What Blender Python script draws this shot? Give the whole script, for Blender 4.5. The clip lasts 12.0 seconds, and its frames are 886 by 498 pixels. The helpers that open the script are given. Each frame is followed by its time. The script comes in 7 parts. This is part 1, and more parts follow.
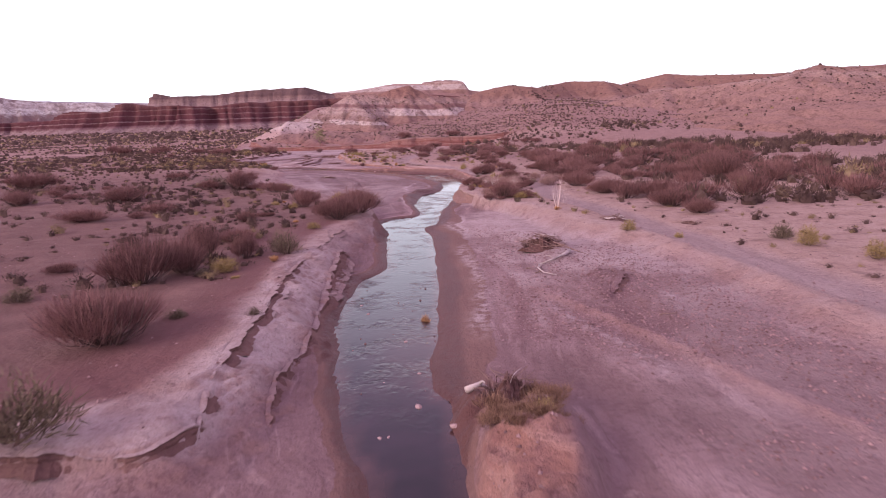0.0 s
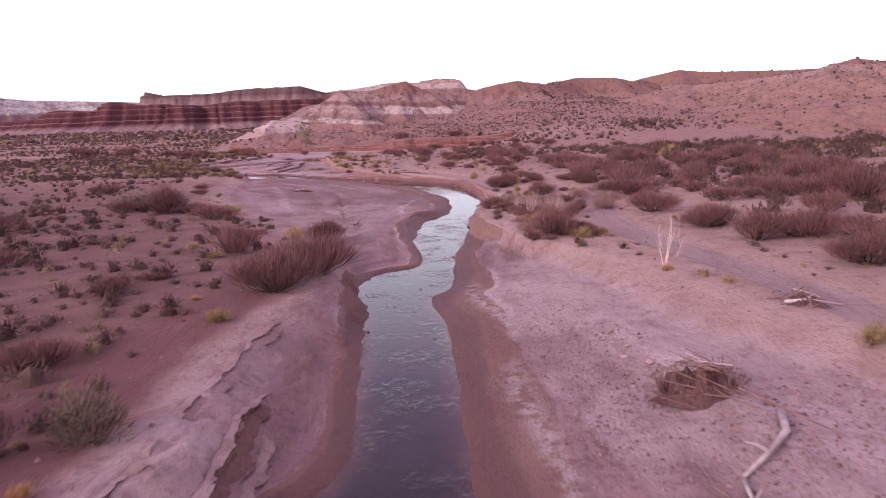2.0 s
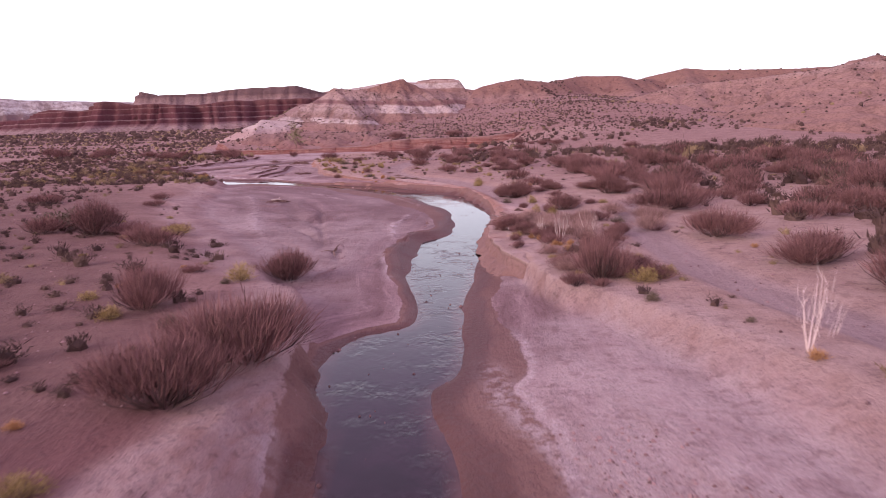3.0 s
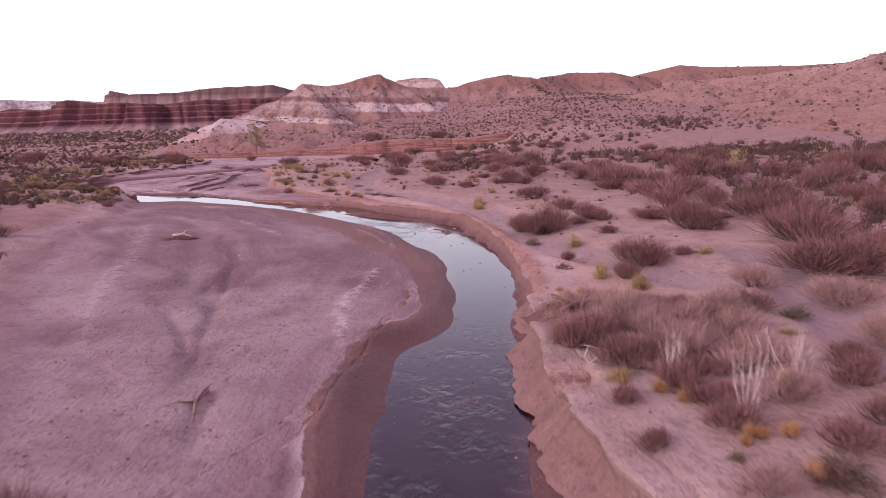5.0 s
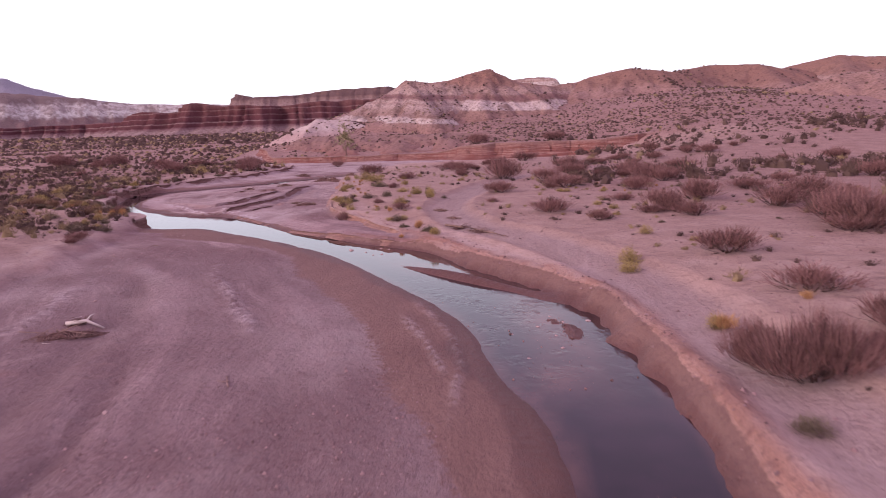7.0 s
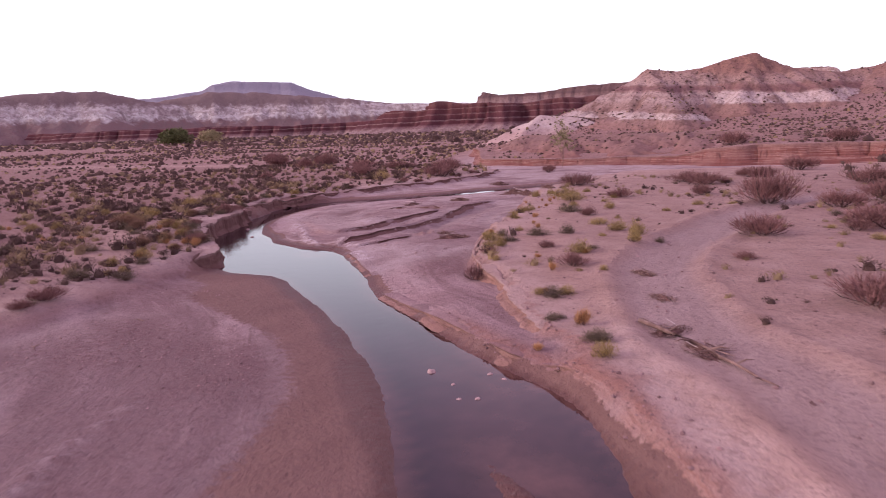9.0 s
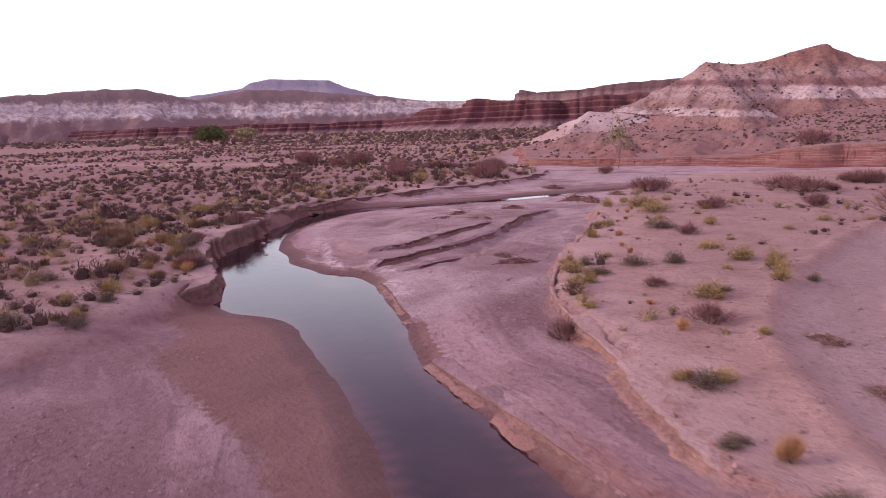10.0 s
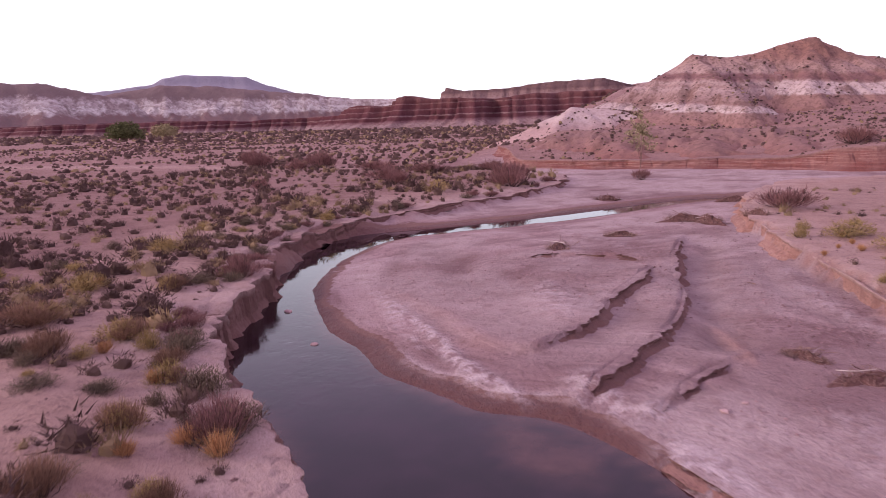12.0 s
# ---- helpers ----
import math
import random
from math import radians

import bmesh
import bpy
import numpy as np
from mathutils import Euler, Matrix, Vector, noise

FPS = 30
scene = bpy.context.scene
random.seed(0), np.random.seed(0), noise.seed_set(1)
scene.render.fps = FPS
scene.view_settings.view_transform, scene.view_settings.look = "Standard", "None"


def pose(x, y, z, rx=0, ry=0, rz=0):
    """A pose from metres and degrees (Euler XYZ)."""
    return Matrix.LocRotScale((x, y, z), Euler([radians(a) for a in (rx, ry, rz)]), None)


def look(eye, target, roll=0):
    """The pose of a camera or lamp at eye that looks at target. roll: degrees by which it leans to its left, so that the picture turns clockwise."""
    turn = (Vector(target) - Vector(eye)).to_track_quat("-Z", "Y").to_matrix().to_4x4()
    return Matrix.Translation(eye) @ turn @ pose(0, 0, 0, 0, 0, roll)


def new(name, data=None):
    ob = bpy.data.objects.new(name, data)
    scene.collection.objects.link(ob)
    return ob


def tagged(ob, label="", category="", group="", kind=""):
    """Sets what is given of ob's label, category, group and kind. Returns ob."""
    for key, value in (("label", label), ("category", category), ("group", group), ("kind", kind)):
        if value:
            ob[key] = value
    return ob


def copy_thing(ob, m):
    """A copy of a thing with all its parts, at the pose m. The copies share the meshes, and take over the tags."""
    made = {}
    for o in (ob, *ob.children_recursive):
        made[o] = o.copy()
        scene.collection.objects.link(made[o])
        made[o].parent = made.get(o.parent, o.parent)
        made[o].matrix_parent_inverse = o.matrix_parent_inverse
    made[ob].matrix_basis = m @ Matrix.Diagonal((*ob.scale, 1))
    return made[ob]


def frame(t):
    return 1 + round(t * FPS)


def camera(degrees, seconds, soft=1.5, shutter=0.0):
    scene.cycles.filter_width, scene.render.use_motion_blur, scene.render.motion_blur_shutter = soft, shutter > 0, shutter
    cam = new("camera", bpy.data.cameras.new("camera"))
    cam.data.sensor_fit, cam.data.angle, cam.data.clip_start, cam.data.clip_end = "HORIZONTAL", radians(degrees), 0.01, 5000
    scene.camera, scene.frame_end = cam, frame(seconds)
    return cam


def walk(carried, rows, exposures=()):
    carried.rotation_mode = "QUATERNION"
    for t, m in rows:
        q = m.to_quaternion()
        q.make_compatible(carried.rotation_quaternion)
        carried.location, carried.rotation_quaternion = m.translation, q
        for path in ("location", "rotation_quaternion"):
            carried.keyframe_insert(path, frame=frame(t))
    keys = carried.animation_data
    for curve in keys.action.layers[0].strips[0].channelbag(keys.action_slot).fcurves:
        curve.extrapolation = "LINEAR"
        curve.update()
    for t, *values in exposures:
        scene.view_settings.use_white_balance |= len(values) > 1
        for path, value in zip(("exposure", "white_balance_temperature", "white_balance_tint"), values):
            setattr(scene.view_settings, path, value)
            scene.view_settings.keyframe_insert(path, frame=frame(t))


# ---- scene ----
cam = camera(64.2, 12.0, soft=0.65, shutter=0.25)
METRES, EYE, TILT, LEAN, TURN = 90.0, 4.5, 0.0, 0.0, 0.0
ROWS = [
    (0.0, 0.0, 0.0, 0.0, -0.33, -10.19, 1.85),
    (0.5, -0.0018, 0.0424, -0.0002, -0.38, -10.2, 1.85),
    (1.0, -0.0041, 0.0852, -0.0007, -0.46, -10.2, 1.83),
    (1.5, -0.0058, 0.1284, -0.0012, -0.53, -10.2, 1.81),
    (2.0, -0.0069, 0.1719, -0.0018, -0.58, -10.22, 1.81),
    (2.5, -0.0074, 0.2157, -0.0023, -0.61, -10.22, 1.8),
    (3.0, -0.0077, 0.2594, -0.0029, -0.74, -10.21, 1.79),
    (5.0, -0.0091, 0.4302, -0.005, -2.36, -10.23, 1.74),
    (5.5, -0.0087, 0.4737, -0.0056, -1.23, -10.18, 1.78),
    (6.0, -0.0079, 0.5171, -0.0062, 1.04, -10.08, 1.85),
    (6.5, -0.007, 0.5602, -0.0066, 3.47, -9.98, 1.9),
    (7.0, -0.005, 0.6035, -0.007, 6.82, -9.86, 2.0),
    (7.5, -0.0019, 0.6464, -0.0073, 12.22, -9.7, 2.09),
    (9.5, -0.0287, 0.8051, -0.0078, 28.62, -9.4, 2.02),
    (10.0, -0.0537, 0.832, -0.0083, 29.22, -9.45, 1.95),
    (10.5, -0.084, 0.8535, -0.0086, 28.83, -9.52, 1.85),
    (11.0, -0.1175, 0.8724, -0.0086, 27.46, -9.58, 1.76),
    (11.5, -0.1498, 0.8945, -0.0084, 25.29, -9.68, 1.78),
    (12.0, -0.1786, 0.921, -0.008, 22.87, -9.76, 1.78),
]
walk(cam, [(t, pose(0, 0, EYE, TILT, LEAN, TURN) @ pose(METRES * x, METRES * y, METRES * z, 90 + pitch, roll, yaw)) for t, x, y, z, yaw, pitch, roll in ROWS],
     [(0.0, 0.60, 6500, 15.0), (3.0, 0.60, 6500, 15.0), (6.0, 0.55, 6500, 15.0), (8.0, 0.50, 6500, 15.0), (12.0, 0.53, 6500, 15.0)])


# ---- light: the sky after sundown, white and hazy, a faint glow from behind on the left ----
world = bpy.data.worlds.new("world")
scene.world = world
world.use_nodes = True
wn = world.node_tree.nodes
wl = world.node_tree.links
wn.clear()
SUN_EL, SUN_AZ = radians(14), radians(235)
sky = wn.new("ShaderNodeTexSky")
sky.sky_type = "NISHITA"
sky.sun_disc = False
sky.sun_elevation, sky.sun_rotation = SUN_EL, SUN_AZ
sky.dust_density = 1.0
sky.ozone_density = 2.0
haze = wn.new("ShaderNodeMix")
haze.data_type = "RGBA"
haze.inputs[0].default_value = 0.8
dusk = wn.new("ShaderNodeMix")
dusk.data_type = "RGBA"
dusk.blend_type = "MULTIPLY"
dusk.inputs[0].default_value = 1.0
dusk.inputs[7].default_value = (1.12, 0.66, 0.98, 1)
wl.new(sky.outputs[0], dusk.inputs[6])
wl.new(dusk.outputs[2], haze.inputs[6])
air = wn.new("ShaderNodeTexCoord")
up = wn.new("ShaderNodeSeparateXYZ")
wl.new(air.outputs["Generated"], up.inputs[0])
rise = wn.new("ShaderNodeMapRange")
rise.interpolation_type = "SMOOTHSTEP"
rise.inputs["From Min"].default_value, rise.inputs["From Max"].default_value = 0.14, 0.42
wl.new(up.outputs[2], rise.inputs[0])
vault = wn.new("ShaderNodeMix")
vault.data_type = "RGBA"
vault.inputs[6].default_value = (10.4, 10.5, 11.7, 1)
vault.inputs[7].default_value = (7.1, 5.4, 7.8, 1)
wl.new(rise.outputs[0], vault.inputs[0])
wl.new(vault.outputs[2], haze.inputs[7])
bg = wn.new("ShaderNodeBackground")
bg.inputs[1].default_value = 0.1
out = wn.new("ShaderNodeOutputWorld")
wl.new(haze.outputs[2], bg.inputs[0])
wl.new(bg.outputs[0], out.inputs[0])

sun_data = bpy.data.lights.new("sun", "SUN")
sun_data.energy, sun_data.angle, sun_data.color = 1.9, radians(26), (1.0, 0.87, 0.80)
sun = new("sun", sun_data)
sun_dir = Vector((math.sin(SUN_AZ) * math.cos(SUN_EL), math.cos(SUN_AZ) * math.cos(SUN_EL), math.sin(SUN_EL) + 0.16))
sun.matrix_world = look(sun_dir * 50, (0, 0, 0))


# ---- materials ----
class Nodes:
    """A material's node tree with short calls."""

    def __init__(self, name):
        self.mat = bpy.data.materials.new(name)
        self.mat.use_nodes = True
        self.t = self.mat.node_tree
        self.bsdf = self.t.nodes["Principled BSDF"]
        self.pos = self.t.nodes.new("ShaderNodeNewGeometry").outputs["Position"]

    def link(self, value, socket):
        if isinstance(value, bpy.types.NodeSocket):
            self.t.links.new(value, socket)
        else:
            socket.default_value = value

    def noise(self, scale, detail=4.0, rough=0.55, stretch=None, distort=0.0):
        n = self.t.nodes.new("ShaderNodeTexNoise")
        n.inputs["Scale"].default_value = scale
        n.inputs["Detail"].default_value = detail
        n.inputs["Roughness"].default_value = rough
        n.inputs["Distortion"].default_value = distort
        v = self.pos
        if stretch:
            m = self.t.nodes.new("ShaderNodeVectorMath")
            m.operation = "MULTIPLY"
            self.t.links.new(v, m.inputs[0])
            m.inputs[1].default_value = stretch
            v = m.outputs[0]
        self.t.links.new(v, n.inputs["Vector"])
        return n.outputs["Fac"]

    def flow(self, along, across, detail=5.0):
        """Noise drawn out along the creek."""
        c = self.t.nodes.new("ShaderNodeCombineXYZ")
        self.link(self.math("MULTIPLY", self.attr("run"), along), c.inputs[0])
        self.link(self.math("MULTIPLY", self.attr("off"), across), c.inputs[1])
        n = self.t.nodes.new("ShaderNodeTexNoise")
        n.inputs["Scale"].default_value, n.inputs["Detail"].default_value = 1.0, detail
        n.inputs["Roughness"].default_value, n.inputs["Distortion"].default_value = 0.65, 0.7
        self.t.links.new(c.outputs[0], n.inputs["Vector"])
        return n.outputs["Fac"]

    def voronoi(self, scale, feature="F1"):
        n = self.t.nodes.new("ShaderNodeTexVoronoi")
        n.feature = feature
        n.inputs["Scale"].default_value = scale
        self.t.links.new(self.pos, n.inputs["Vector"])
        return n.outputs["Distance"]

    def attr(self, name):
        n = self.t.nodes.new("ShaderNodeAttribute")
        n.attribute_name = name
        return n.outputs["Fac"]

    def math(self, op, a, b=0.0, c=0.0):
        n = self.t.nodes.new("ShaderNodeMath")
        n.operation = op
        for s, v in zip(n.inputs, (a, b, c)):
            self.link(v, s)
        return n.outputs[0]

    def step(self, v, lo, hi, a=0.0, b=1.0):
        n = self.t.nodes.new("ShaderNodeMapRange")
        n.interpolation_type = "SMOOTHSTEP"
        for s, x in zip(n.inputs, (v, lo, hi, a, b)):
            self.link(x, s)
        return n.outputs[0]

    def mix(self, fac, a, b, blend="MIX"):
        n = self.t.nodes.new("ShaderNodeMix")
        n.data_type = "RGBA"
        n.blend_type = blend
        self.link(fac, n.inputs[0])
        for s, v in ((n.inputs[6], a), (n.inputs[7], b)):
            self.link((*v, 1) if isinstance(v, tuple) and len(v) == 3 else v, s)
        return n.outputs[2]

    def ramp(self, fac, stops):
        n = self.t.nodes.new("ShaderNodeValToRGB")
        self.link(fac, n.inputs[0])
        e = n.color_ramp.elements
        while len(e) < len(stops):
            e.new(0.5)
        for el, (p, c) in zip(e, stops):
            el.position, el.color = p, (*c, 1)
        return n.outputs[0]

    def sep_z(self):
        n = self.t.nodes.new("ShaderNodeSeparateXYZ")
        self.t.links.new(self.pos, n.inputs[0])
        return n.outputs[2]

    def sep_x(self):
        n = self.t.nodes.new("ShaderNodeSeparateXYZ")
        self.t.links.new(self.pos, n.inputs[0])
        return n.outputs[0]

    def bump(self, height, strength=0.4, distance=0.02, before=None):
        n = self.t.nodes.new("ShaderNodeBump")
        n.inputs["Strength"].default_value = strength
        n.inputs["Distance"].default_value = distance
        self.link(height, n.inputs["Height"])
        if before is not None:
            self.t.links.new(before, n.inputs["Normal"])
        return n.outputs[0]

    def done(self, color, rough=0.9, normal=None, spec=0.3):
        self.link((*color, 1) if isinstance(color, tuple) else color, self.bsdf.inputs["Base Color"])
        self.link(rough, self.bsdf.inputs["Roughness"])
        self.bsdf.inputs["Specular IOR Level"].default_value = spec
        if normal is not None:
            self.t.links.new(normal, self.bsdf.inputs["Normal"])
        return self.mat


def ground_material():
    k = Nodes("wash_ground")
    big, mid, fine, grit = k.noise(0.12, 3), k.noise(0.9, 5), k.noise(7.0, 5, 0.65), k.noise(45.0, 3, 0.7)
    streak = k.noise(1.0, 5, 0.6, (1.6, 0.35, 1.0), 0.6)
    wet, pale, soil = k.attr("wet"), k.attr("pale"), k.attr("soil")
    gravel, cut, trail = k.attr("gravel"), k.attr("cut"), k.attr("trail")
    sand = k.ramp(mid, [(0.25, (0.225, 0.140, 0.143)), (0.5, (0.30, 0.195, 0.20)), (0.75, (0.385, 0.265, 0.27))])
    sand = k.mix(k.step(streak, 0.52, 0.7, 0, 0.5), sand, (0.42, 0.30, 0.305))
    band = k.attr("band")
    sand = k.mix(k.step(band, 0.1, 0.9, 0.0, 0.85), k.mix(0.6, sand, (0.205, 0.118, 0.128)), k.mix(0.45, sand, (0.46, 0.305, 0.315)))
    lines, threads = k.flow(0.22, 1.6), k.flow(0.5, 5.0)
    patch = k.noise(2.6, 6, 0.72)
    sand = k.mix(k.step(lines, 0.50, 0.62, 0.0, 0.5), sand, (0.185, 0.108, 0.110))
    sand = k.mix(k.step(lines, 0.42, 0.34, 0.0, 0.5), sand, (0.44, 0.31, 0.31))
    sand = k.mix(k.step(threads, 0.56, 0.66, 0.0, 0.55), sand, (0.16, 0.092, 0.092))
    sand = k.mix(k.step(patch, 0.56, 0.66, 0.0, 0.5), sand, (0.17, 0.098, 0.10))
    sand = k.mix(k.step(patch, 0.40, 0.32, 0.0, 0.45), sand, (0.45, 0.325, 0.325))
    dry = k.mix(k.step(k.voronoi(9.0), 0.10, 0.28), (0.40, 0.27, 0.265), (0.17, 0.092, 0.095))
    small = k.mix(k.step(k.voronoi(22.0), 0.12, 0.32), (0.36, 0.235, 0.235), (0.18, 0.095, 0.10))
    sand = k.mix(k.math("MULTIPLY", gravel, k.step(fine, 0.42, 0.60, 0.12, 0.75)), sand, dry)
    sand = k.mix(k.math("MULTIPLY", gravel, k.step(streak, 0.40, 0.60, 0.1, 0.7)), sand, small)
    sand = k.mix(k.math("MULTIPLY", k.attr("stain"), k.step(fine, 0.3, 0.6, 0.6, 1.0)), sand, k.ramp(mid, [(0.3, (0.135, 0.076, 0.078)), (0.7, (0.195, 0.115, 0.118))]))
    sand = k.mix(k.math("MULTIPLY", k.attr("ochre"), k.step(fine, 0.3, 0.6, 0.35, 0.85)), sand, (0.46, 0.27, 0.225))
    sand = k.mix(k.math("MULTIPLY", k.attr("silt"), k.step(patch, 0.35, 0.6, 0.55, 0.3)), sand, (0.185, 0.125, 0.135))
    earth = k.ramp(mid, [(0.25, (0.22, 0.12, 0.106)), (0.5, (0.295, 0.175, 0.157)), (0.8, (0.38, 0.24, 0.216))])
    earth = k.mix(k.step(big, 0.47, 0.64, 0, 0.45), earth, (0.29, 0.165, 0.155))
    earth = k.mix(k.step(fine, 0.50, 0.72, 0, 0.5), earth, (0.12, 0.060, 0.056))
    earth = k.mix(k.step(k.noise(1.8, 6, 0.72), 0.55, 0.66, 0.0, 0.4), earth, (0.13, 0.068, 0.062))
    east = k.attr("east")
    earth = k.mix(k.math("MULTIPLY", east, 0.88), earth, k.ramp(mid, [(0.25, (0.335, 0.215, 0.18)), (0.5, (0.42, 0.285, 0.245)), (0.8, (0.50, 0.36, 0.315))]))
    earth = k.mix(k.math("MULTIPLY", east, k.step(k.noise(1.3, 6, 0.74), 0.52, 0.64, 0.0, 0.55)), earth, (0.19, 0.112, 0.10))
    earth = k.mix(k.math("MULTIPLY", k.attr("orange"), k.step(mid, 0.35, 0.65, 0.5, 0.95)), earth, (0.53, 0.335, 0.268))
    earth = k.mix(k.math("MULTIPLY", k.attr("mud"), 0.85), earth, k.ramp(streak, [(0.3, (0.125, 0.050, 0.052)), (0.7, (0.185, 0.082, 0.082))]))
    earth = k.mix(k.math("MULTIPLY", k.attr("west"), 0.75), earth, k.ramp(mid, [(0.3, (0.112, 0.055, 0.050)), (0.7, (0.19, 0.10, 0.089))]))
    col = k.mix(soil, sand, earth)
    salt = k.mix(k.step(k.noise(2.6, 6, 0.72), 0.52, 0.64, 0.0, 0.55), k.ramp(fine, [(0.35, (0.44, 0.335, 0.335)), (0.6, (0.57, 0.465, 0.46))]), (0.27, 0.172, 0.174))
    col = k.mix(k.math("MULTIPLY", pale, k.step(mid, 0.3, 0.6, 0.5, 1.0)), col, salt)
    col = k.mix(k.math("MULTIPLY", trail, 0.9), col, k.ramp(streak, [(0.35, (0.28, 0.198, 0.198)), (0.65, (0.37, 0.272, 0.27))]))
    layer = k.noise(1.0, 5, 0.65, (0.12, 0.12, 4.5))
    red = k.ramp(layer, [(0.30, (0.13, 0.042, 0.038)), (0.45, (0.22, 0.078, 0.064)), (0.52, (0.36, 0.21, 0.185)), (0.56, (0.17, 0.055, 0.046)), (0.7, (0.27, 0.12, 0.10))])
    red = k.mix(k.math("MULTIPLY", east, 0.65), red, k.ramp(layer, [(0.3, (0.39, 0.205, 0.15)), (0.6, (0.49, 0.285, 0.22))]))
    red = k.mix(k.step(fine, 0.5, 0.7, 0.0, 0.4), red, (0.22, 0.09, 0.07))
    red = k.mix(k.step(k.noise(0.35, 5, 0.66), 0.46, 0.60, 0.0, 0.55), red, (0.26, 0.135, 0.115))
    red = k.mix(k.step(k.noise(1.0, 5, 0.7, (0.8, 0.8, 0.25)), 0.54, 0.66, 0.0, 0.6), red, (0.16, 0.062, 0.052))
    col = k.mix(cut, col, red)
    brown = k.ramp(k.noise(0.8, 5, 0.6, (1.0, 0.5, 1.0)), [(0.3, (0.105, 0.043, 0.038)), (0.7, (0.145, 0.064, 0.056))])
    damp = k.ramp(k.noise(0.8, 5, 0.6, (1.0, 0.5, 1.0)), [(0.3, (0.185, 0.100, 0.088)), (0.7, (0.24, 0.137, 0.120))])
    wet = k.math("MULTIPLY_ADD", k.math("SUBTRACT", fine, 0.5), 0.35, wet)
    col = k.mix(k.step(wet, 0.14, 0.24), col, k.mix(k.step(wet, 0.55, 0.95), damp, brown))
    crust = k.math("MULTIPLY", k.attr("salt"), k.step(k.noise(3.2, 6, 0.7), 0.40, 0.60))
    col = k.mix(crust, col, k.ramp(fine, [(0.3, (0.50, 0.40, 0.41)), (0.65, (0.68, 0.58, 0.59))]))
    col = k.mix(k.step(grit, 0.38, 0.68, 0.0, 0.34), k.mix(k.step(fine, 0.5, 0.68, 0.0, 0.35), col, (0.12, 0.062, 0.064)), (0.10, 0.052, 0.054))
    flake = k.math("MULTIPLY", k.step(k.voronoi(6.5), 0.11, 0.05), k.step(k.noise(0.7, 4, 0.6), 0.46, 0.6, 0.0, 0.8))
    col = k.mix(k.math("MULTIPLY", flake, gravel), col, (0.52, 0.41, 0.40))
    dark_grit = k.math("MULTIPLY", k.step(k.voronoi(11.0), 0.16, 0.07), k.step(k.noise(0.9, 4, 0.6), 0.42, 0.62, 0.0, 0.75))
    col = k.mix(dark_grit, col, (0.11, 0.06, 0.058))
    speck = k.voronoi(3.1)
    col = k.mix(k.math("MULTIPLY", k.step(speck, 0.07, 0.035), k.step(mid, 0.5, 0.62)), col, (0.10, 0.052, 0.05))
    col = k.mix(1.0, col, (1.03, 1.0, 0.985), "MULTIPLY")
    rough = k.step(wet, 0.4, 1.0, 0.93, 0.55)
    b = k.bump(streak, 0.6, 0.10)
    b = k.bump(threads, 0.5, 0.05, b)
    b = k.bump(patch, 0.8, 0.09, b)
    b = k.bump(fine, 0.9, 0.09, b)
    b = k.bump(grit, 0.6, 0.015, b)
    return k.done(col, rough, b, 0.25)


def water_material():
    k = Nodes("creek_water")
    shallow, riffle = k.attr("shallow"), k.attr("riffle")
    bed = k.noise(1.2, 4, 0.6)
    col = k.mix(k.step(bed, 0.35, 0.7), (0.009, 0.0035, 0.007), (0.020, 0.008, 0.015))
    col = k.mix(shallow, col, k.ramp(k.noise(1.6, 4, 0.65), [(0.35, (0.075, 0.032, 0.030)), (0.65, (0.14, 0.064, 0.056))]))
    w1 = k.noise(2.2, 3, 0.5, (1.3, 0.8, 1.0), 0.4)
    w2 = k.noise(4.5, 4, 0.6, (1.0, 0.7, 1.0), 0.8)
    soft = k.bump(w1, 0.05, 0.03)
    n = k.t.nodes.new("ShaderNodeBump")
    n.inputs["Distance"].default_value = 0.05
    k.link(k.math("MULTIPLY_ADD", k.math("MULTIPLY", riffle, k.step(k.noise(0.9, 4, 0.6), 0.42, 0.60, 0.06, 0.6)), 1.0, 0.008), n.inputs["Strength"])
    k.link(w2, n.inputs["Height"])
    k.t.links.new(soft, n.inputs["Normal"])
    k.bsdf.inputs["IOR"].default_value = 1.33
    return k.done(col, 0.02, n.outputs[0], 0.5)


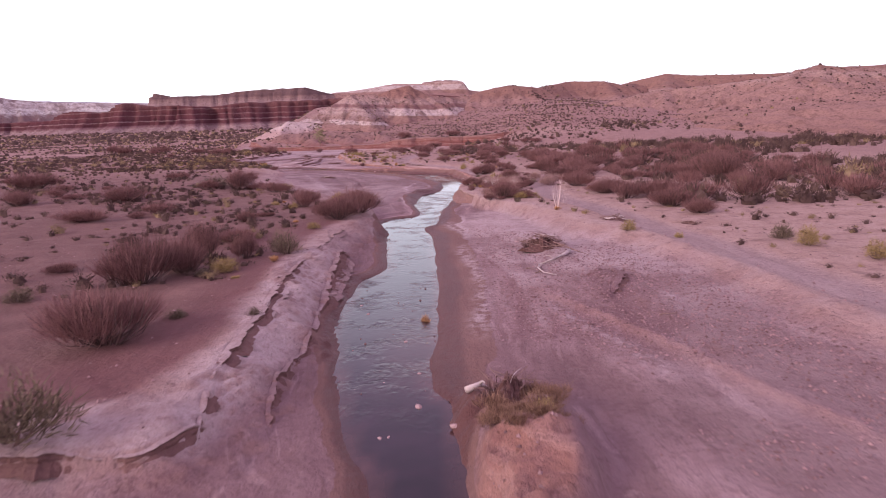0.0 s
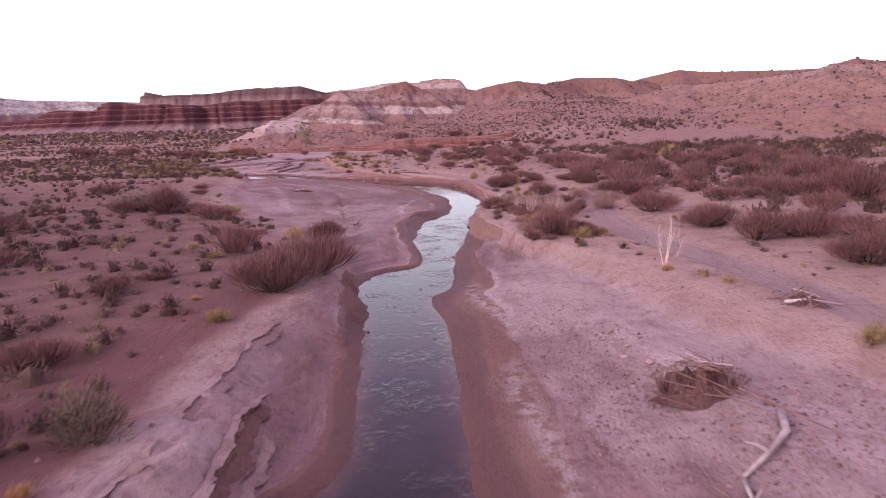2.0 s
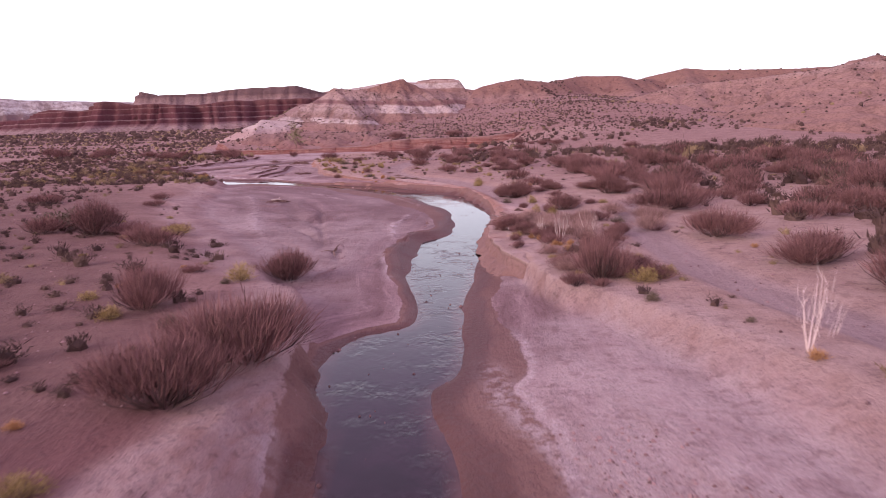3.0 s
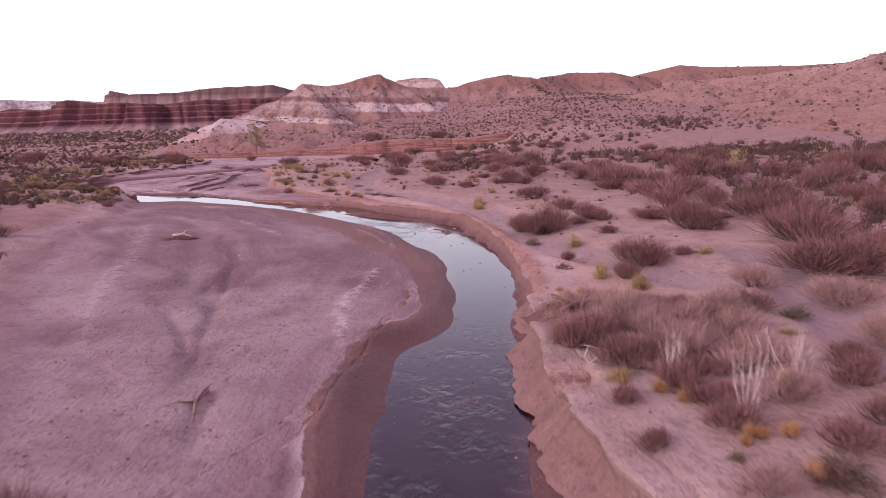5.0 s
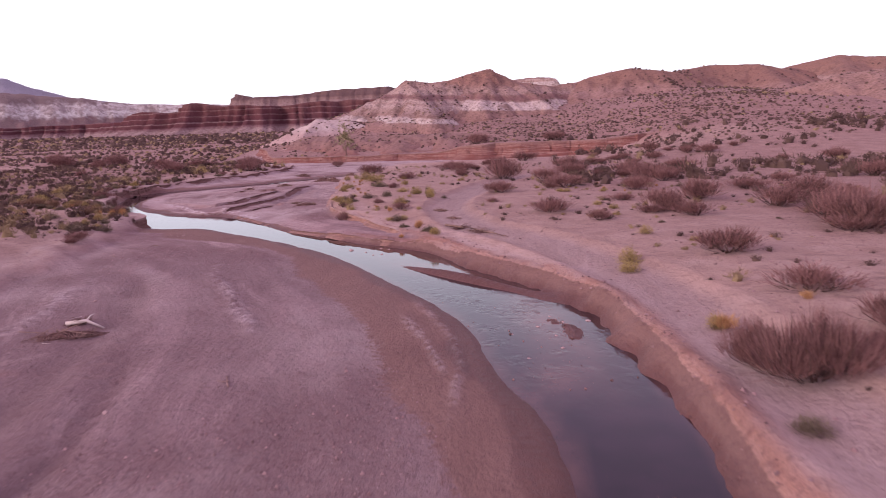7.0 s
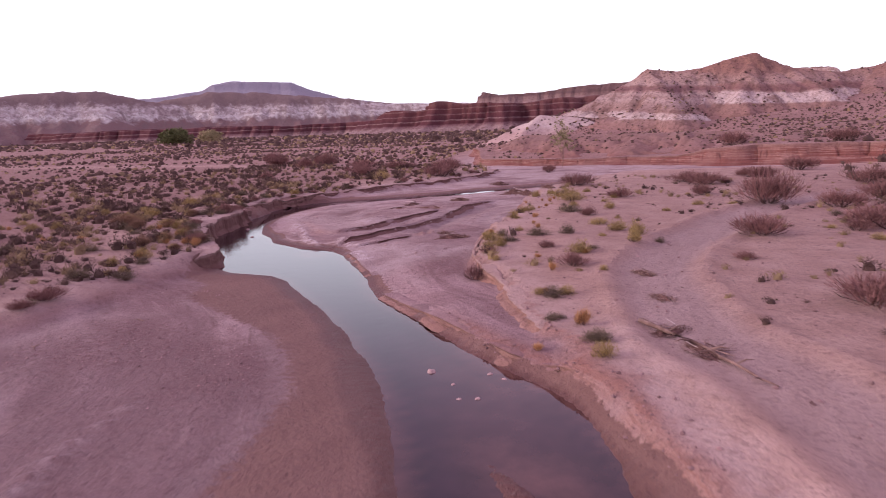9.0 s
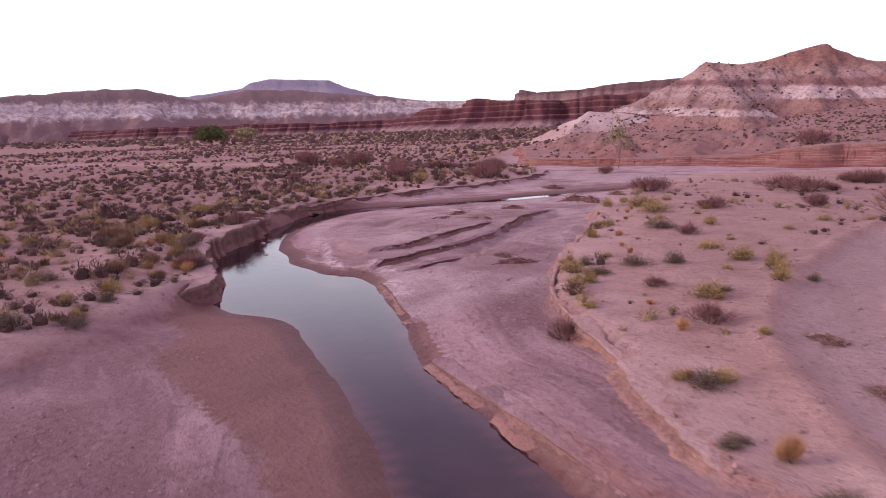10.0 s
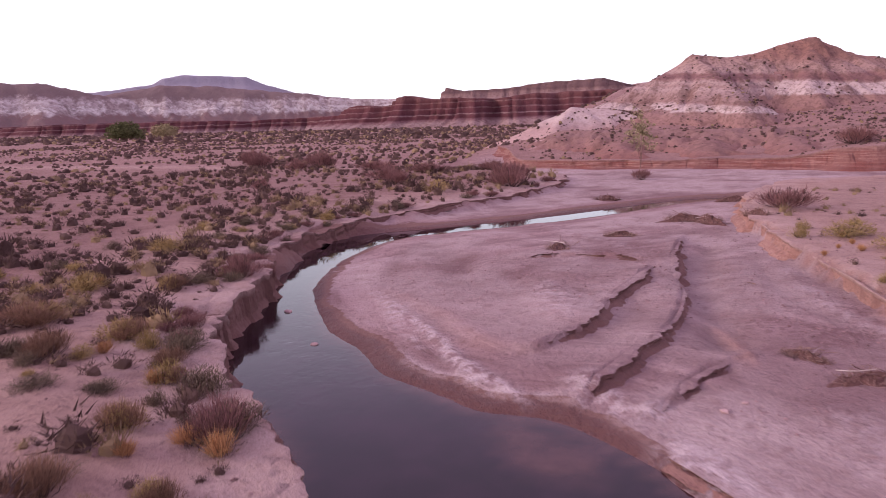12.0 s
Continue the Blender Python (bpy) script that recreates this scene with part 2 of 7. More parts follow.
def hill_material(name, stops, lo, hi, warp=1.2, dark=(0.125, 0.066, 0.056), over=1.0, size=1.0, wash=(0.22, 0.118, 0.098), dip=0.0):
    """Strata by height, with slope wash and scree over them."""
    k = Nodes(name)
    z = k.math("MULTIPLY_ADD", k.math("SUBTRACT", k.noise(0.09, 4), 0.5), 3.0 * warp, k.sep_z())
    if dip:
        z = k.math("MULTIPLY_ADD", k.math("ADD", k.sep_x(), 22.0), dip, z)
    z = k.math("MULTIPLY_ADD", k.math("SUBTRACT", k.noise(0.8, 5, 0.6), 0.5), warp, z)
    t = k.step(z, lo, hi)
    k.t.nodes[-1].interpolation_type = "LINEAR"
    col = k.ramp(t, stops)
    scree, fine = k.noise(0.3 / size, 5, 0.62), k.noise(2.4 / size, 5, 0.68)
    rill = k.noise(1.0 / size, 4, 0.6, (0.55, 0.55, 0.12), 1.0)
    col = k.mix(k.step(scree, 0.50, 0.66, 0, 0.6 * over), col, wash)
    col = k.mix(k.step(rill, 0.52, 0.66, 0.0, 0.45 * over), col, dark)
    col = k.mix(k.step(fine, 0.44, 0.70, 0.0, 0.3 + 0.3 * over), col, dark)
    col = k.mix(1.0, col, (0.90, 0.92, 0.92), "MULTIPLY")
    b = k.bump(scree, 0.5, 0.6 * size)
    b = k.bump(fine, 0.6, 0.14 * size, b)
    return k.done(col, 0.95, b, 0.15)


def plain_material(name, a, b, scale=6.0, rough=0.9, attr=False):
    """Twigs, leaves and wood: two tones, with a tint of its own for each thing."""
    k = Nodes(name)
    rnd = k.t.nodes.new("ShaderNodeObjectInfo").outputs["Random"]
    col = k.mix(k.step(k.noise(scale, 3), 0.35, 0.65), a, b)
    pick = k.attr("tint") if attr else rnd
    col = k.mix(k.step(pick, 0.0, 1.0, 0.0, 0.5), col, k.mix(0.5, col, tuple(min(1, c * 1.9) for c in b)))
    own = k.t.nodes.new("ShaderNodeNewGeometry").outputs["Random Per Island"]
    col = k.mix(k.step(own, 0.45, 0.0, 0.0, 0.6), col, tuple(0.4 * c for c in a))
    col = k.mix(k.step(own, 0.6, 1.0, 0.0, 0.55), col, tuple(min(1, 1.5 * c) for c in b))
    return k.done(col, rough, k.bump(k.noise(scale * 6, 3), 0.3, 0.005), 0.2)


def scrub_material():
    k = Nodes("scrub")
    col = k.ramp(k.attr("tint"), [(0.0, (0.058, 0.034, 0.031)), (0.3, (0.10, 0.060, 0.053)), (0.5, (0.145, 0.092, 0.072)), (0.65, (0.21, 0.145, 0.088)), (1.0, (0.32, 0.225, 0.125))])
    col = k.mix(k.step(k.noise(3.0, 3), 0.35, 0.65, 0.0, 0.35), col, (0.10, 0.06, 0.05))
    return k.done(col, 0.95, None, 0.15)


GROUND = ground_material()
WATER = water_material()
HILL_A = hill_material("banded_hill", [
    (0.0, (0.34, 0.165, 0.14)), (0.27, (0.31, 0.175, 0.155)), (0.31, (0.33, 0.20, 0.18)), (0.32, (0.53, 0.41, 0.385)), (0.365, (0.50, 0.37, 0.345)), (0.38, (0.31, 0.185, 0.165)), (0.46, (0.36, 0.235, 0.215)), (0.50, (0.43, 0.30, 0.28)), (0.53, (0.35, 0.22, 0.20)),
    (0.56, (0.42, 0.295, 0.27)), (0.585, (0.34, 0.20, 0.185)), (0.60, (0.22, 0.115, 0.115)), (0.635, (0.25, 0.13, 0.125)), (0.66, (0.41, 0.275, 0.25)), (0.76, (0.40, 0.255, 0.22)), (0.84, (0.34, 0.19, 0.155)), (1.0, (0.31, 0.16, 0.125))], 0.0, 15.0, 0.65, over=1.25, dip=0.077)
HILL_B = hill_material("domed_hill", [
    (0.0, (0.34, 0.165, 0.135)), (0.25, (0.31, 0.165, 0.145)), (0.385, (0.30, 0.17, 0.15)), (0.40, (0.54, 0.41, 0.385)), (0.50, (0.51, 0.375, 0.35)), (0.51, (0.33, 0.20, 0.18)), (0.53, (0.23, 0.115, 0.11)), (0.575, (0.27, 0.14, 0.13)),
    (0.60, (0.37, 0.235, 0.21)), (0.67, (0.35, 0.21, 0.18)), (0.74, (0.31, 0.16, 0.13)), (1.0, (0.30, 0.145, 0.108))], 0.0, 16.0, 0.7, over=1.2)
HILL_C = hill_material("scree_hill", [
    (0.0, (0.28, 0.145, 0.125)), (0.35, (0.285, 0.15, 0.13)), (0.42, (0.34, 0.205, 0.185)), (0.47, (0.30, 0.16, 0.14)), (0.6, (0.33, 0.19, 0.17)), (0.72, (0.27, 0.14, 0.115)), (1.0, (0.27, 0.135, 0.108))], 0.0, 16.0, 1.6)
BUTTE = hill_material("pale_butte", [
    (0.0, (0.34, 0.19, 0.16)), (0.5, (0.33, 0.185, 0.16)), (0.55, (0.50, 0.37, 0.34)), (0.75, (0.56, 0.44, 0.41)), (0.8, (0.40, 0.25, 0.22)), (0.88, (0.48, 0.34, 0.31)), (0.93, (0.27, 0.145, 0.125)), (1.0, (0.29, 0.16, 0.135))], 28.0, 54.0, 0.6, size=3.0)
PALE_HILL = hill_material("pale_hill", [
    (0.0, (0.42, 0.22, 0.185)), (0.25, (0.50, 0.33, 0.30)), (0.45, (0.44, 0.29, 0.27)), (0.6, (0.53, 0.40, 0.375)), (1.0, (0.47, 0.34, 0.32))], 0.0, 7.0, 0.5, (0.22, 0.13, 0.12), 0.4)
PINK_SLOPE = hill_material("pink_slope", [
    (0.0, (0.27, 0.12, 0.10)), (0.2, (0.29, 0.155, 0.138)), (0.4, (0.27, 0.155, 0.14)), (0.6, (0.30, 0.18, 0.165)), (0.75, (0.25, 0.135, 0.115)), (1.0, (0.25, 0.132, 0.11))], 0.0, 5.5, 0.7, (0.14, 0.072, 0.064), 0.9)
SCRUB_HILL = hill_material("scrubby_hill", [
    (0.0, (0.30, 0.165, 0.138)), (0.35, (0.33, 0.188, 0.16)), (0.55, (0.35, 0.205, 0.173)), (0.62, (0.40, 0.26, 0.225)), (0.68, (0.29, 0.155, 0.126)), (1.0, (0.29, 0.148, 0.113))], 0.0, 20.0, 2.0)
RED_CLIFF = hill_material("banded_red_cliff", [
    (0.0, (0.30, 0.19, 0.18)), (0.22, (0.33, 0.22, 0.21)), (0.32, (0.20, 0.10, 0.11)), (0.36, (0.105, 0.035, 0.042)), (0.44, (0.12, 0.042, 0.05)), (0.47, (0.27, 0.17, 0.17)), (0.50, (0.10, 0.032, 0.04)),
    (0.62, (0.125, 0.042, 0.048)), (0.65, (0.22, 0.12, 0.125)), (0.68, (0.11, 0.036, 0.042)), (0.80, (0.13, 0.045, 0.048)), (0.83, (0.23, 0.13, 0.13)), (0.86, (0.12, 0.04, 0.042)), (1.0, (0.17, 0.075, 0.072))], 2.0, 22.0, 0.7, (0.085, 0.033, 0.037), 0.9, 2.5, (0.15, 0.068, 0.07))
WHITE_CLIFF = hill_material("white_cliff", [
    (0.0, (0.20, 0.12, 0.12)), (0.34, (0.22, 0.13, 0.13)), (0.40, (0.42, 0.34, 0.33)), (0.47, (0.62, 0.55, 0.53)), (0.54, (0.40, 0.31, 0.305)), (0.60, (0.57, 0.49, 0.475)), (0.66, (0.36, 0.275, 0.27)), (0.71, (0.20, 0.135, 0.135)), (0.85, (0.235, 0.16, 0.155)), (1.0, (0.18, 0.125, 0.13))], 5.0, 76.0, 9.0, (0.19, 0.13, 0.13), 1.3, 12.0, (0.235, 0.155, 0.15))
# blue distance haze is mixed into these mesa colours; no haze is rendered
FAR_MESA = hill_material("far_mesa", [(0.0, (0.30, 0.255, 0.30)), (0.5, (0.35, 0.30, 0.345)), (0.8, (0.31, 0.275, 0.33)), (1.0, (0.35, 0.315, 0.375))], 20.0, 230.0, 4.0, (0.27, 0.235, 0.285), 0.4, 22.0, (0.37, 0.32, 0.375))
MESA = hill_material("far_mesa", [(0.0, (0.25, 0.215, 0.26)), (0.5, (0.28, 0.245, 0.295)), (0.8, (0.25, 0.225, 0.285)), (1.0, (0.28, 0.255, 0.32))], 20.0, 230.0, 4.0, (0.23, 0.20, 0.25), 0.4, 22.0, (0.32, 0.27, 0.34))
MESA = hill_material("capped_mesa", [(0.0, (0.20, 0.11, 0.11)), (0.35, (0.25, 0.15, 0.145)), (0.55, (0.29, 0.185, 0.18)), (0.68, (0.24, 0.145, 0.14)), (0.74, (0.15, 0.085, 0.088)), (0.9, (0.17, 0.10, 0.10)), (1.0, (0.22, 0.14, 0.135))], 14.0, 50.0, 0.8, (0.11, 0.06, 0.06), 0.9, 4.0)
TWIG_RED = plain_material("red_brown_twigs", (0.125, 0.060, 0.058), (0.225, 0.113, 0.107))
TWIG_DARK = plain_material("dark_stems", (0.075, 0.045, 0.042), (0.12, 0.072, 0.065))
LEAF_YELLOW = plain_material("yellow_green_foliage", (0.22, 0.155, 0.060), (0.33, 0.235, 0.105))
LEAF_SAGE = plain_material("grey_green_foliage", (0.095, 0.068, 0.050), (0.155, 0.115, 0.080))
GRASS_GOLD = plain_material("dry_gold_grass", (0.33, 0.16, 0.075), (0.45, 0.26, 0.13))
TWIG_PALE = plain_material("bleached_twigs", (0.42, 0.31, 0.29), (0.55, 0.43, 0.40))
WOOD = plain_material("driftwood", (0.13, 0.075, 0.065), (0.24, 0.15, 0.13), 4.0)
WOOD_PALE = plain_material("bleached_wood", (0.36, 0.28, 0.265), (0.50, 0.41, 0.39), 4.0)
LEAF_GREEN = plain_material("green_leaves", (0.07, 0.075, 0.030), (0.115, 0.115, 0.05), 2.0)
SCRUB = scrub_material()
LEAF_PALE = plain_material("pale_leaves", (0.23, 0.19, 0.105), (0.31, 0.255, 0.15), 2.0)
DUFF = plain_material("matted_litter", (0.06, 0.028, 0.026), (0.13, 0.066, 0.058), 12.0)
GRASS_TAN = plain_material("dry_tan_brush", (0.155, 0.085, 0.058), (0.255, 0.15, 0.105))
TWIG_MAT = plain_material("tangled_pink_twigs", (0.24, 0.135, 0.12), (0.36, 0.225, 0.205))
STONE_ONE = plain_material("pale_stone", (0.22, 0.135, 0.13), (0.32, 0.215, 0.21), 5.0, 0.8)
STONE = plain_material("stones", (0.17, 0.09, 0.09), (0.27, 0.165, 0.165), 3.0, 0.85, True)


# ---- arithmetic for the land ----
def smooth(v, lo, hi):
    t = np.clip((v - lo) / (hi - lo), 0, 1)
    return t * t * (3 - 2 * t)


def value_noise(x, y, seed):
    xi, yi = np.floor(x).astype(np.int64), np.floor(y).astype(np.int64)
    u, v = x - xi, y - yi
    u, v = u * u * u * (u * (u * 6 - 15) + 10), v * v * v * (v * (v * 6 - 15) + 10)

    def rnd(i, j):
        n = (i * 374761393 + j * 668265263 + seed * 1442695041) & 0x7FFFFFFF
        n = ((n ^ (n >> 13)) * 1274126177) & 0x7FFFFFFF
        n = ((n ^ (n >> 16)) * 668265263) & 0x7FFFFFFF
        return ((n ^ (n >> 15)) & 0xFFFF) / 65535.0

    a, b = rnd(xi, yi) * (1 - u) + rnd(xi + 1, yi) * u, rnd(xi, yi + 1) * (1 - u) + rnd(xi + 1, yi + 1) * u
    return (a * (1 - v) + b * v) * 2 - 1


def fbm(x, y, size, octaves=4, seed=1, gain=0.5):
    """Noise in -1..1, with its largest waves size metres long."""
    x, y = np.asarray(x, float), np.asarray(y, float)
    total, amp, norm, f = 0, 1.0, 0.0, 1.0 / size
    for o in range(octaves):
        total = total + amp * value_noise(x * f + 17.3 * o, y * f - 9.1 * o, seed + o)
        norm += amp
        amp *= gain
        f *= 2.03
    return total / norm * 1.5


def curve_through(pts, steps=6):
    """A smooth line through the points."""
    p = np.array(pts, float)
    p = np.vstack([2 * p[0] - p[1], p, 2 * p[-1] - p[-2]])
    res = []
    for i in range(1, len(p) - 2):
        t = np.linspace(0, 1, steps, endpoint=False)[:, None]
        a, b, c, d = p[i - 1], p[i], p[i + 1], p[i + 2]
        res.append(0.5 * (2 * b + (c - a) * t + (2 * a - 5 * b + 4 * c - d) * t ** 2 + (3 * b - a - 3 * c + d) * t ** 3))
    return np.vstack([*res, p[-2:-1]])


def line_distance(x, y, line):
    """Distance to a line, the side of it (positive on its left) and how far along (0..1)."""
    best, side, along = np.full(x.shape, 1e9), np.zeros(x.shape), np.zeros(x.shape)
    n = len(line) - 1
    for i in range(n):
        (ax, ay), (bx, by) = line[i], line[i + 1]
        dx, dy = bx - ax, by - ay
        t = np.clip(((x - ax) * dx + (y - ay) * dy) / (dx * dx + dy * dy + 1e-9), 0, 1)
        ex, ey = x - ax - t * dx, y - ay - t * dy
        d = ex * ex + ey * ey
        near = d < best
        best = np.where(near, d, best)
        side = np.where(near, np.sign(dx * ey - dy * ex), side)
        along = np.where(near, (i + t) / n, along)
    return np.sqrt(best), side, along


def inside(x, y, poly):
    res = np.zeros(x.shape, bool)
    for (ax, ay), (bx, by) in zip(poly, np.roll(poly, -1, axis=0)):
        if ay != by:
            res ^= ((ay > y) != (by > y)) & (x < (bx - ax) * (y - ay) / (by - ay) + ax)
    return res


def area_distance(x, y, line, poly):
    """Distance to a shore, negative inside the area that it bounds."""
    d = line_distance(x, y, line)[0]
    return np.where(inside(x, y, poly), -d, d)


# ---- plan of the wash: shores of the creek, terrace edges, ledges, trails ----
WATER_Z = -0.85
SHORE_A = curve_through([
    (-0.9, -8), (-1.0, 4), (-1.2, 9.5), (-1.7, 11), (-2.1, 12.9), (-2.7, 16.4), (-3.0, 19.2), (-2.9, 22.6), (-2.9, 24), (-2.2, 25.5),
    (-2.3, 28.4), (-2.6, 32.4), (-2.9, 35.1), (-3.3, 37.6), (-2.7, 39.8), (-1.4, 40.8), (-1.4, 43.4), (-1.8, 45.9), (-2.0, 49), (-2.05, 51.1),
    (-1.9, 53.5), (-0.7, 54.9), (-0.2, 57), (0.1, 60.5), (-0.1, 64.5), (-1.0, 66.9), (-2.3, 71.2), (-4.7, 75.2), (-7.6, 79.6), (-11.3, 83.5),
    (-14.7, 86.3), (-17, 88), (-19, 88.1), (-20.7, 89), (-21.9, 90.6), (-23.2, 91.8), (-24.9, 92.8), (-26.4, 94.5), (-28, 97.2), (-29, 100),
    (-31, 103.2), (-31.8, 106.4), (-32.0, 109.7), (-28.6, 113.5), (-25.6, 117.2), (-22.2, 122.4), (-19.5, 126.2), (-16.5, 128.1), (-8, 131), (10, 134)])
SHORE_B = curve_through([
    (0.6, -8), (0.5, 4), (0.3, 9.4), (0.2, 11.1), (0.1, 12.7), (-0.3, 13.9), (-0.2, 17.1), (-0.2, 21.8), (-0.3, 27.3), (-0.5, 32.6),
    (-0.9, 35.9), (-0.3, 37.4), (0.0, 42.9), (0.4, 45.5), (0.8, 48.7), (1.4, 51), (1.5, 55), (2.0, 57.3), (2.2, 60.5), (2.2, 64.5),
    (1.9, 67.5), (1.3, 71.5), (-0.1, 74.7), (-2.2, 77.5), (-4.4, 80.6), (-6.5, 82.1), (-8.0, 83.2), (-9.4, 84.4), (-11.5, 86), (-12.9, 87.5),
    (-13.8, 88.7), (-15.6, 90.7), (-17.2, 92.3), (-18.6, 93.2), (-19.9, 93.2), (-20.7, 93.6), (-22.2, 94.3), (-23.4, 95.5), (-25, 96.7), (-27.5, 99.9),
    (-28.5, 102), (-29.4, 105), (-29.6, 109), (-27.9, 111.6), (-24.9, 114.8), (-21.8, 119.6), (-19.4, 124.1), (-16.5, 126.8), (-8, 129.5), (10, 132.5)])
TERRACE_W = curve_through([
    (-8, -8), (-7.5, 6), (-6.5, 9.5), (-4.3, 10.2), (-4.0, 12.1), (-3.7, 13.7), (-3.7, 18), (-4.0, 21.5), (-4.1, 29), (-3.5, 33),
    (-3.4, 36), (-3.8, 38.6), (-4.6, 41.5), (-6.4, 45.5), (-7.9, 48.8), (-9.2, 51.8), (-11.1, 55.9), (-14, 61.2), (-16.3, 68.8), (-17.1, 74.6),
    (-18.6, 81), (-19.2, 83.2), (-19.9, 85.6), (-20.6, 88.6), (-22.0, 90.3), (-24, 91.6), (-25.5, 93), (-27.2, 95.6), (-28.2, 97.9), (-30.6, 102.2),
    (-32.2, 106.7), (-32.2, 111.5), (-30.2, 117.5), (-28.4, 124), (-28, 131), (-30, 139), (-38, 146), (-60, 149)])
TERRACE_E = curve_through([
    (9.5, -8), (9.3, 8), (9.1, 16), (8.6, 22.6), (7.7, 27), (5.7, 31.8), (5.0, 35.2), (3.9, 38.5), (2.6, 41.6), (2.1, 44.9),
    (1.7, 46.4), (1.5, 48.3), (1.7, 50.8), (1.8, 53.3), (2.1, 55.2), (2.35, 57.5), (2.55, 60.5), (2.5, 63.5), (2.3, 66.5), (1.9, 69.2),
    (1.2, 72.3), (-0.3, 75.2), (-2.1, 77.7), (-3.6, 80.2), (-4.8, 82.3), (-6.1, 83.9), (-8.2, 87.1), (-10.7, 90.6), (-12, 94.5), (-13.5, 102),
    (-15, 109), (-15.9, 116), (-15.5, 123), (-13, 131), (-6, 137), (4, 141.5), (12, 147), (17, 156), (24, 170)])
CREEK = np.vstack([SHORE_A, SHORE_B[::-1]])
LEFT_LAND = np.vstack([TERRACE_W, [(-400, 149), (-400, -8)]])
RIGHT_LAND = np.vstack([TERRACE_E, [(400, 170), (400, -8)]])
TRAIL_A = curve_through([(12.5, -8), (11.6, 6), (10.7, 16), (10.3, 21), (9.6, 25.8), (8.5, 32.5), (7.3, 40.5), (7.0, 45), (7.6, 52), (9.5, 60)])
TRAIL_B = curve_through([(6.5, 56), (4.2, 63), (3.3, 68.4), (2.6, 72.8), (1.2, 77), (-1.0, 81.5), (-2.6, 83.6), (-3.8, 86.6), (-4.7, 89.8), (-4.6, 93.5), (-3.8, 98), (-2.8, 102.5), (1, 112), (9, 120)])
# ledges of dried mud: line (high ground on its left), height, breadth
LEDGES = [
    ([(-2.9, 10.6), (-3.4, 13), (-3.3, 16), (-3.5, 19.5), (-3.8, 24), (-4.0, 29)], 0.13, 1.4),
    ([(-4.0, 10.3), (-4.4, 13), (-4.5, 16.5), (-4.8, 21), (-4.8, 26)], 0.12, 2.0),
    ([(-7.2, 9.4), (-5.8, 9.75), (-4.6, 9.9), (-3.9, 11.4)], 0.16, 2.0),
    ([(-18.1, 112.8), (-18.0, 107.4), (-17.8, 103.6), (-17.3, 100.8), (-17.3, 98.2), (-17.8, 96.0), (-18.2, 94.3), (-18.5, 93.2)], -0.20, 2.2),
    ([(-18.4, 104.3), (-18.5, 101.8), (-18.9, 99.2), (-19.1, 97.2), (-19.6, 95.8), (-19.7, 95.4)], -0.18, 1.8),
    ([(-21.9, 101.0), (-21.3, 102.3), (-20.4, 102.1), (-19.7, 101.5)], -0.10, 1.2),
    ([(-18.5, 104), (-19.6, 105.2), (-21.5, 105.4), (-23, 104.5)], -0.12, 1.6),
    ([(-15.6, 96.9), (-16.1, 96.3), (-16.7, 95.2), (-17.0, 94.1), (-17.4, 93.3)], -0.10, 1.6),
    ([(4.3, 21.3), (5.3, 22.9), (5.6, 22.1), (5.1, 20.4), (4.4, 18.6)], -0.13, 1.4),
    ([(-2.4, 51.2), (-3.0, 49.6), (-4.2, 47.2), (-4.9, 45.2)], 0.10, 1.5),
    ([(-1.5, 60.5), (-1.1, 58.6), (-1.0, 57.5), (-1.2, 56.0), (-1.6, 54.8), (-2.0, 53.6), (-2.1, 52.4), (-2.4, 51.0), (-2.7, 49.5)], 0.13, 2.2),
    ([(-3.4, 47.2), (-2.8, 48.8), (-2.3, 52.5), (-1.8, 54.6), (-1.1, 57.5)], -0.11, 1.6),
    ([(-9.2, 70), (-8.9, 67), (-7.4, 63), (-7.0, 60), (-7.8, 56)], -0.07, 2.5),
    ([(-11.5, 70.5), (-12.3, 68.5), (-11.2, 66.2), (-9.8, 66)], 0.08, 2.2),
    ([(6.2, 12), (5.6, 17), (4.8, 22), (3.4, 29), (2.2, 36)], -0.05, 1.8),
]
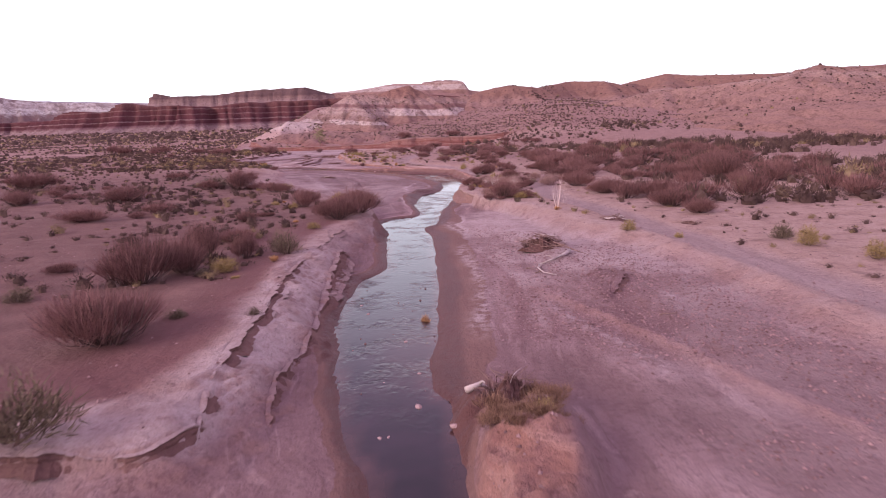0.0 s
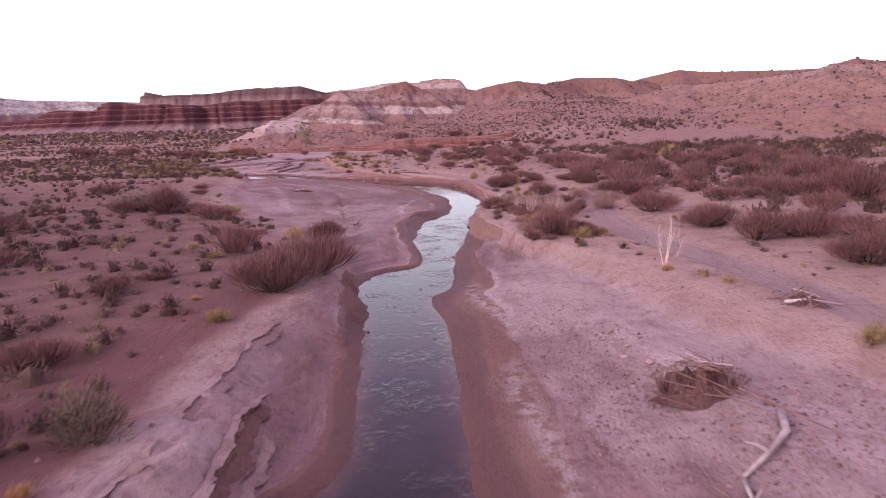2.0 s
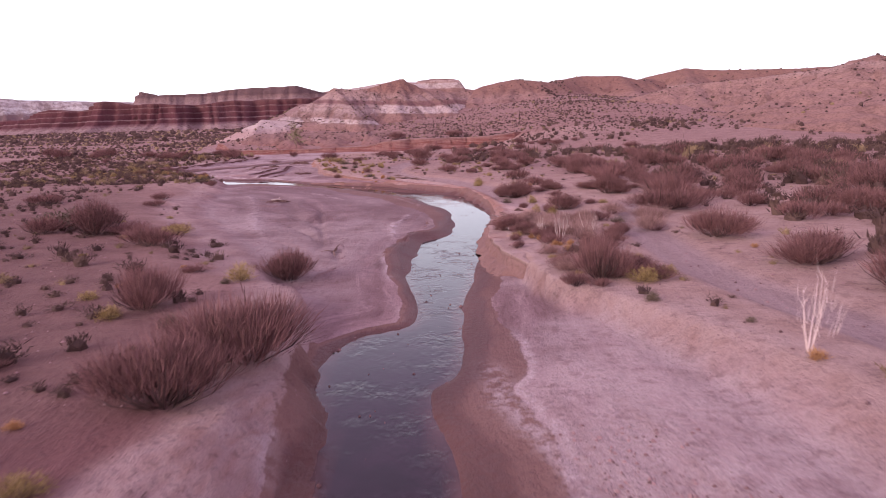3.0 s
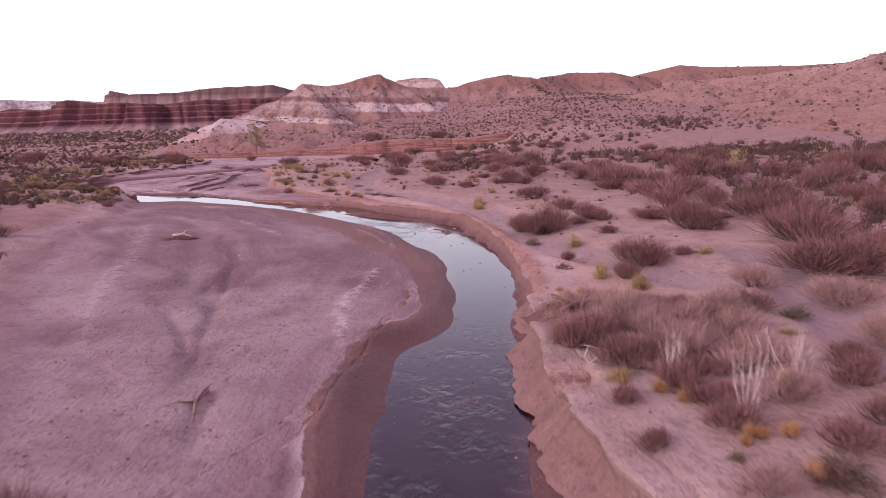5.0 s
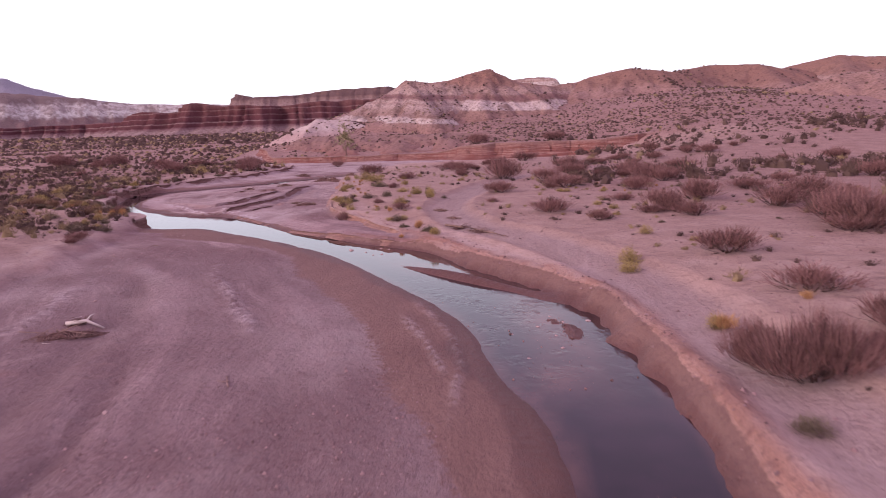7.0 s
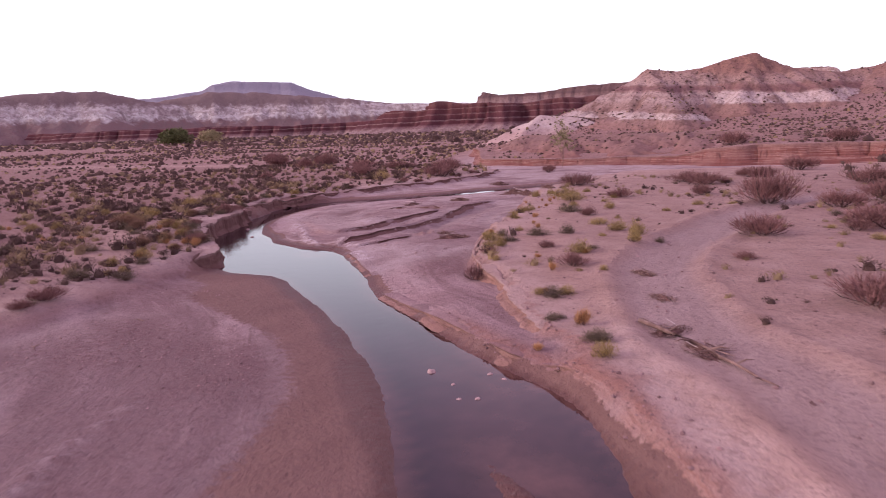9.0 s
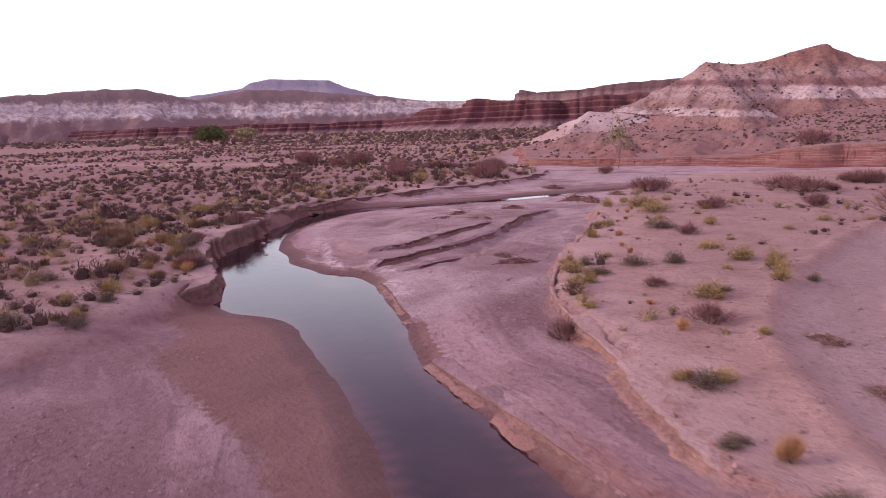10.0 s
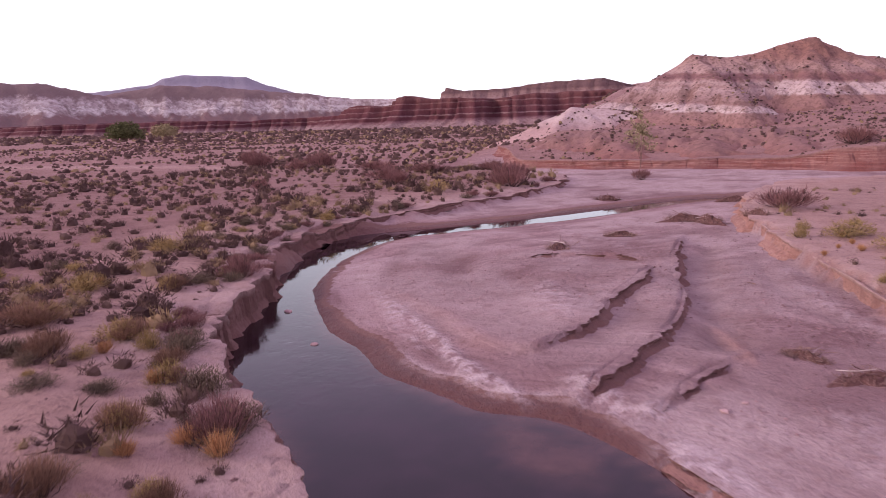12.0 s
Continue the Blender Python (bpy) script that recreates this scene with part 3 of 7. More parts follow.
# marks on the sand: line, breadth, what colours it, how strongly, relief
MARKS = [
    ([(-9.45, 60.16), (-7.6, 57.15), (-6.11, 53.96), (-5.87, 52.43)], 0.16, "stain", 0.95, -0.06),
    ([(-4.57, 51.03), (-4.51, 49.76), (-4.31, 48.33)], 0.14, "stain", 0.95, -0.06),
    ([(-2.39, 48.31), (-2.76, 47.67), (-3.11, 46.97)], 0.16, "stain", 0.9, -0.03),
    ([(-15.36, 67.32), (-12.35, 65.46), (-9.33, 62.74), (-6.73, 58.26), (-5.11, 53.82)], 0.25, "stain", 0.7, -0.05),
    ([(-12.0, 59.13), (-8.5, 54.29), (-6.06, 50.67)], 0.2, "stain", 0.5, -0.04),
    ([(2.2, 22.5), (3.2, 19.5), (4.09, 17.39), (4.79, 15.58), (5.36, 14.09), (5.86, 12.22), (6.29, 11.09), (6.63, 10), (7.2, 7)], 0.20, "ochre", 0.9, 0.06),
    ([(0.89, 31), (0.89, 27.75), (1.13, 24.5), (1.22, 21.36), (0.97, 18.13), (0.89, 16.0)], 0.24, "salt", 0.6, 0.0),
    ([(0.2, 38), (0.45, 35.5), (1.0, 33), (1.05, 31)], 0.24, "salt", 0.6, 0.0),
    ([(2.42, 20.77), (3.31, 17.11), (3.88, 15.68), (4.24, 14.34), (4.63, 12.54)], 0.22, "salt", 0.45, 0.03),
    ([(1.9, 17.5), (2.63, 13.61), (3.71, 12.6), (4.44, 10.9), (4.84, 9.5), (5.42, 8)], 0.8, "stain", 0.75, -0.03),
    ([(6.4, 21), (6.6, 17), (6.9, 13.22), (7.4, 10.5), (7.9, 7)], 0.9, "stain", 0.5, -0.03),
    ([(6.38, 19.9), (6.15, 18.7), (6.02, 17.74)], 0.16, "salt", 0.8, 0.03),
    ([(3.0, 34), (3.6, 30), (4.6, 27.5), (5.8, 24), (6.4, 21)], 0.7, "salt", 0.35, 0.03),
    ([(-26.86, 101.3), (-24.07, 98.32), (-22.38, 96.53), (-20.53, 94.42), (-19.74, 93.9), (-18.88, 93.4)], 0.16, "salt", 1.0, 0.03),
    ([(-25.9, 100.6), (-23.2, 98.4), (-21.6, 96.9), (-20.0, 94.9)], 0.3, "ochre", 0.5, 0.03),
    ([(-17.1, 93.1), (-16.4, 92.1), (-15.8, 91.6), (-15.0, 90.9)], 0.34, "salt", 1.0, 0.02),
    ([(-18.9, 94.7), (-18.1, 94.1), (-17.4, 93.6), (-16.8, 93.9)], 0.30, "salt", 0.8, 0.02),
    ([(-21.6, 101.3), (-20.4, 99.8), (-19.6, 98.6), (-19.9, 97.2)], 0.55, "salt", 0.5, 0.06),
    ([(-19.2, 96.4), (-18.4, 98), (-18.1, 100.5)], 0.5, "stain", 0.45, -0.05),
    ([(-17.3, 112), (-17.2, 107), (-16.8, 102.15), (-16.23, 98.03), (-15.87, 96.78)], 0.55, "stain", 0.85, -0.08),
    ([(-15.9, 107.7), (-14.9, 101.6), (-13.6, 98.5), (-12.2, 96)], 0.22, "stain", 0.6, -0.03),
    ([(-15.2, 107), (-14.2, 101), (-13.0, 98), (-11.6, 95.5)], 0.2, "salt", 0.5, 0.02),
    ([(-14.6, 94.9), (-14.3, 93), (-13.6, 91)], 0.5, "salt", 0.35, 0.03),
    ([(-13.4, 95), (-12.9, 92.6), (-12.3, 90.4)], 0.3, "stain", 0.5, -0.03),
    ([(-11.6, 78.5), (-10.69, 75.69), (-9.6, 74), (-8.41, 72.03), (-7.75, 70.15)], 0.09, "salt", 0.4, 0.05),
    ([(-3.9, 73.4), (-2.6, 70.4), (-1.9, 67.7), (-1.7, 64)], 0.07, "salt", 0.35, 0.03),
    ([(-13.4, 78), (-12.2, 74.5), (-11.0, 71), (-9.6, 66), (-8.0, 60), (-6.4, 54)], 0.45, "stain", 0.7, -0.05),
    ([(-14.6, 76), (-13.2, 71), (-11.2, 64), (-9.4, 57), (-7.4, 51)], 0.3, "salt", 0.45, 0.04),
    ([(-9.2, 81), (-7.2, 76), (-5.2, 71), (-4.2, 66), (-4.0, 60), (-4.4, 54)], 0.9, "stain", 0.3, -0.02),
    ([(-28.6, 112.5), (-27, 108), (-25.4, 104.5), (-23, 101.5), (-20.8, 99.2)], 0.8, "stain", 0.6, -0.03),
    ([(-26, 118), (-24, 113), (-21, 109), (-19, 105)], 0.5, "salt", 0.4, 0.03),
]
MARKS += [
    ([(-14.3, 62.7), (-10.5, 57.0), (-7.5, 53.0), (-5.7, 50.6)], 0.10, "ochre", 0.8, 0.03),
    ([(-7.5, 63.4), (-6.4, 58.2), (-5.6, 53.1), (-5.4, 50.5)], 0.12, "stain", 0.9, -0.03),
    ([(-2.0, 62.8), (-2.5, 59.4), (-2.8, 56.2), (-2.4, 53.0)], 0.16, "salt", 0.8, 0.02),
    ([(-10.2, 62.0), (-7.9, 57.2), (-6.7, 53.3)], 0.9, "stain", 0.35, -0.02),
    ([(-8.8, 67.6), (-7.6, 64.6), (-7.0, 62.5), (-6.9, 61.7)], 0.10, "stain", 0.9, -0.04),
    ([(-8.9, 67.7), (-8.2, 66.3), (-7.8, 65.4)], 0.10, "stain", 0.7, -0.03),
    ([(-3.7, 71.2), (-3.0, 69.5), (-2.5, 68.1), (-2.0, 66.6)], 0.08, "salt", 0.6, 0.03),
    ([(-9.3, 68.1), (-7.9, 65.3), (-7.1, 62.1), (-6.6, 59.2), (-6.1, 55.9), (-5.7, 53.5), (-5.3, 51.4)], 0.12, "stain", 1.0, -0.03),
    ([(-10.6, 75.3), (-9.0, 73.0), (-7.9, 71.0), (-7.0, 69.7), (-6.4, 68.6)], 0.12, "salt", 0.7, 0.05),
    ([(-28.6, 101.8), (-28.1, 102.7), (-27.7, 103.8), (-27.2, 105.2)], 0.07, "salt", 1.0, 0.0),
    ([(-29.2, 103.2), (-28.6, 103.8), (-27.7, 105.1), (-27.1, 106.2)], 0.16, "stain", 1.0, -0.06),
    ([(-23.2, 97.8), (-22.0, 96.2), (-20.9, 95.0), (-20.1, 94.3), (-18.9, 93.2)], 0.12, "salt", 0.9, 0.02),
    ([(-24.8, 99.8), (-24.1, 98.1), (-22.8, 96.4), (-21.7, 95.1)], 0.12, "salt", 0.7, 0.02),
    ([(-16.8, 108.8), (-17.0, 102.2), (-16.3, 98.0), (-15.9, 95.9)], 0.5, "stain", 0.8, -0.03),
    ([(-16.7, 99.3), (-16.2, 98.0), (-15.9, 96.9), (-15.7, 96.0)], 0.12, "ochre", 0.9, 0.04),
    ([(-16.9, 93.9), (-16.7, 95.1), (-16.2, 95.8), (-15.9, 95.9)], 0.10, "stain", 0.9, -0.04),
    ([(-16.7, 92.2), (-16.4, 91.9), (-16.0, 91.7)], 0.35, "salt", 0.8, 0.02),
]
LEDGE_LINES = [(curve_through(m[0], 3), *m[1:]) for m in LEDGES]
MARK_LINES = [(curve_through(m[0], 3), *m[1:]) for m in MARKS]
SUB = 0.3
GX, GY = np.arange(-50, 34, SUB), np.arange(-10, 168, SUB)
MX, MY = np.meshgrid(GX, GY)
SD_WATER = area_distance(MX, MY, np.vstack([CREEK, CREEK[:1]]), CREEK)
SD_LEFT = -area_distance(MX, MY, TERRACE_W, LEFT_LAND)
SD_RIGHT = -area_distance(MX, MY, TERRACE_E, RIGHT_LAND)
TR_A, TR_B = line_distance(MX, MY, TRAIL_A)[0], line_distance(MX, MY, TRAIL_B)[0]


S_LEN = np.concatenate([[0], np.cumsum(np.hypot(*np.diff(SHORE_A, axis=0).T))])
ALONG = np.interp(line_distance(MX, MY, SHORE_A)[2], np.linspace(0, 1, len(SHORE_A)), S_LEN)


WEST = (line_distance(MX, MY, SHORE_A)[0] < line_distance(MX, MY, SHORE_B)[0]).astype(float)


def lookup(table, x, y):
    u = np.clip((x - GX[0]) / SUB, 0, len(GX) - 1.001)
    v = np.clip((y - GY[0]) / SUB, 0, len(GY) - 1.001)
    i, j = u.astype(int), v.astype(int)
    u, v = u - i, v - j
    return (table[j, i] * (1 - u) + table[j, i + 1] * u) * (1 - v) + (table[j + 1, i] * (1 - u) + table[j + 1, i + 1] * u) * v


def lump(x, y, cx, cy, rx, ry, turn=0.0):
    """A round swelling, 1 in its middle."""
    c, s = math.cos(radians(turn)), math.sin(radians(turn))
    dx, dy = x - cx, y - cy
    return np.exp(-((c * dx + s * dy) / rx) ** 2 - ((c * dy - s * dx) / ry) ** 2)


def bank_y(x):
    """Where the red cut bank below the hills runs."""
    return 153.5 - 5.0 * smooth(x, -30, -8) + 1.6 * fbm(x, x * 0, 14, 3, 51) + 0.8 * fbm(x, x * 0, 4, 3, 52) + 14 * smooth(-x, 34, 46)


def land(x, y):
    """The ground's height, and what it is made of."""
    x, y = np.asarray(x, float), np.asarray(y, float)
    n2, n6, n20 = fbm(x, y, 2.2, 4, 3), fbm(x, y, 7, 4, 11), fbm(x, y, 26, 3, 23)
    ragged = fbm(x, y, 1.1, 4, 31)
    water = lookup(SD_WATER, x, y) + 0.05 * fbm(x, y, 0.9, 3, 41)
    left, right = lookup(SD_LEFT, x, y), lookup(SD_RIGHT, x, y)
    steep = smooth(y, 52, 58) * smooth(right, -3.0, -1.2) * (1 - smooth(y, 92, 98))
    d = np.maximum(water, 0)
    west = lookup(WEST, x, y) > 0.5
    along = lookup(ALONG, x, y)
    flow = fbm(along / 9.0 + 0.05 * n6, d / 1.1 + 0.12 * n2, 1.0, 4, 81)
    gentle = 0.05 * smooth(d, 0, 0.16) + 0.31 * (1 - np.exp(-d / 3.2)) + (0.035 * n6 + 0.012 * n2) * smooth(d, 0.2, 2)
    cliffy = 0.33 * smooth(d, -0.1, 0.5) - 0.03 + 0.02 * n2 * smooth(d, 0.1, 0.4)
    low = WATER_Z + gentle * (1 - steep) + cliffy * steep
    low = low + 0.028 * flow * smooth(d, 0.5, 2.5) * (1 - steep)
    low = np.where(water < 0, WATER_Z - 0.30 * (1 - np.exp(water / 0.8)), low)
    low = low + (0.22 + 0.10 * fbm(x, y, 0.55, 3, 47)) * lump(x, y, 0.25, 70.6, 0.55, 2.4, 12)
    # bars that rise out of the creek, and a brushy mound at its edge
    low = low + 0.44 * lump(x, y, -2.7, 75.9, 0.36, 4.0, 46) + 0.12 * lump(x, y, -1.2, 16.2, 0.7, 2.5)
    low = low + (0.44 + 0.30 * n2 + 0.36 * ragged + 0.10 * fbm(x, y, 0.4, 3, 35)) * smooth(lump(x, y, 1.2, 10.6, 0.9, 2.6) + 0.16 * ragged, 0.15, 0.6) + 0.10 * lump(x, y, 4.2, 21.5, 1.6, 3.0, 15) + 0.10 * lump(x, y, -2.45, 22.4, 0.25, 0.8)
    soft_l = 0.22 + 0.75 * (1 - smooth(y, 33, 38)) + 0.9 * smooth(y, 42, 48) * (1 - smooth(y, 84, 89))
    soft_r = 0.16 + 0.7 * (1 - smooth(y, 30, 44)) + 0.5 * smooth(y, 54, 58) * (1 - smooth(y, 80, 86))
    soft_l = soft_l + 0.5 * smooth(y, 97, 104)
    wl_ = smooth(left + 0.3 * ragged + 0.25 * n2, -soft_l, soft_l)
    wr_ = smooth(right + 0.22 * ragged + 0.16 * n2 + 0.12 * fbm(x, y, 0.5, 2, 33), -soft_r, soft_r)
    yc = bank_y(x)
    beyond = smooth(y, yc - 0.9, yc + 0.9)
    terrace = np.maximum(np.maximum(wl_, wr_), np.maximum(beyond, smooth(-x, 40, 47) * smooth(y, 140, 146)))
    top = 0.02 + 0.07 * n6 + 0.10 * n20 + 0.03 * n2
    top = top - 0.12 * (wl_ > 0) * (1 - smooth(y, 20, 40)) - 0.08 * wr_ - 0.26 * wr_ * smooth(y, 50, 60) * (1 - smooth(y, 84, 92)) * (1 - smooth(right, 0.5, 6))
    top = top - wl_ * smooth(y, 40, 50) * (1 - smooth(left, 0.6, 3.0)) * (0.12 + 0.18 * smooth(n6 + 0.5 * n2, -0.3, 0.6) + 0.10 * (1 - smooth(y, 84, 90)))
    z = low * (1 - terrace) + top * terrace
    # flaking mud on the slope of the first bank
    flaky = smooth(y, 8.5, 10.5) * (1 - smooth(y, 33, 38)) * smooth(left, -1.7, -1.1) * (1 - smooth(left, 0.9, 2.0))
    q = (z + 0.05 * n2 + 0.035 * fbm(x, y, 0.8, 3, 91)) / 0.115
    z = z + flaky * (0.115 * (np.floor(q) + smooth(q - np.floor(q), 0.70, 0.95)) - 0.115 * q + 0.04)
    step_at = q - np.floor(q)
    # dark line painted on each riser: cracks plus the shade of the step
    crack_shade = 0.85 * flaky * smooth(step_at, 0.62, 0.74) * (1 - smooth(step_at, 0.86, 0.95)) * smooth(fbm(x, y, 1.6, 3, 97), -0.35, 0.15)
    for line, height, breadth in LEDGE_LINES:
        near = (x > line[:, 0].min() - 5) & (x < line[:, 0].max() + 5) & (y > line[:, 1].min() - 5) & (y < line[:, 1].max() + 5)
        if not near.any():
            continue
        dist, side, part_way = line_distance(x[near], y[near], line)
        s = dist * side * np.sign(height) + 0.06 * ragged[near] + 0.07 * n2[near] + 0.03 * fbm(x[near], y[near], 0.35, 2, 95)
        ends = smooth(part_way, 0.0, 0.15) * smooth(1 - part_way, 0.0, 0.15)
        z[near] += abs(height) * ends * smooth(s, -0.03, 0.05) * np.exp(-np.maximum(s, 0) / breadth)
        # the same painted shade line along the foot of each ledge
        crack_shade[near] = np.maximum(crack_shade[near], ends * smooth(ragged[near] + n6[near], -0.5, 0.4) * 0.85 * np.exp(-(s / 0.085) ** 2))
    marks = dict(salt=np.zeros(x.shape), stain=np.zeros(x.shape), ochre=np.zeros(x.shape))
    for line, breadth, what, much, relief in MARK_LINES:
        near = (x > line[:, 0].min() - 3) & (x < line[:, 0].max() + 3) & (y > line[:, 1].min() - 3) & (y < line[:, 1].max() + 3)
        if not near.any():
            continue
        dist, side, part_way = line_distance(x[near], y[near], line)
        ends = smooth(part_way, 0.0, 0.2) * smooth(1 - part_way, 0.0, 0.2)
        g = ends * np.exp(-((dist + (0.35 * n2[near] + 0.25 * ragged[near]) * side * min(1.0, breadth * 1.3)) / (breadth * (1 + 0.4 * n2[near]))) ** 2)
        marks[what][near] = np.maximum(marks[what][near], much * g * (1 - terrace[near]))
        z[near] += 1.7 * relief * g * (1 - terrace[near])
    tr_a, tr_b = lookup(TR_A, x, y), lookup(TR_B, x, y)
    trail = np.maximum(1 - smooth(tr_a, 0.55, 1.1), 0.8 * (1 - smooth(tr_b, 0.6, 1.3))) * (y < 128) * terrace
    z = z - 0.13 * trail + 0.07 * terrace * np.exp(-((tr_b - 1.35) / 0.25) ** 2) * (y < 128)
    # the apron below the hills, with its red cut bank, and the wide valley floor
    hill_side = smooth(x, -52, -36)
    bank = (0.4 + 1.1 * smooth(x, -14, -6)) * beyond + 0.15 * np.maximum(0, y - 155)
    ramp = 0.115 * np.maximum(0, y - 121 - 0.05 * np.maximum(0, x - 40))
    k = smooth(x, 4, 26)
    apron = np.minimum(bank * (1 - k) + ramp * k, 10)
    z = z + hill_side * apron * (1 + 0.10 * n20)
    far = np.hypot(x, y - 60)
    z = z + (1 - hill_side) * np.clip(0.011 * (far - 95), 0, 5) + 0.25 * n20 * smooth(far, 60, 160)
    gone = smooth(water, -0.05, 0.05)
    wide = 0.95 + 0.18 * n2 + 0.22 * n6 + 0.10 * ragged + 0.25 * west * smooth(y, 66, 76) + 1.3 * smooth(y, 58, 66) * west * (1 - smooth(y, 74, 84)) + 2.0 * lump(x, y, -16, 84.6, 5.0, 4.0, 40) + 0.35 * lump(x, y, 1, 26, 5, 9)
    wide = wide + np.where(west, -0.5 * (1 - smooth(y, 55, 60)), 0.35 * (1 - smooth(y, 36, 42)) - 0.4 * smooth(y, 90, 95))
    wide = np.where(west, wide, wide * (1 - 0.78 * smooth(y, 50, 56) * (1 - smooth(y, 90, 96))))
    mound = lump(x, y, 1.05, 9.6, 0.75, 1.9)
    wet = (1 - smooth(mound, 0.2, 0.5)) * (1 - smooth(d, wide - 0.22 - 0.7 * west * smooth(y, 58, 66), wide + 0.14 + 0.5 * west * smooth(y, 58, 66))) * (1 - terrace) * (1.0 - 0.62 * smooth(d + 0.25 * n2, 0.35, 1.0))
    line = (1 - 0.8 * west * smooth(y, 60, 66)) * np.exp(-((d - wide * 1.05) / 0.14) ** 2) * smooth(n6, -0.2, 0.35) * (1 - terrace) * gone
    marks["salt"] = np.maximum(marks["salt"], 0.5 * line * smooth(ragged + n6 + n20, 0.1, 0.7))
    pale = np.maximum(line, (0.8 - 0.5 * west * smooth(y, 46, 60) * (1 - smooth(y, 84, 90))) * smooth(fbm(x, y, 9, 4, 61), 0.12, 0.6) * (1 - terrace) * (0.35 + 0.65 * np.maximum(smooth(y, 16, 22), left > right)))
    rim = np.maximum(left, right)
    pale = np.maximum(pale, (1 - beyond) * smooth(rim, -0.5, 0.1) * smooth(rim + 0.5 * n2, 1.9, 0.9) * np.where(left > right, 0.9 - 0.5 * smooth(y, 22, 30), 0.25 + 0.25 * smooth(y, 54, 58) * (1 - smooth(y, 80, 86))))
    pale = np.maximum(pale, (1 - terrace) * gone * smooth(d, 1.0, 2.2) * smooth(n2 + n6 + 0.5 * flow, -1.3, 0.1) * np.maximum(np.maximum(0.5 * smooth(y, 92, 99) + 0.25 * smooth(y, 104, 112), 0.5 * west * smooth(y, 40, 44) * (1 - smooth(y, 58, 66))), 0.7 * smooth(y, 17, 24) * (1 - smooth(y, 46, 52)) * (right > left)))
    pale = np.maximum(pale, 0.35 * smooth(flow, 0.2, 0.7) * (1 - terrace) * gone)
    gravel = (1 - terrace) * smooth(fbm(x, y, 6, 3, 71), -0.3, 0.25) * smooth(d, 1.2, 2.5)
    edge = 4 * terrace * (1 - terrace)
    cut = np.maximum(edge * (0.15 + 0.75 * smooth(y, 40, 56) - 0.2 * smooth(y, 82, 90)) * np.where(right > left, 1.0, 0.25), (1 - k) * hill_side * 4 * beyond * (1 - beyond))
    cut = np.maximum(cut, 0.9 * steep * np.exp(-((d - 0.45) / 0.25) ** 2) * smooth(n2 + n6, -0.5, 0.3))
    cut = np.maximum(cut, 0.8 * smooth(mound + 0.2 * n2, 0.3, 0.6) * (1 - smooth(y + n2, 10.2, 11.2)))
    cut = np.clip(np.maximum(cut, 0.0), 0, 1)
    mound = np.maximum(mound, lump(x, y, 0.9, 10.2, 0.7, 2.2))
    east = np.maximum(smooth(right, -1.5, 0.0) * (1 - beyond) * smooth(y, 6, 14), 0.8 * smooth(mound, 0.2, 0.4))
    east = east * (1 - 0.4 * smooth(y, 70, 82)) * (1 - 0.7 * smooth(right, 9, 20) * smooth(y, 56, 80))
    east = np.maximum(east, 0.85 * wl_ * smooth(y, 72, 82) * (1 - smooth(rim + 1.5 * n6, 2.5, 7)) * (1 - beyond))
    mud = wl_ * (1 - beyond) * smooth(rim, 1.0, 1.8) * (1 - smooth(rim + n6, 3.0, 4.5)) * (1 - smooth(y, 34, 42))
    # painted step shade turns pale sand to darker soil colour along the risers
    return z, dict(wet=wet, pale=np.clip(pale, 0, 1) * (1 - 0.85 * crack_shade), soil=np.clip(terrace + 0.8 * crack_shade, 0, 1), band=smooth(flow, -0.6, 0.6) * (1 - crack_shade),
                   orange=wr_ * smooth(y, 52, 58) * (1 - 0.6 * smooth(y, 80, 86)) * (1 - smooth(right + n2, 0.5, 4.5)) * (1 - beyond), east=east, mud=mud, west=wl_ * smooth(rim + n6, 1.5, 5.0) * (1 - 0.75 * smooth(y, 62, 82)) * (1 - 0.5 * smooth(y, 125, 150)) * (1 - 0.8 * smooth(y, 70, 80) * (1 - smooth(rim, 3, 8))),
                   silt=west * smooth(y, 44, 52) * (1 - smooth(y, 76, 85)) * (1 - terrace) * (1 - crack_shade), gravel=gravel, cut=cut, trail=trail, run=along + 0.6 * n6, off=d + 0.25 * n6 + 0.05 * n2, **marks), water


def height_at(x, y):
    return float(land(np.array([x]), np.array([y]))[0][0])


def sheet(name, xs, ys, z, keep=None, attrs=None, material=None):
    """A mesh over a grid of places, as one object."""
    nx, ny = len(xs), len(ys)
    X, Y = np.meshgrid(xs, ys)
    co = np.stack([X, Y, z], -1).reshape(-1, 3)
    idx = np.arange(nx * ny).reshape(ny, nx)
    quads = np.stack([idx[:-1, :-1], idx[:-1, 1:], idx[1:, 1:], idx[1:, :-1]], -1).reshape(-1, 4)
    if keep is not None:
        quads = quads[keep.reshape(-1)[quads].any(1)]
        used = np.unique(quads)
        back = np.zeros(nx * ny, int)
        back[used] = np.arange(len(used))
        quads, co = back[quads], co[used]
    else:
        used = slice(None)
    return raw_mesh(name, co, quads, {k: v.reshape(-1)[used] for k, v in (attrs or {}).items()}, material)


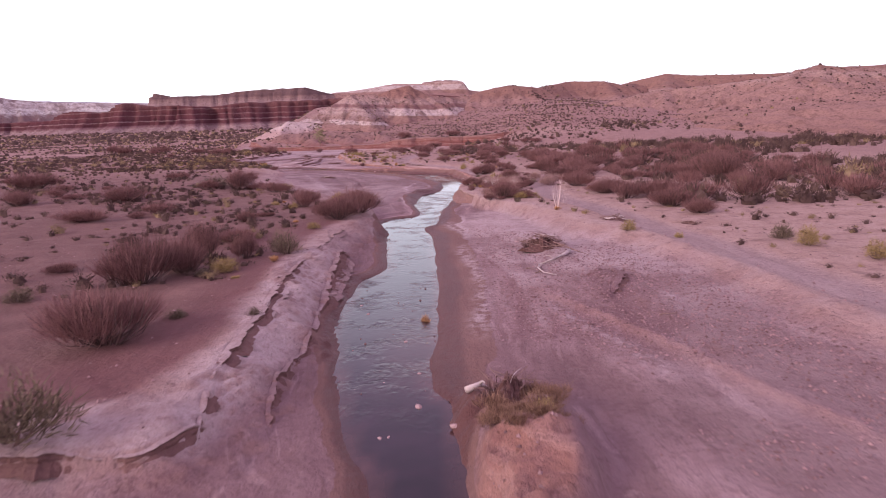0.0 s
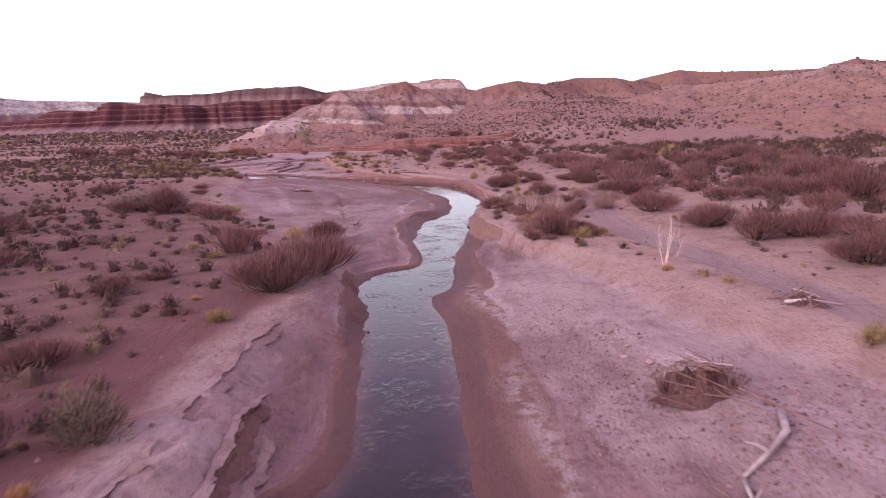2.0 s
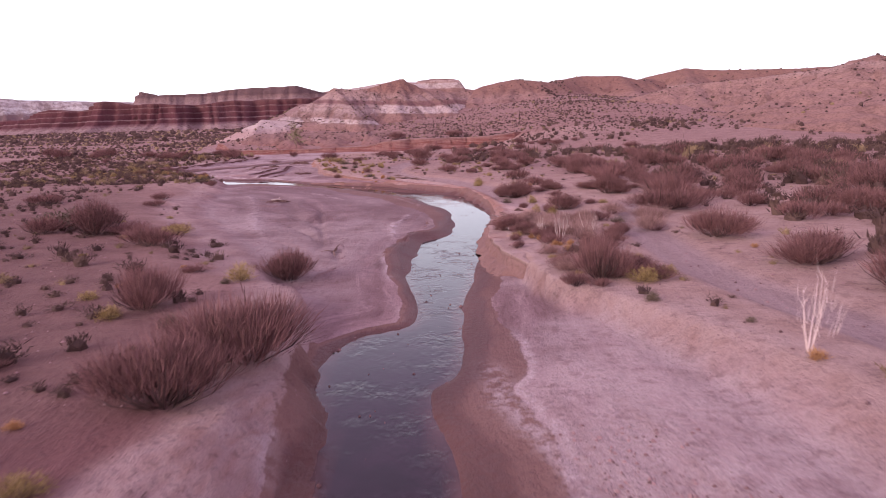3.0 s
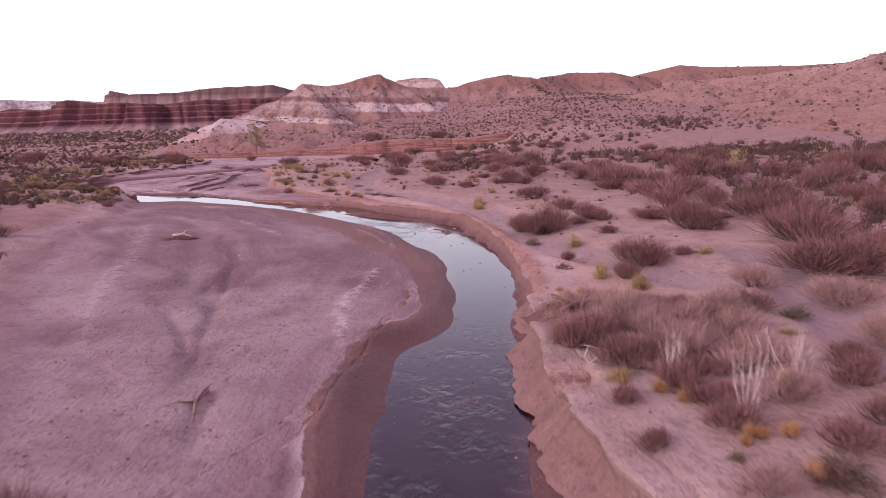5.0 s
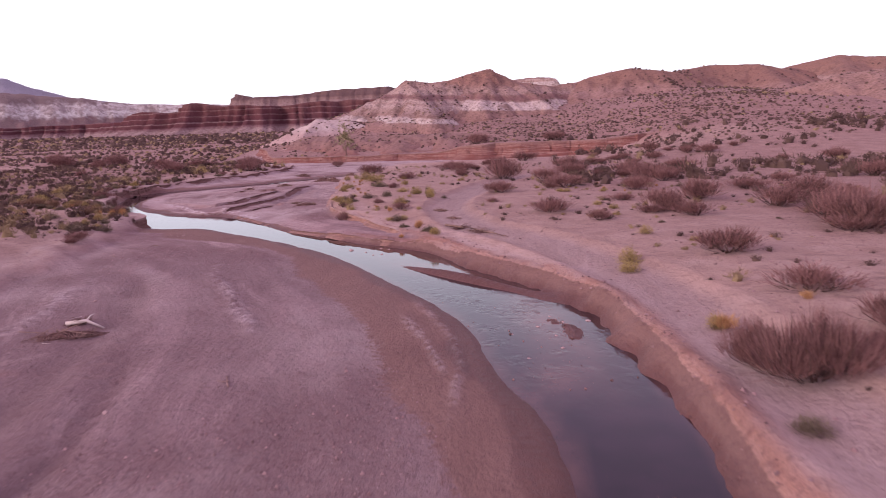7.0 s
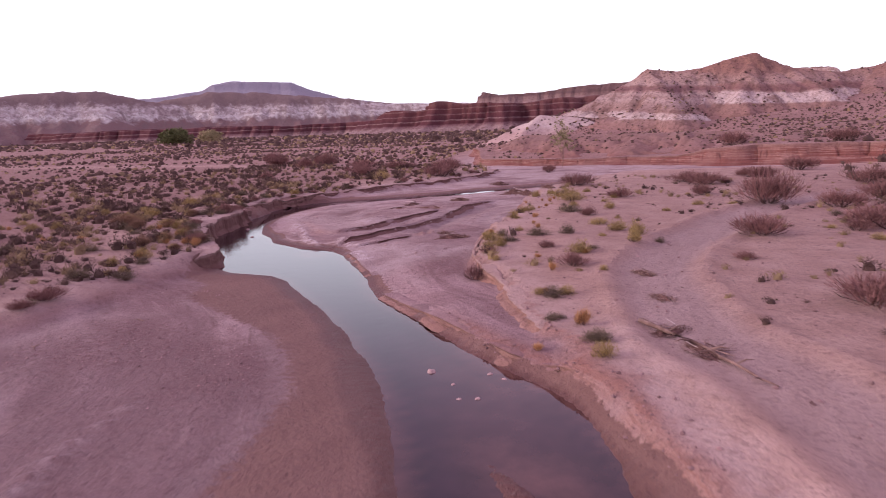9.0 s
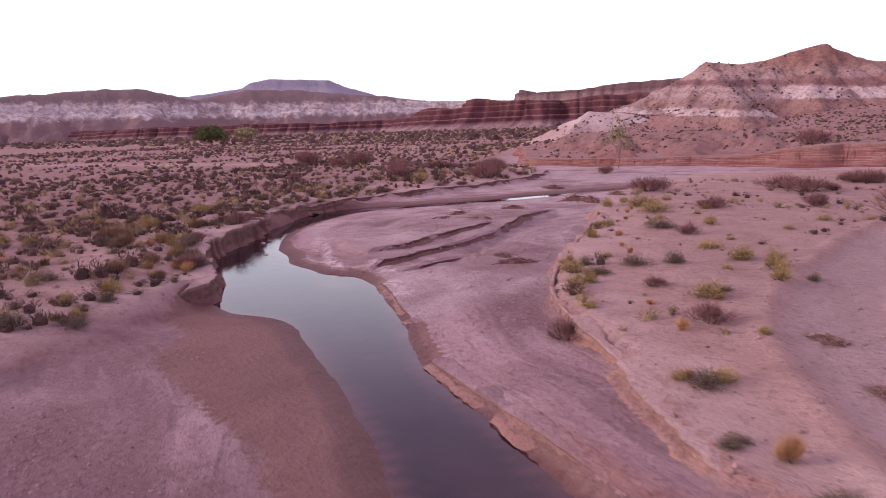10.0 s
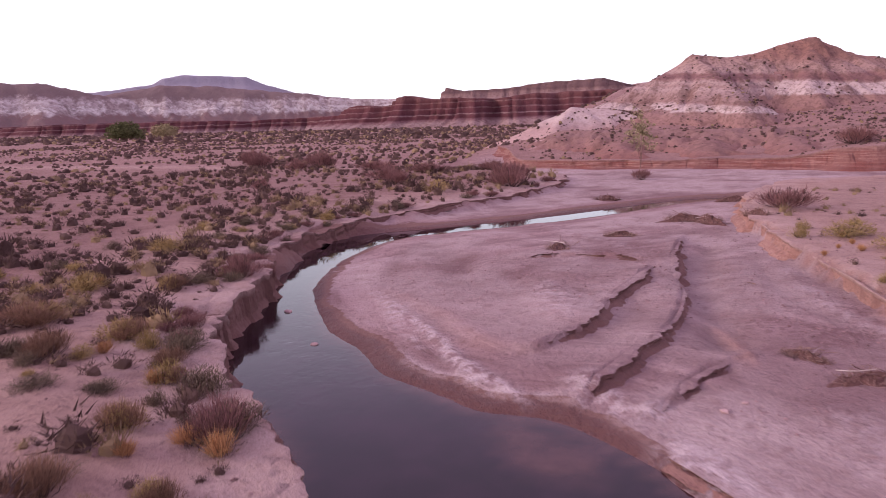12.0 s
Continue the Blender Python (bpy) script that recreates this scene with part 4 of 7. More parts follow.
def raw_mesh(name, co, faces, attrs=None, material=None, flat=False):
    me = bpy.data.meshes.new(name)
    n = faces.shape[1]
    me.vertices.add(len(co))
    me.vertices.foreach_set("co", np.ascontiguousarray(co, np.float32).ravel())
    me.loops.add(faces.size)
    me.loops.foreach_set("vertex_index", np.ascontiguousarray(faces, np.int32).ravel())
    me.polygons.add(len(faces))
    me.polygons.foreach_set("loop_start", np.arange(0, faces.size, n, dtype=np.int32))
    me.polygons.foreach_set("use_smooth", np.full(len(faces), not flat))
    for key, v in (attrs or {}).items():
        me.attributes.new(key, "FLOAT", "POINT").data.foreach_set("value", np.ascontiguousarray(v, np.float32).ravel())
    me.update(calc_edges=True)
    if material:
        me.materials.append(material)
    return new(name, me)


def spread(lo, hi, step, far, growth=1.09):
    """Places along an axis: close together from lo to hi, wider and wider out to far."""
    mid = list(np.arange(lo, hi, step))
    s, a, b = step, lo, mid[-1]
    while b < far or a > -far:
        s *= growth
        a, b = a - s, b + s
        mid = [a, *mid, b]
    return np.array(mid)


# ---- ground and creek ----
GRID = 0.24
xs = spread(-34, 10, GRID, 3000)
xs = np.sort(np.concatenate([xs[((xs < -22.5) | (xs > -15)) & ((xs < -7.2) | (xs > 3.0))], np.arange(-7.2, 3.0, 0.105), np.arange(-22.5, -15, 0.1)]))
ys = spread(6, 118, GRID, 3500, 1.06)
ys = np.sort(np.concatenate([ys[((ys < 8.2) | (ys > 30)) & ((ys < 46) | (ys > 60)) & ((ys < 92) | (ys > 104))], np.arange(46, 60, 0.15), np.arange(8.2, 30, 0.12), np.arange(92, 104, 0.11), np.arange(149, 158, 0.5)]))
X, Y = np.meshgrid(xs, ys)
Z, made_of, wd = land(X, Y)
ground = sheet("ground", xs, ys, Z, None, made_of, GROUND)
tagged(ground, "pink sandy desert wash with gravel bars and reddish terraces", "ground", kind="structure")

Zw = np.full(MX.shape, WATER_Z)
shallow = smooth(SD_WATER, -0.35, 0.0) * 0.6 + 0.95 * lump(MX, MY, 0.0, 70.5, 0.7, 3.6, 12) + 0.6 * lump(MX, MY, -6, 81.3, 2.5, 1.0, -35) + 0.55 * smooth(lump(MX, MY, -18.6, 92.1, 1.7, 0.6, -40) + 0.25 * fbm(MX, MY, 1.2, 3, 96), 0.35, 0.75) + 0.8 * lump(MX, MY, -3.5, 77.2, 3.4, 0.8, -43) + 0.7 * lump(MX, MY, -0.1, 67.0, 0.5, 1.0) + 0.4 * lump(MX, MY, -0.8, 16.5, 0.8, 3.0)
riffle = lump(MX, MY, -1.5, 18, 3, 6) + 0.7 * smooth(MY, 13, 17) * smooth(56 - MY, 0, 6) + lump(MX, MY, 0, 44, 4, 8) + 0.8 * lump(MX, MY, 0, 72, 4, 5) + 0.2 * lump(MX, MY, -24, 96, 8, 6)
water = sheet("water", GX, GY, Zw, SD_WATER < 0.35, dict(shallow=np.clip(shallow, 0, 1), riffle=np.clip(riffle, 0, 1)), WATER)
tagged(water, "shallow murky creek reflecting the pale evening sky", "creek", kind="structure")


# ---- crumbling edges: cut banks of the terraces, ledges of mud ----
def scarp(name, label, line, reach, jag, face, seed, least=0.03, step=0.08, deep=1.0, lean=0.0, blocky=0.35, gaps=0.0):
    """A ragged little cliff along a line, high on its left: a broken lip, an undercut face and a crumbled foot."""
    d = np.concatenate([[0], np.cumsum(np.hypot(*np.diff(line, axis=0).T))])
    u = np.arange(0, d[-1], step)
    px, py = np.interp(u, d, line[:, 0]), np.interp(u, d, line[:, 1])
    tx, ty = np.gradient(px), np.gradient(py)
    n = np.hypot(tx, ty)
    nx, ny = ty / n, -tx / n
    zt, kinds, _ = land(px - nx * reach, py - ny * reach)
    zf, _, _ = land(px + nx * reach, py + ny * reach)
    soft = np.ones(9) / 9
    zt, zf = np.convolve(np.pad(zt, 4, "edge"), soft, "valid"), np.convolve(np.pad(zf, 4, "edge"), soft, "valid")
    h = np.maximum((zt - zf) * deep, 0)
    ends = smooth(u, 0, 1.2) * smooth(u[-1] - u, 0, 1.2) * smooth(h, least * 0.5, least) * (1 - gaps + gaps * smooth(fbm(u, u * 0 + 2, 3.0, 3, seed + 5), -0.15, 0.1))
    big = max(1.0, 2.2 * reach) if reach > 0.2 else 0.4
    chunk = fbm(u, u * 0, 1.3 * big, 5, seed, 0.62) * jag + blocky * jag * np.sign(fbm(u, u * 0 + 5, 0.7 * big, 2, seed + 1))
    rag = lambda k: fbm(u, u * 0 + k * 0.37, 0.4 * big, 3, seed, 0.7) * big
    lip = reach * 0.75 + chunk
    rows = [(-reach * 1.1 + 0 * u, zt - 0.03), (-reach * 0.6 + 0 * u, zt + 0.006), (lip - 0.10, zt + 0.012 + 0.01 * rag(2)), (lip, zt - 0.02 * h + 0.008 * rag(3)),
            (lip - 0.05 - 0.03 * rag(4) + 0.1 * lean * h, zt - 0.22 * h), (lip - 0.03 + 0.05 * rag(5) + 0.25 * lean * h, zt - 0.45 * h + 0.06 * h * rag(9)), (lip - 0.06 + 0.05 * rag(6) + 0.5 * lean * h, zt - 0.68 * h), (lip + 0.03 + 0.06 * rag(7) + 0.75 * lean * h, zt - 0.88 * h), (lip + 0.14 + 0.06 * rag(8) + lean * h, zf - 0.03)]
    co, attrs = [], {k: [] for k in kinds}
    for i, (o, z) in enumerate(rows):
        o = o * ends - (1 - ends) * 0.02
        co.append(np.stack([px + nx * o, py + ny * o, z - (1 - ends) * 0.12], 1))
        for k, v in kinds.items():
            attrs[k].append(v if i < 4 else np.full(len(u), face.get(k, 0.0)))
    m = len(u)
    idx = np.arange(len(rows) * m).reshape(len(rows), m)
    quads = np.stack([idx[:-1, :-1], idx[1:, :-1], idx[1:, 1:], idx[:-1, 1:]], -1).reshape(-1, 4)
    ob = raw_mesh(name, np.concatenate(co), quads, {k: np.concatenate(v) for k, v in attrs.items()}, GROUND, True)
    return tagged(ob, label, "bank", kind="structure")


def stretch(line, lo, hi):
    return line[(line[:, 1] > lo) & (line[:, 1] < hi)]


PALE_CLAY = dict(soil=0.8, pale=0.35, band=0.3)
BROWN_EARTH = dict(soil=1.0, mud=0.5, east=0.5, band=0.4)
# first one: full west soil tone, so the face is darker than its top
DARK_FACE, RED_EARTH = dict(soil=1.0, west=1.0, band=0.4), dict(soil=1.0, cut=1.0)
scarp("cut_bank", "crumbling clay bank with a darker face at the edge of the terrace", stretch(TERRACE_W, 87.5, 140), 0.34, 0.24, DARK_FACE, 401, 0.03, 0.07, 1.0, 0.18, 0.35, 0.3)
scarp("cut_bank", "orange crumbling earth bank along the creek", stretch(TERRACE_E, 44, 57)[::-1], 0.34, 0.12, BROWN_EARTH, 402, 0.03, 0.08, 0.85, 0.6, 0.12, 0.6)
scarp("cut_bank", "ragged orange scarp at the edge of the sandy terrace", stretch(TERRACE_E, 83, 134)[::-1], 0.34, 0.13, dict(soil=1.0, cut=0.75, east=0.8, band=0.5), 404, 0.03, 0.08, 0.9, 0.6, 0.15, 0.85)
scarp("cut_bank", "small orange bank of the inner bar at the water", np.stack([np.interp(np.linspace(80.5, 93, 60), *stretch(SHORE_B, 79, 94)[:, ::-1].T) + 0.28, np.linspace(80.5, 93, 60) + 0.28], 1)[::-1], 0.28, 0.05, dict(soil=1.0, cut=0.5, east=0.6, mud=0.3), 405, 0.03, 0.08, 0.8, 0.7, 0.08, 0.6)
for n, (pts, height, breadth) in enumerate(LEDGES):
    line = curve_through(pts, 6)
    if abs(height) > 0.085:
        scarp("mud_ledge", "broken edge of dried mud layers", line if height > 0 else line[::-1], 0.12, 0.10, DARK_FACE, 420 + 10 * n, 0.03, 0.04, 0.75, 0.5, 0.25, 0.4)
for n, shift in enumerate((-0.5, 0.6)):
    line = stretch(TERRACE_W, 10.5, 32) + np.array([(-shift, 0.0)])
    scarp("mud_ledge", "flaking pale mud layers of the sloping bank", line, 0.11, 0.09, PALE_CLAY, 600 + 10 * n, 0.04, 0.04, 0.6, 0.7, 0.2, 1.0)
bx = np.arange(-43, 15, 0.4)
scarp("cut_bank", "red layered cut bank at the foot of the hills", np.stack([bx, bank_y(bx)], 1), 1.3, 0.25, RED_EARTH, 501, 0.3, 0.2, 1.0, 0.75, 0.15)


# ---- hills ----
HILLS = []


def hill(name, label, ridges, slope, reach, box, step, material, gully=1.0, seed=5, category="hill", grain=1.0, tail=0.0, warp=0.5, crest=1.0, edge=6.0):
    """A badland hill: crests as lines of (x, y, z), flanks that fall off from them, cut by gullies that run down the slope."""
    hx, hy = np.arange(box[0], box[1], step), np.arange(box[2], box[3], step)
    x, y = np.meshgrid(hx, hy)
    wx, wy = x + warp * fbm(x, y, 9 * grain, 3, seed), y + warp * fbm(x, y, 9 * grain, 3, seed + 7)
    h = np.full(x.shape, -99.0)
    deep, along = np.zeros(x.shape), np.zeros(x.shape)
    run = 0.0
    for line in ridges:
        for (ax, ay, az), (bx, by, bz) in zip(line, line[1:]):
            dx, dy = bx - ax, by - ay
            span = math.hypot(dx, dy)
            t = np.clip(((wx - ax) * dx + (wy - ay) * dy) / (span * span), 0, 1)
            ox, oy = wx - ax - t * dx, wy - ay - t * dy
            d = np.hypot(ox, oy)
            soft = np.sqrt(d * d + crest * crest) - crest
            v = az + (bz - az) * t - slope * reach * (1 - np.exp(-soft / reach)) - tail * np.maximum(0, d - edge)
            near = v > h
            deep = np.where(near, d, deep)
            along = np.where(near, run + t * span + 5 * grain * np.arctan2(ox * dy - oy * dx, ox * dx + oy * dy + 1e-6), along)
            h = np.maximum(h, v)
            run += span
    flute = np.abs(fbm(along, deep * 0.25, 5.0 * grain, 4, seed + 3, 0.6))
    lumps = np.abs(fbm(x, y, 6.5 * grain, 4, seed + 5))
    cut_in = np.clip(deep / (6 * grain), 0, 1)
    h = h + gully * ((flute - 0.4) * 1.1 + (lumps - 0.35) * 0.5) * cut_in + 0.12 * gully * fbm(x, y, 2.0 * grain, 3, seed + 9) * np.clip(deep, 0.15, 1)
    g = land(x, y)[0]
    HILLS.append((hx, hy, h))
    ob = sheet(name, hx, hy, h, h > g - 2.5, None, material)
    return tagged(ob, label, category, kind="structure")


hill("pyramid_hill", "pointed banded badland hill, pink and grey with a pale belt",
     [[(-23, 187.3, 12.5), (-29, 184.5, 8.8), (-35.5, 182, 5.8)], [(-23, 187.3, 12.5), (-19.6, 181, 9.2), (-15.8, 174, 5.4)], [(-23, 187.3, 12.5), (-18.6, 190, 12.0), (-15.7, 192, 12.4)]],
     0.9, 22, (-54, 4, 156, 214), 0.4, HILL_A, 1.2, 5, grain=0.6)
hill("domed_hill", "reddish brown domed hill with a whitish belt below",
     [[(-15.7, 192, 12.4), (-12.2, 194, 13.5), (-8.2, 196.6, 14.6)], [(-8.2, 196.6, 14.6), (-8.6, 190, 11.0), (-8.8, 184, 7.6)], [(-8.2, 196.6, 14.6), (-5.2, 197, 13.2), (-1.6, 198, 11.8), (4, 204, 11.2), (10, 208, 12.0)], [(-3, 197, 12.4), (3, 188, 7.2)]],
     0.9, 22, (-36, 26, 160, 222), 0.4, HILL_B, 1.2, 8, grain=0.6)
hill("pale_foothill", "low whitish clay cone at the foot of the hills",
     [[(-36.4, 175.6, 5.9), (-37.5, 166, 2.4), (-38.5, 159, 0.6)], [(-36.4, 175.6, 5.9), (-31, 178, 5.2)], [(-36.4, 175.6, 5.9), (-45, 171, 1.8)]], 0.6, 16, (-64, -22, 150, 195), 0.35, PALE_HILL, 0.5, 15, grain=0.5, crest=0.4)
hill("foot_slope", "lumpy pinkish clay slope above the red bank",
     [[(-35, 165, 3.0), (-22, 164, 2.8), (-10, 164, 2.7), (2, 166, 3.2), (12, 169, 3.8)], [(-28, 165, 3.0), (-27.5, 156, 1.2)], [(-20, 164, 2.7), (-19, 155, 1.1)], [(-12, 164, 2.5), (-11.5, 154, 1.2)],
      [(-6, 164, 2.6), (-6, 153, 1.7)], [(-1.5, 165, 2.8), (-1.2, 153.5, 1.8)], [(3.5, 166, 3.1), (4, 154, 1.7)], [(9, 168, 3.6), (10, 154, 1.5)]],
     0.34, 14, (-46, 26, 143, 184), 0.3, PINK_SLOPE, 0.8, 19, grain=0.5, crest=0.8, tail=0.3, edge=4.0)
hill("rounded_hill", "brown badland hill with scree and gullied flanks",
     [[(10, 208, 12.0), (13, 208, 13.0), (20.3, 208, 14.3), (25, 208, 13.8), (29.7, 210, 13.3)], [(20.3, 208, 14.3), (17, 196, 8.6)], [(25, 208, 13.6), (28, 194, 8.6)], [(29.7, 210, 13.3), (36, 232, 15.0), (43.5, 240, 16.4), (54.5, 236, 15.9), (61, 238, 14.6), (69, 256, 15.8)],
      [(36, 232, 15.0), (39, 212, 9)], [(54.5, 236, 15.9), (53, 214, 10)]],
     0.6, 36, (-10, 96, 166, 270), 0.6, HILL_C, 1.3, 25, grain=0.8)
hill("long_ridge", "long scrubby ridge of brown earth and scree",
     [[(61, 250, 14.6), (69, 260, 16.4), (83, 263, 19.2), (92, 260, 18.1), (118, 260, 17.8), (130, 260, 18.1), (170, 250, 20), (230, 240, 24)], [(83, 263, 19.2), (74, 232, 12.0)], [(118, 260, 17.6), (106, 228, 13.0)]],
     0.5, 40, (40, 260, 190, 300), 1.1, SCRUB_HILL, 1.6, 35, tail=0.2, edge=40.0)
hill("near_ridge", "reddish brown hill with dark scrub on its slopes",
     [[(81, 172, 12.6), (86, 170.5, 14.0), (89.6, 170, 14.8), (94, 170, 14.2), (110, 174, 14.6), (130, 178, 16), (170, 184, 18.5)], [(89.6, 170, 14.8), (80, 164, 12.2), (71, 161, 9.2), (63.5, 159, 6.3), (55, 157, 4.0)], [(81, 172, 12.6), (70, 182, 11.6), (59, 187, 10.9), (52.5, 186, 10.2), (46, 185, 8.6), (36, 183, 5.9)],
      [(94, 170, 14.2), (90, 150, 8)], [(120, 176, 15.2), (112, 148, 8)], [(59, 187, 10.9), (54, 172, 6.8)]],
     0.46, 34, (20, 190, 104, 215), 0.7, SCRUB_HILL, 1.4, 45, grain=0.8, tail=0.2, edge=36.0)
hill("capped_butte", "far reddish butte with a pale cap of rock",
     [[(-18, 855, 51.2), (0.7, 855, 53.4), (22, 855, 52.4), (29, 855, 50.5)]], 1.6, 26, (-120, 110, 800, 900), 1.8, BUTTE, 1.6, 55, "butte", 1.6, crest=0.5, warp=1.5)
hill("capped_butte", "far reddish shoulder of a butte",
     [[(-150, 845, 40), (-85, 850, 45.6), (-52, 852, 50.6), (-30, 855, 50.2), (-5, 858, 49.0), (24, 858, 43), (60, 858, 37)]], 0.6, 40, (-200, 130, 780, 910), 2.6, BUTTE, 2.0, 57, "butte", 2.0, crest=1.0, warp=1.5)


def cliff(name, label, plan, steps, flute, material, seed, spacing, back=200.0, category="cliff", rough=0.06):
    """A cliff along a line of (x, y, foot, rim): rows of (outward shift, share of the height), fluted into buttresses."""
    p = np.array(plan, float)
    d = np.concatenate([[0], np.cumsum(np.hypot(np.diff(p[:, 0]), np.diff(p[:, 1])))])
    u = np.arange(0, d[-1], spacing)
    line = np.stack([np.interp(u, d, p[:, i]) for i in range(4)], 1)
    tx, ty = np.gradient(line[:, 0]), np.gradient(line[:, 1])
    n = np.hypot(tx, ty)
    nx, ny = ty / n, -tx / n
    but = 0.6 * np.abs(fbm(u, u * 0, flute * 4, 3, seed)) + 0.55 * np.abs(fbm(u, u * 0 + 9, flute * 11, 3, seed + 4)) + 0.25 * np.abs(fbm(u, u * 0, flute, 3, seed + 1))
    rim = 1 + rough * fbm(u, u * 0, flute * 7, 4, seed + 2)
    ends = smooth(u, 0, 12 * spacing) * smooth(u[-1] - u, 0, 12 * spacing)
    rows = []
    for i, (shift, share) in enumerate(steps):
        o = shift + (0.45 - but) * flute * 4.0 * (0.75 + 0.5 * max(0.0, 1 - share)) + 0.2 * flute * fbm(u, u * 0 + i * 3.7, flute * 0.8, 3, seed + 3)
        z = line[:, 2] + (line[:, 3] - line[:, 2]) * share * (rim if share > 0.5 else 1) * ends
        rows.append(np.stack([line[:, 0] + nx * o, line[:, 1] + ny * o, z], 1))
    rows.append(np.stack([line[:, 0] - nx * back, line[:, 1] - ny * back, rows[-1][:, 2] - 1.5], 1))
    rows.append(np.stack([line[:, 0] - nx * back, line[:, 1] - ny * back, rows[0][:, 2] - 5], 1))
    co = np.concatenate(rows)
    m = len(u)
    idx = np.arange(len(co)).reshape(len(rows), m)
    quads = np.stack([idx[:-1, :-1], idx[:-1, 1:], idx[1:, 1:], idx[1:, :-1]], -1).reshape(-1, 4)
    return tagged(raw_mesh(name, co, quads, None, material), label, category, kind="structure")


STEPPED = [(30, -0.15), (16, 0.1), (8, 0.26), (5.5, 0.36), (5, 0.46), (3.2, 0.48), (2.8, 0.62), (1.6, 0.65), (1.2, 0.8), (0, 0.84), (0, 0.97), (-3, 1.0)]
cliff("red_cliff", "dark red banded badland cliff with buttresses", [
    (-900, 640, 4, 20), (-700, 560, 3, 17), (-560, 500, 3, 15), (-430, 540, 3, 15), (-330, 560, 3, 14), (-283, 530, 3, 15), (-262, 515, 3, 20), (-215, 490, 3, 22), (-175, 480, 3, 21), (-120, 500, 3, 22), (-70, 510, 3, 23), (40, 540, 3, 24)],
    STEPPED, 4.6, RED_CLIFF, 7, 1.5, 25.0, rough=0.10)
cliff("capped_mesa", "flat topped dark mesa behind the red cliff", [
    (-327, 835, 20, 45), (-322, 815, 20, 47), (-300, 812, 20, 42), (-250, 820, 20, 43), (-215, 820, 20, 47), (-150, 820, 20, 48), (-120, 840, 20, 40), (-40, 860, 20, 40)],
    [(30, -0.1), (16, 0.2), (8, 0.5), (5, 0.7), (4.5, 0.86), (0, 0.9), (0, 1.0)], 1.4, MESA, 17, 2.0, 20, "mesa", 0.02)
hill("white_plateau", "pale cliffs under a dark flat-topped plateau",
     [[(-1100, 350, 52), (-960, 450, 55), (-865, 585, 63), (-817, 653, 70), (-785, 692, 69.5), (-757, 730, 58), (-735, 770, 50)]], 0.95, 46, (-1300, -560, 250, 920), 4.0, WHITE_CLIFF, 13.0, 65, "plateau", 5.0, 0.35, 1.3, 3.0)
hill("white_plateau", "pale cliffs rising to a broad brown plateau",
     [[(-860, 770, 55), (-829, 800, 58), (-772, 858, 74), (-720, 905, 72), (-663, 952, 65), (-600, 995, 57), (-561, 1022, 50), (-430, 1080, 46), (-250, 1120, 45), (-100, 1140, 44)]], 0.95, 46, (-1050, -40, 600, 1260), 4.5, WHITE_CLIFF, 13.0, 75, "plateau", 5.0, 0.35, 1.3, 3.0)
# its pale blue is air haze painted into the material
cliff("far_mesa", "mesa on the horizon, painted bluish with distance haze", [(-2490, 881, 20, 132), (-2208, 1481, 20, 145), (-2015, 1746, 20, 148), (-1966, 1803, 20, 151), (-1910, 1864, 20, 161), (-1843, 1933, 20, 175), (-1823, 1953, 20, 193), (-1770, 2002, 20, 206), (-1616, 2133, 20, 197), (-1588, 2204, 20, 173), (-1564, 2270, 20, 159), (-1538, 2337, 20, 142), (-1421, 2505, 20, 122), (-894, 2847, 20, 103)],
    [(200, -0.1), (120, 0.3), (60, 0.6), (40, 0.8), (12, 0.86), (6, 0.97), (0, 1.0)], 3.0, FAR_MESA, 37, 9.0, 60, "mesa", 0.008)


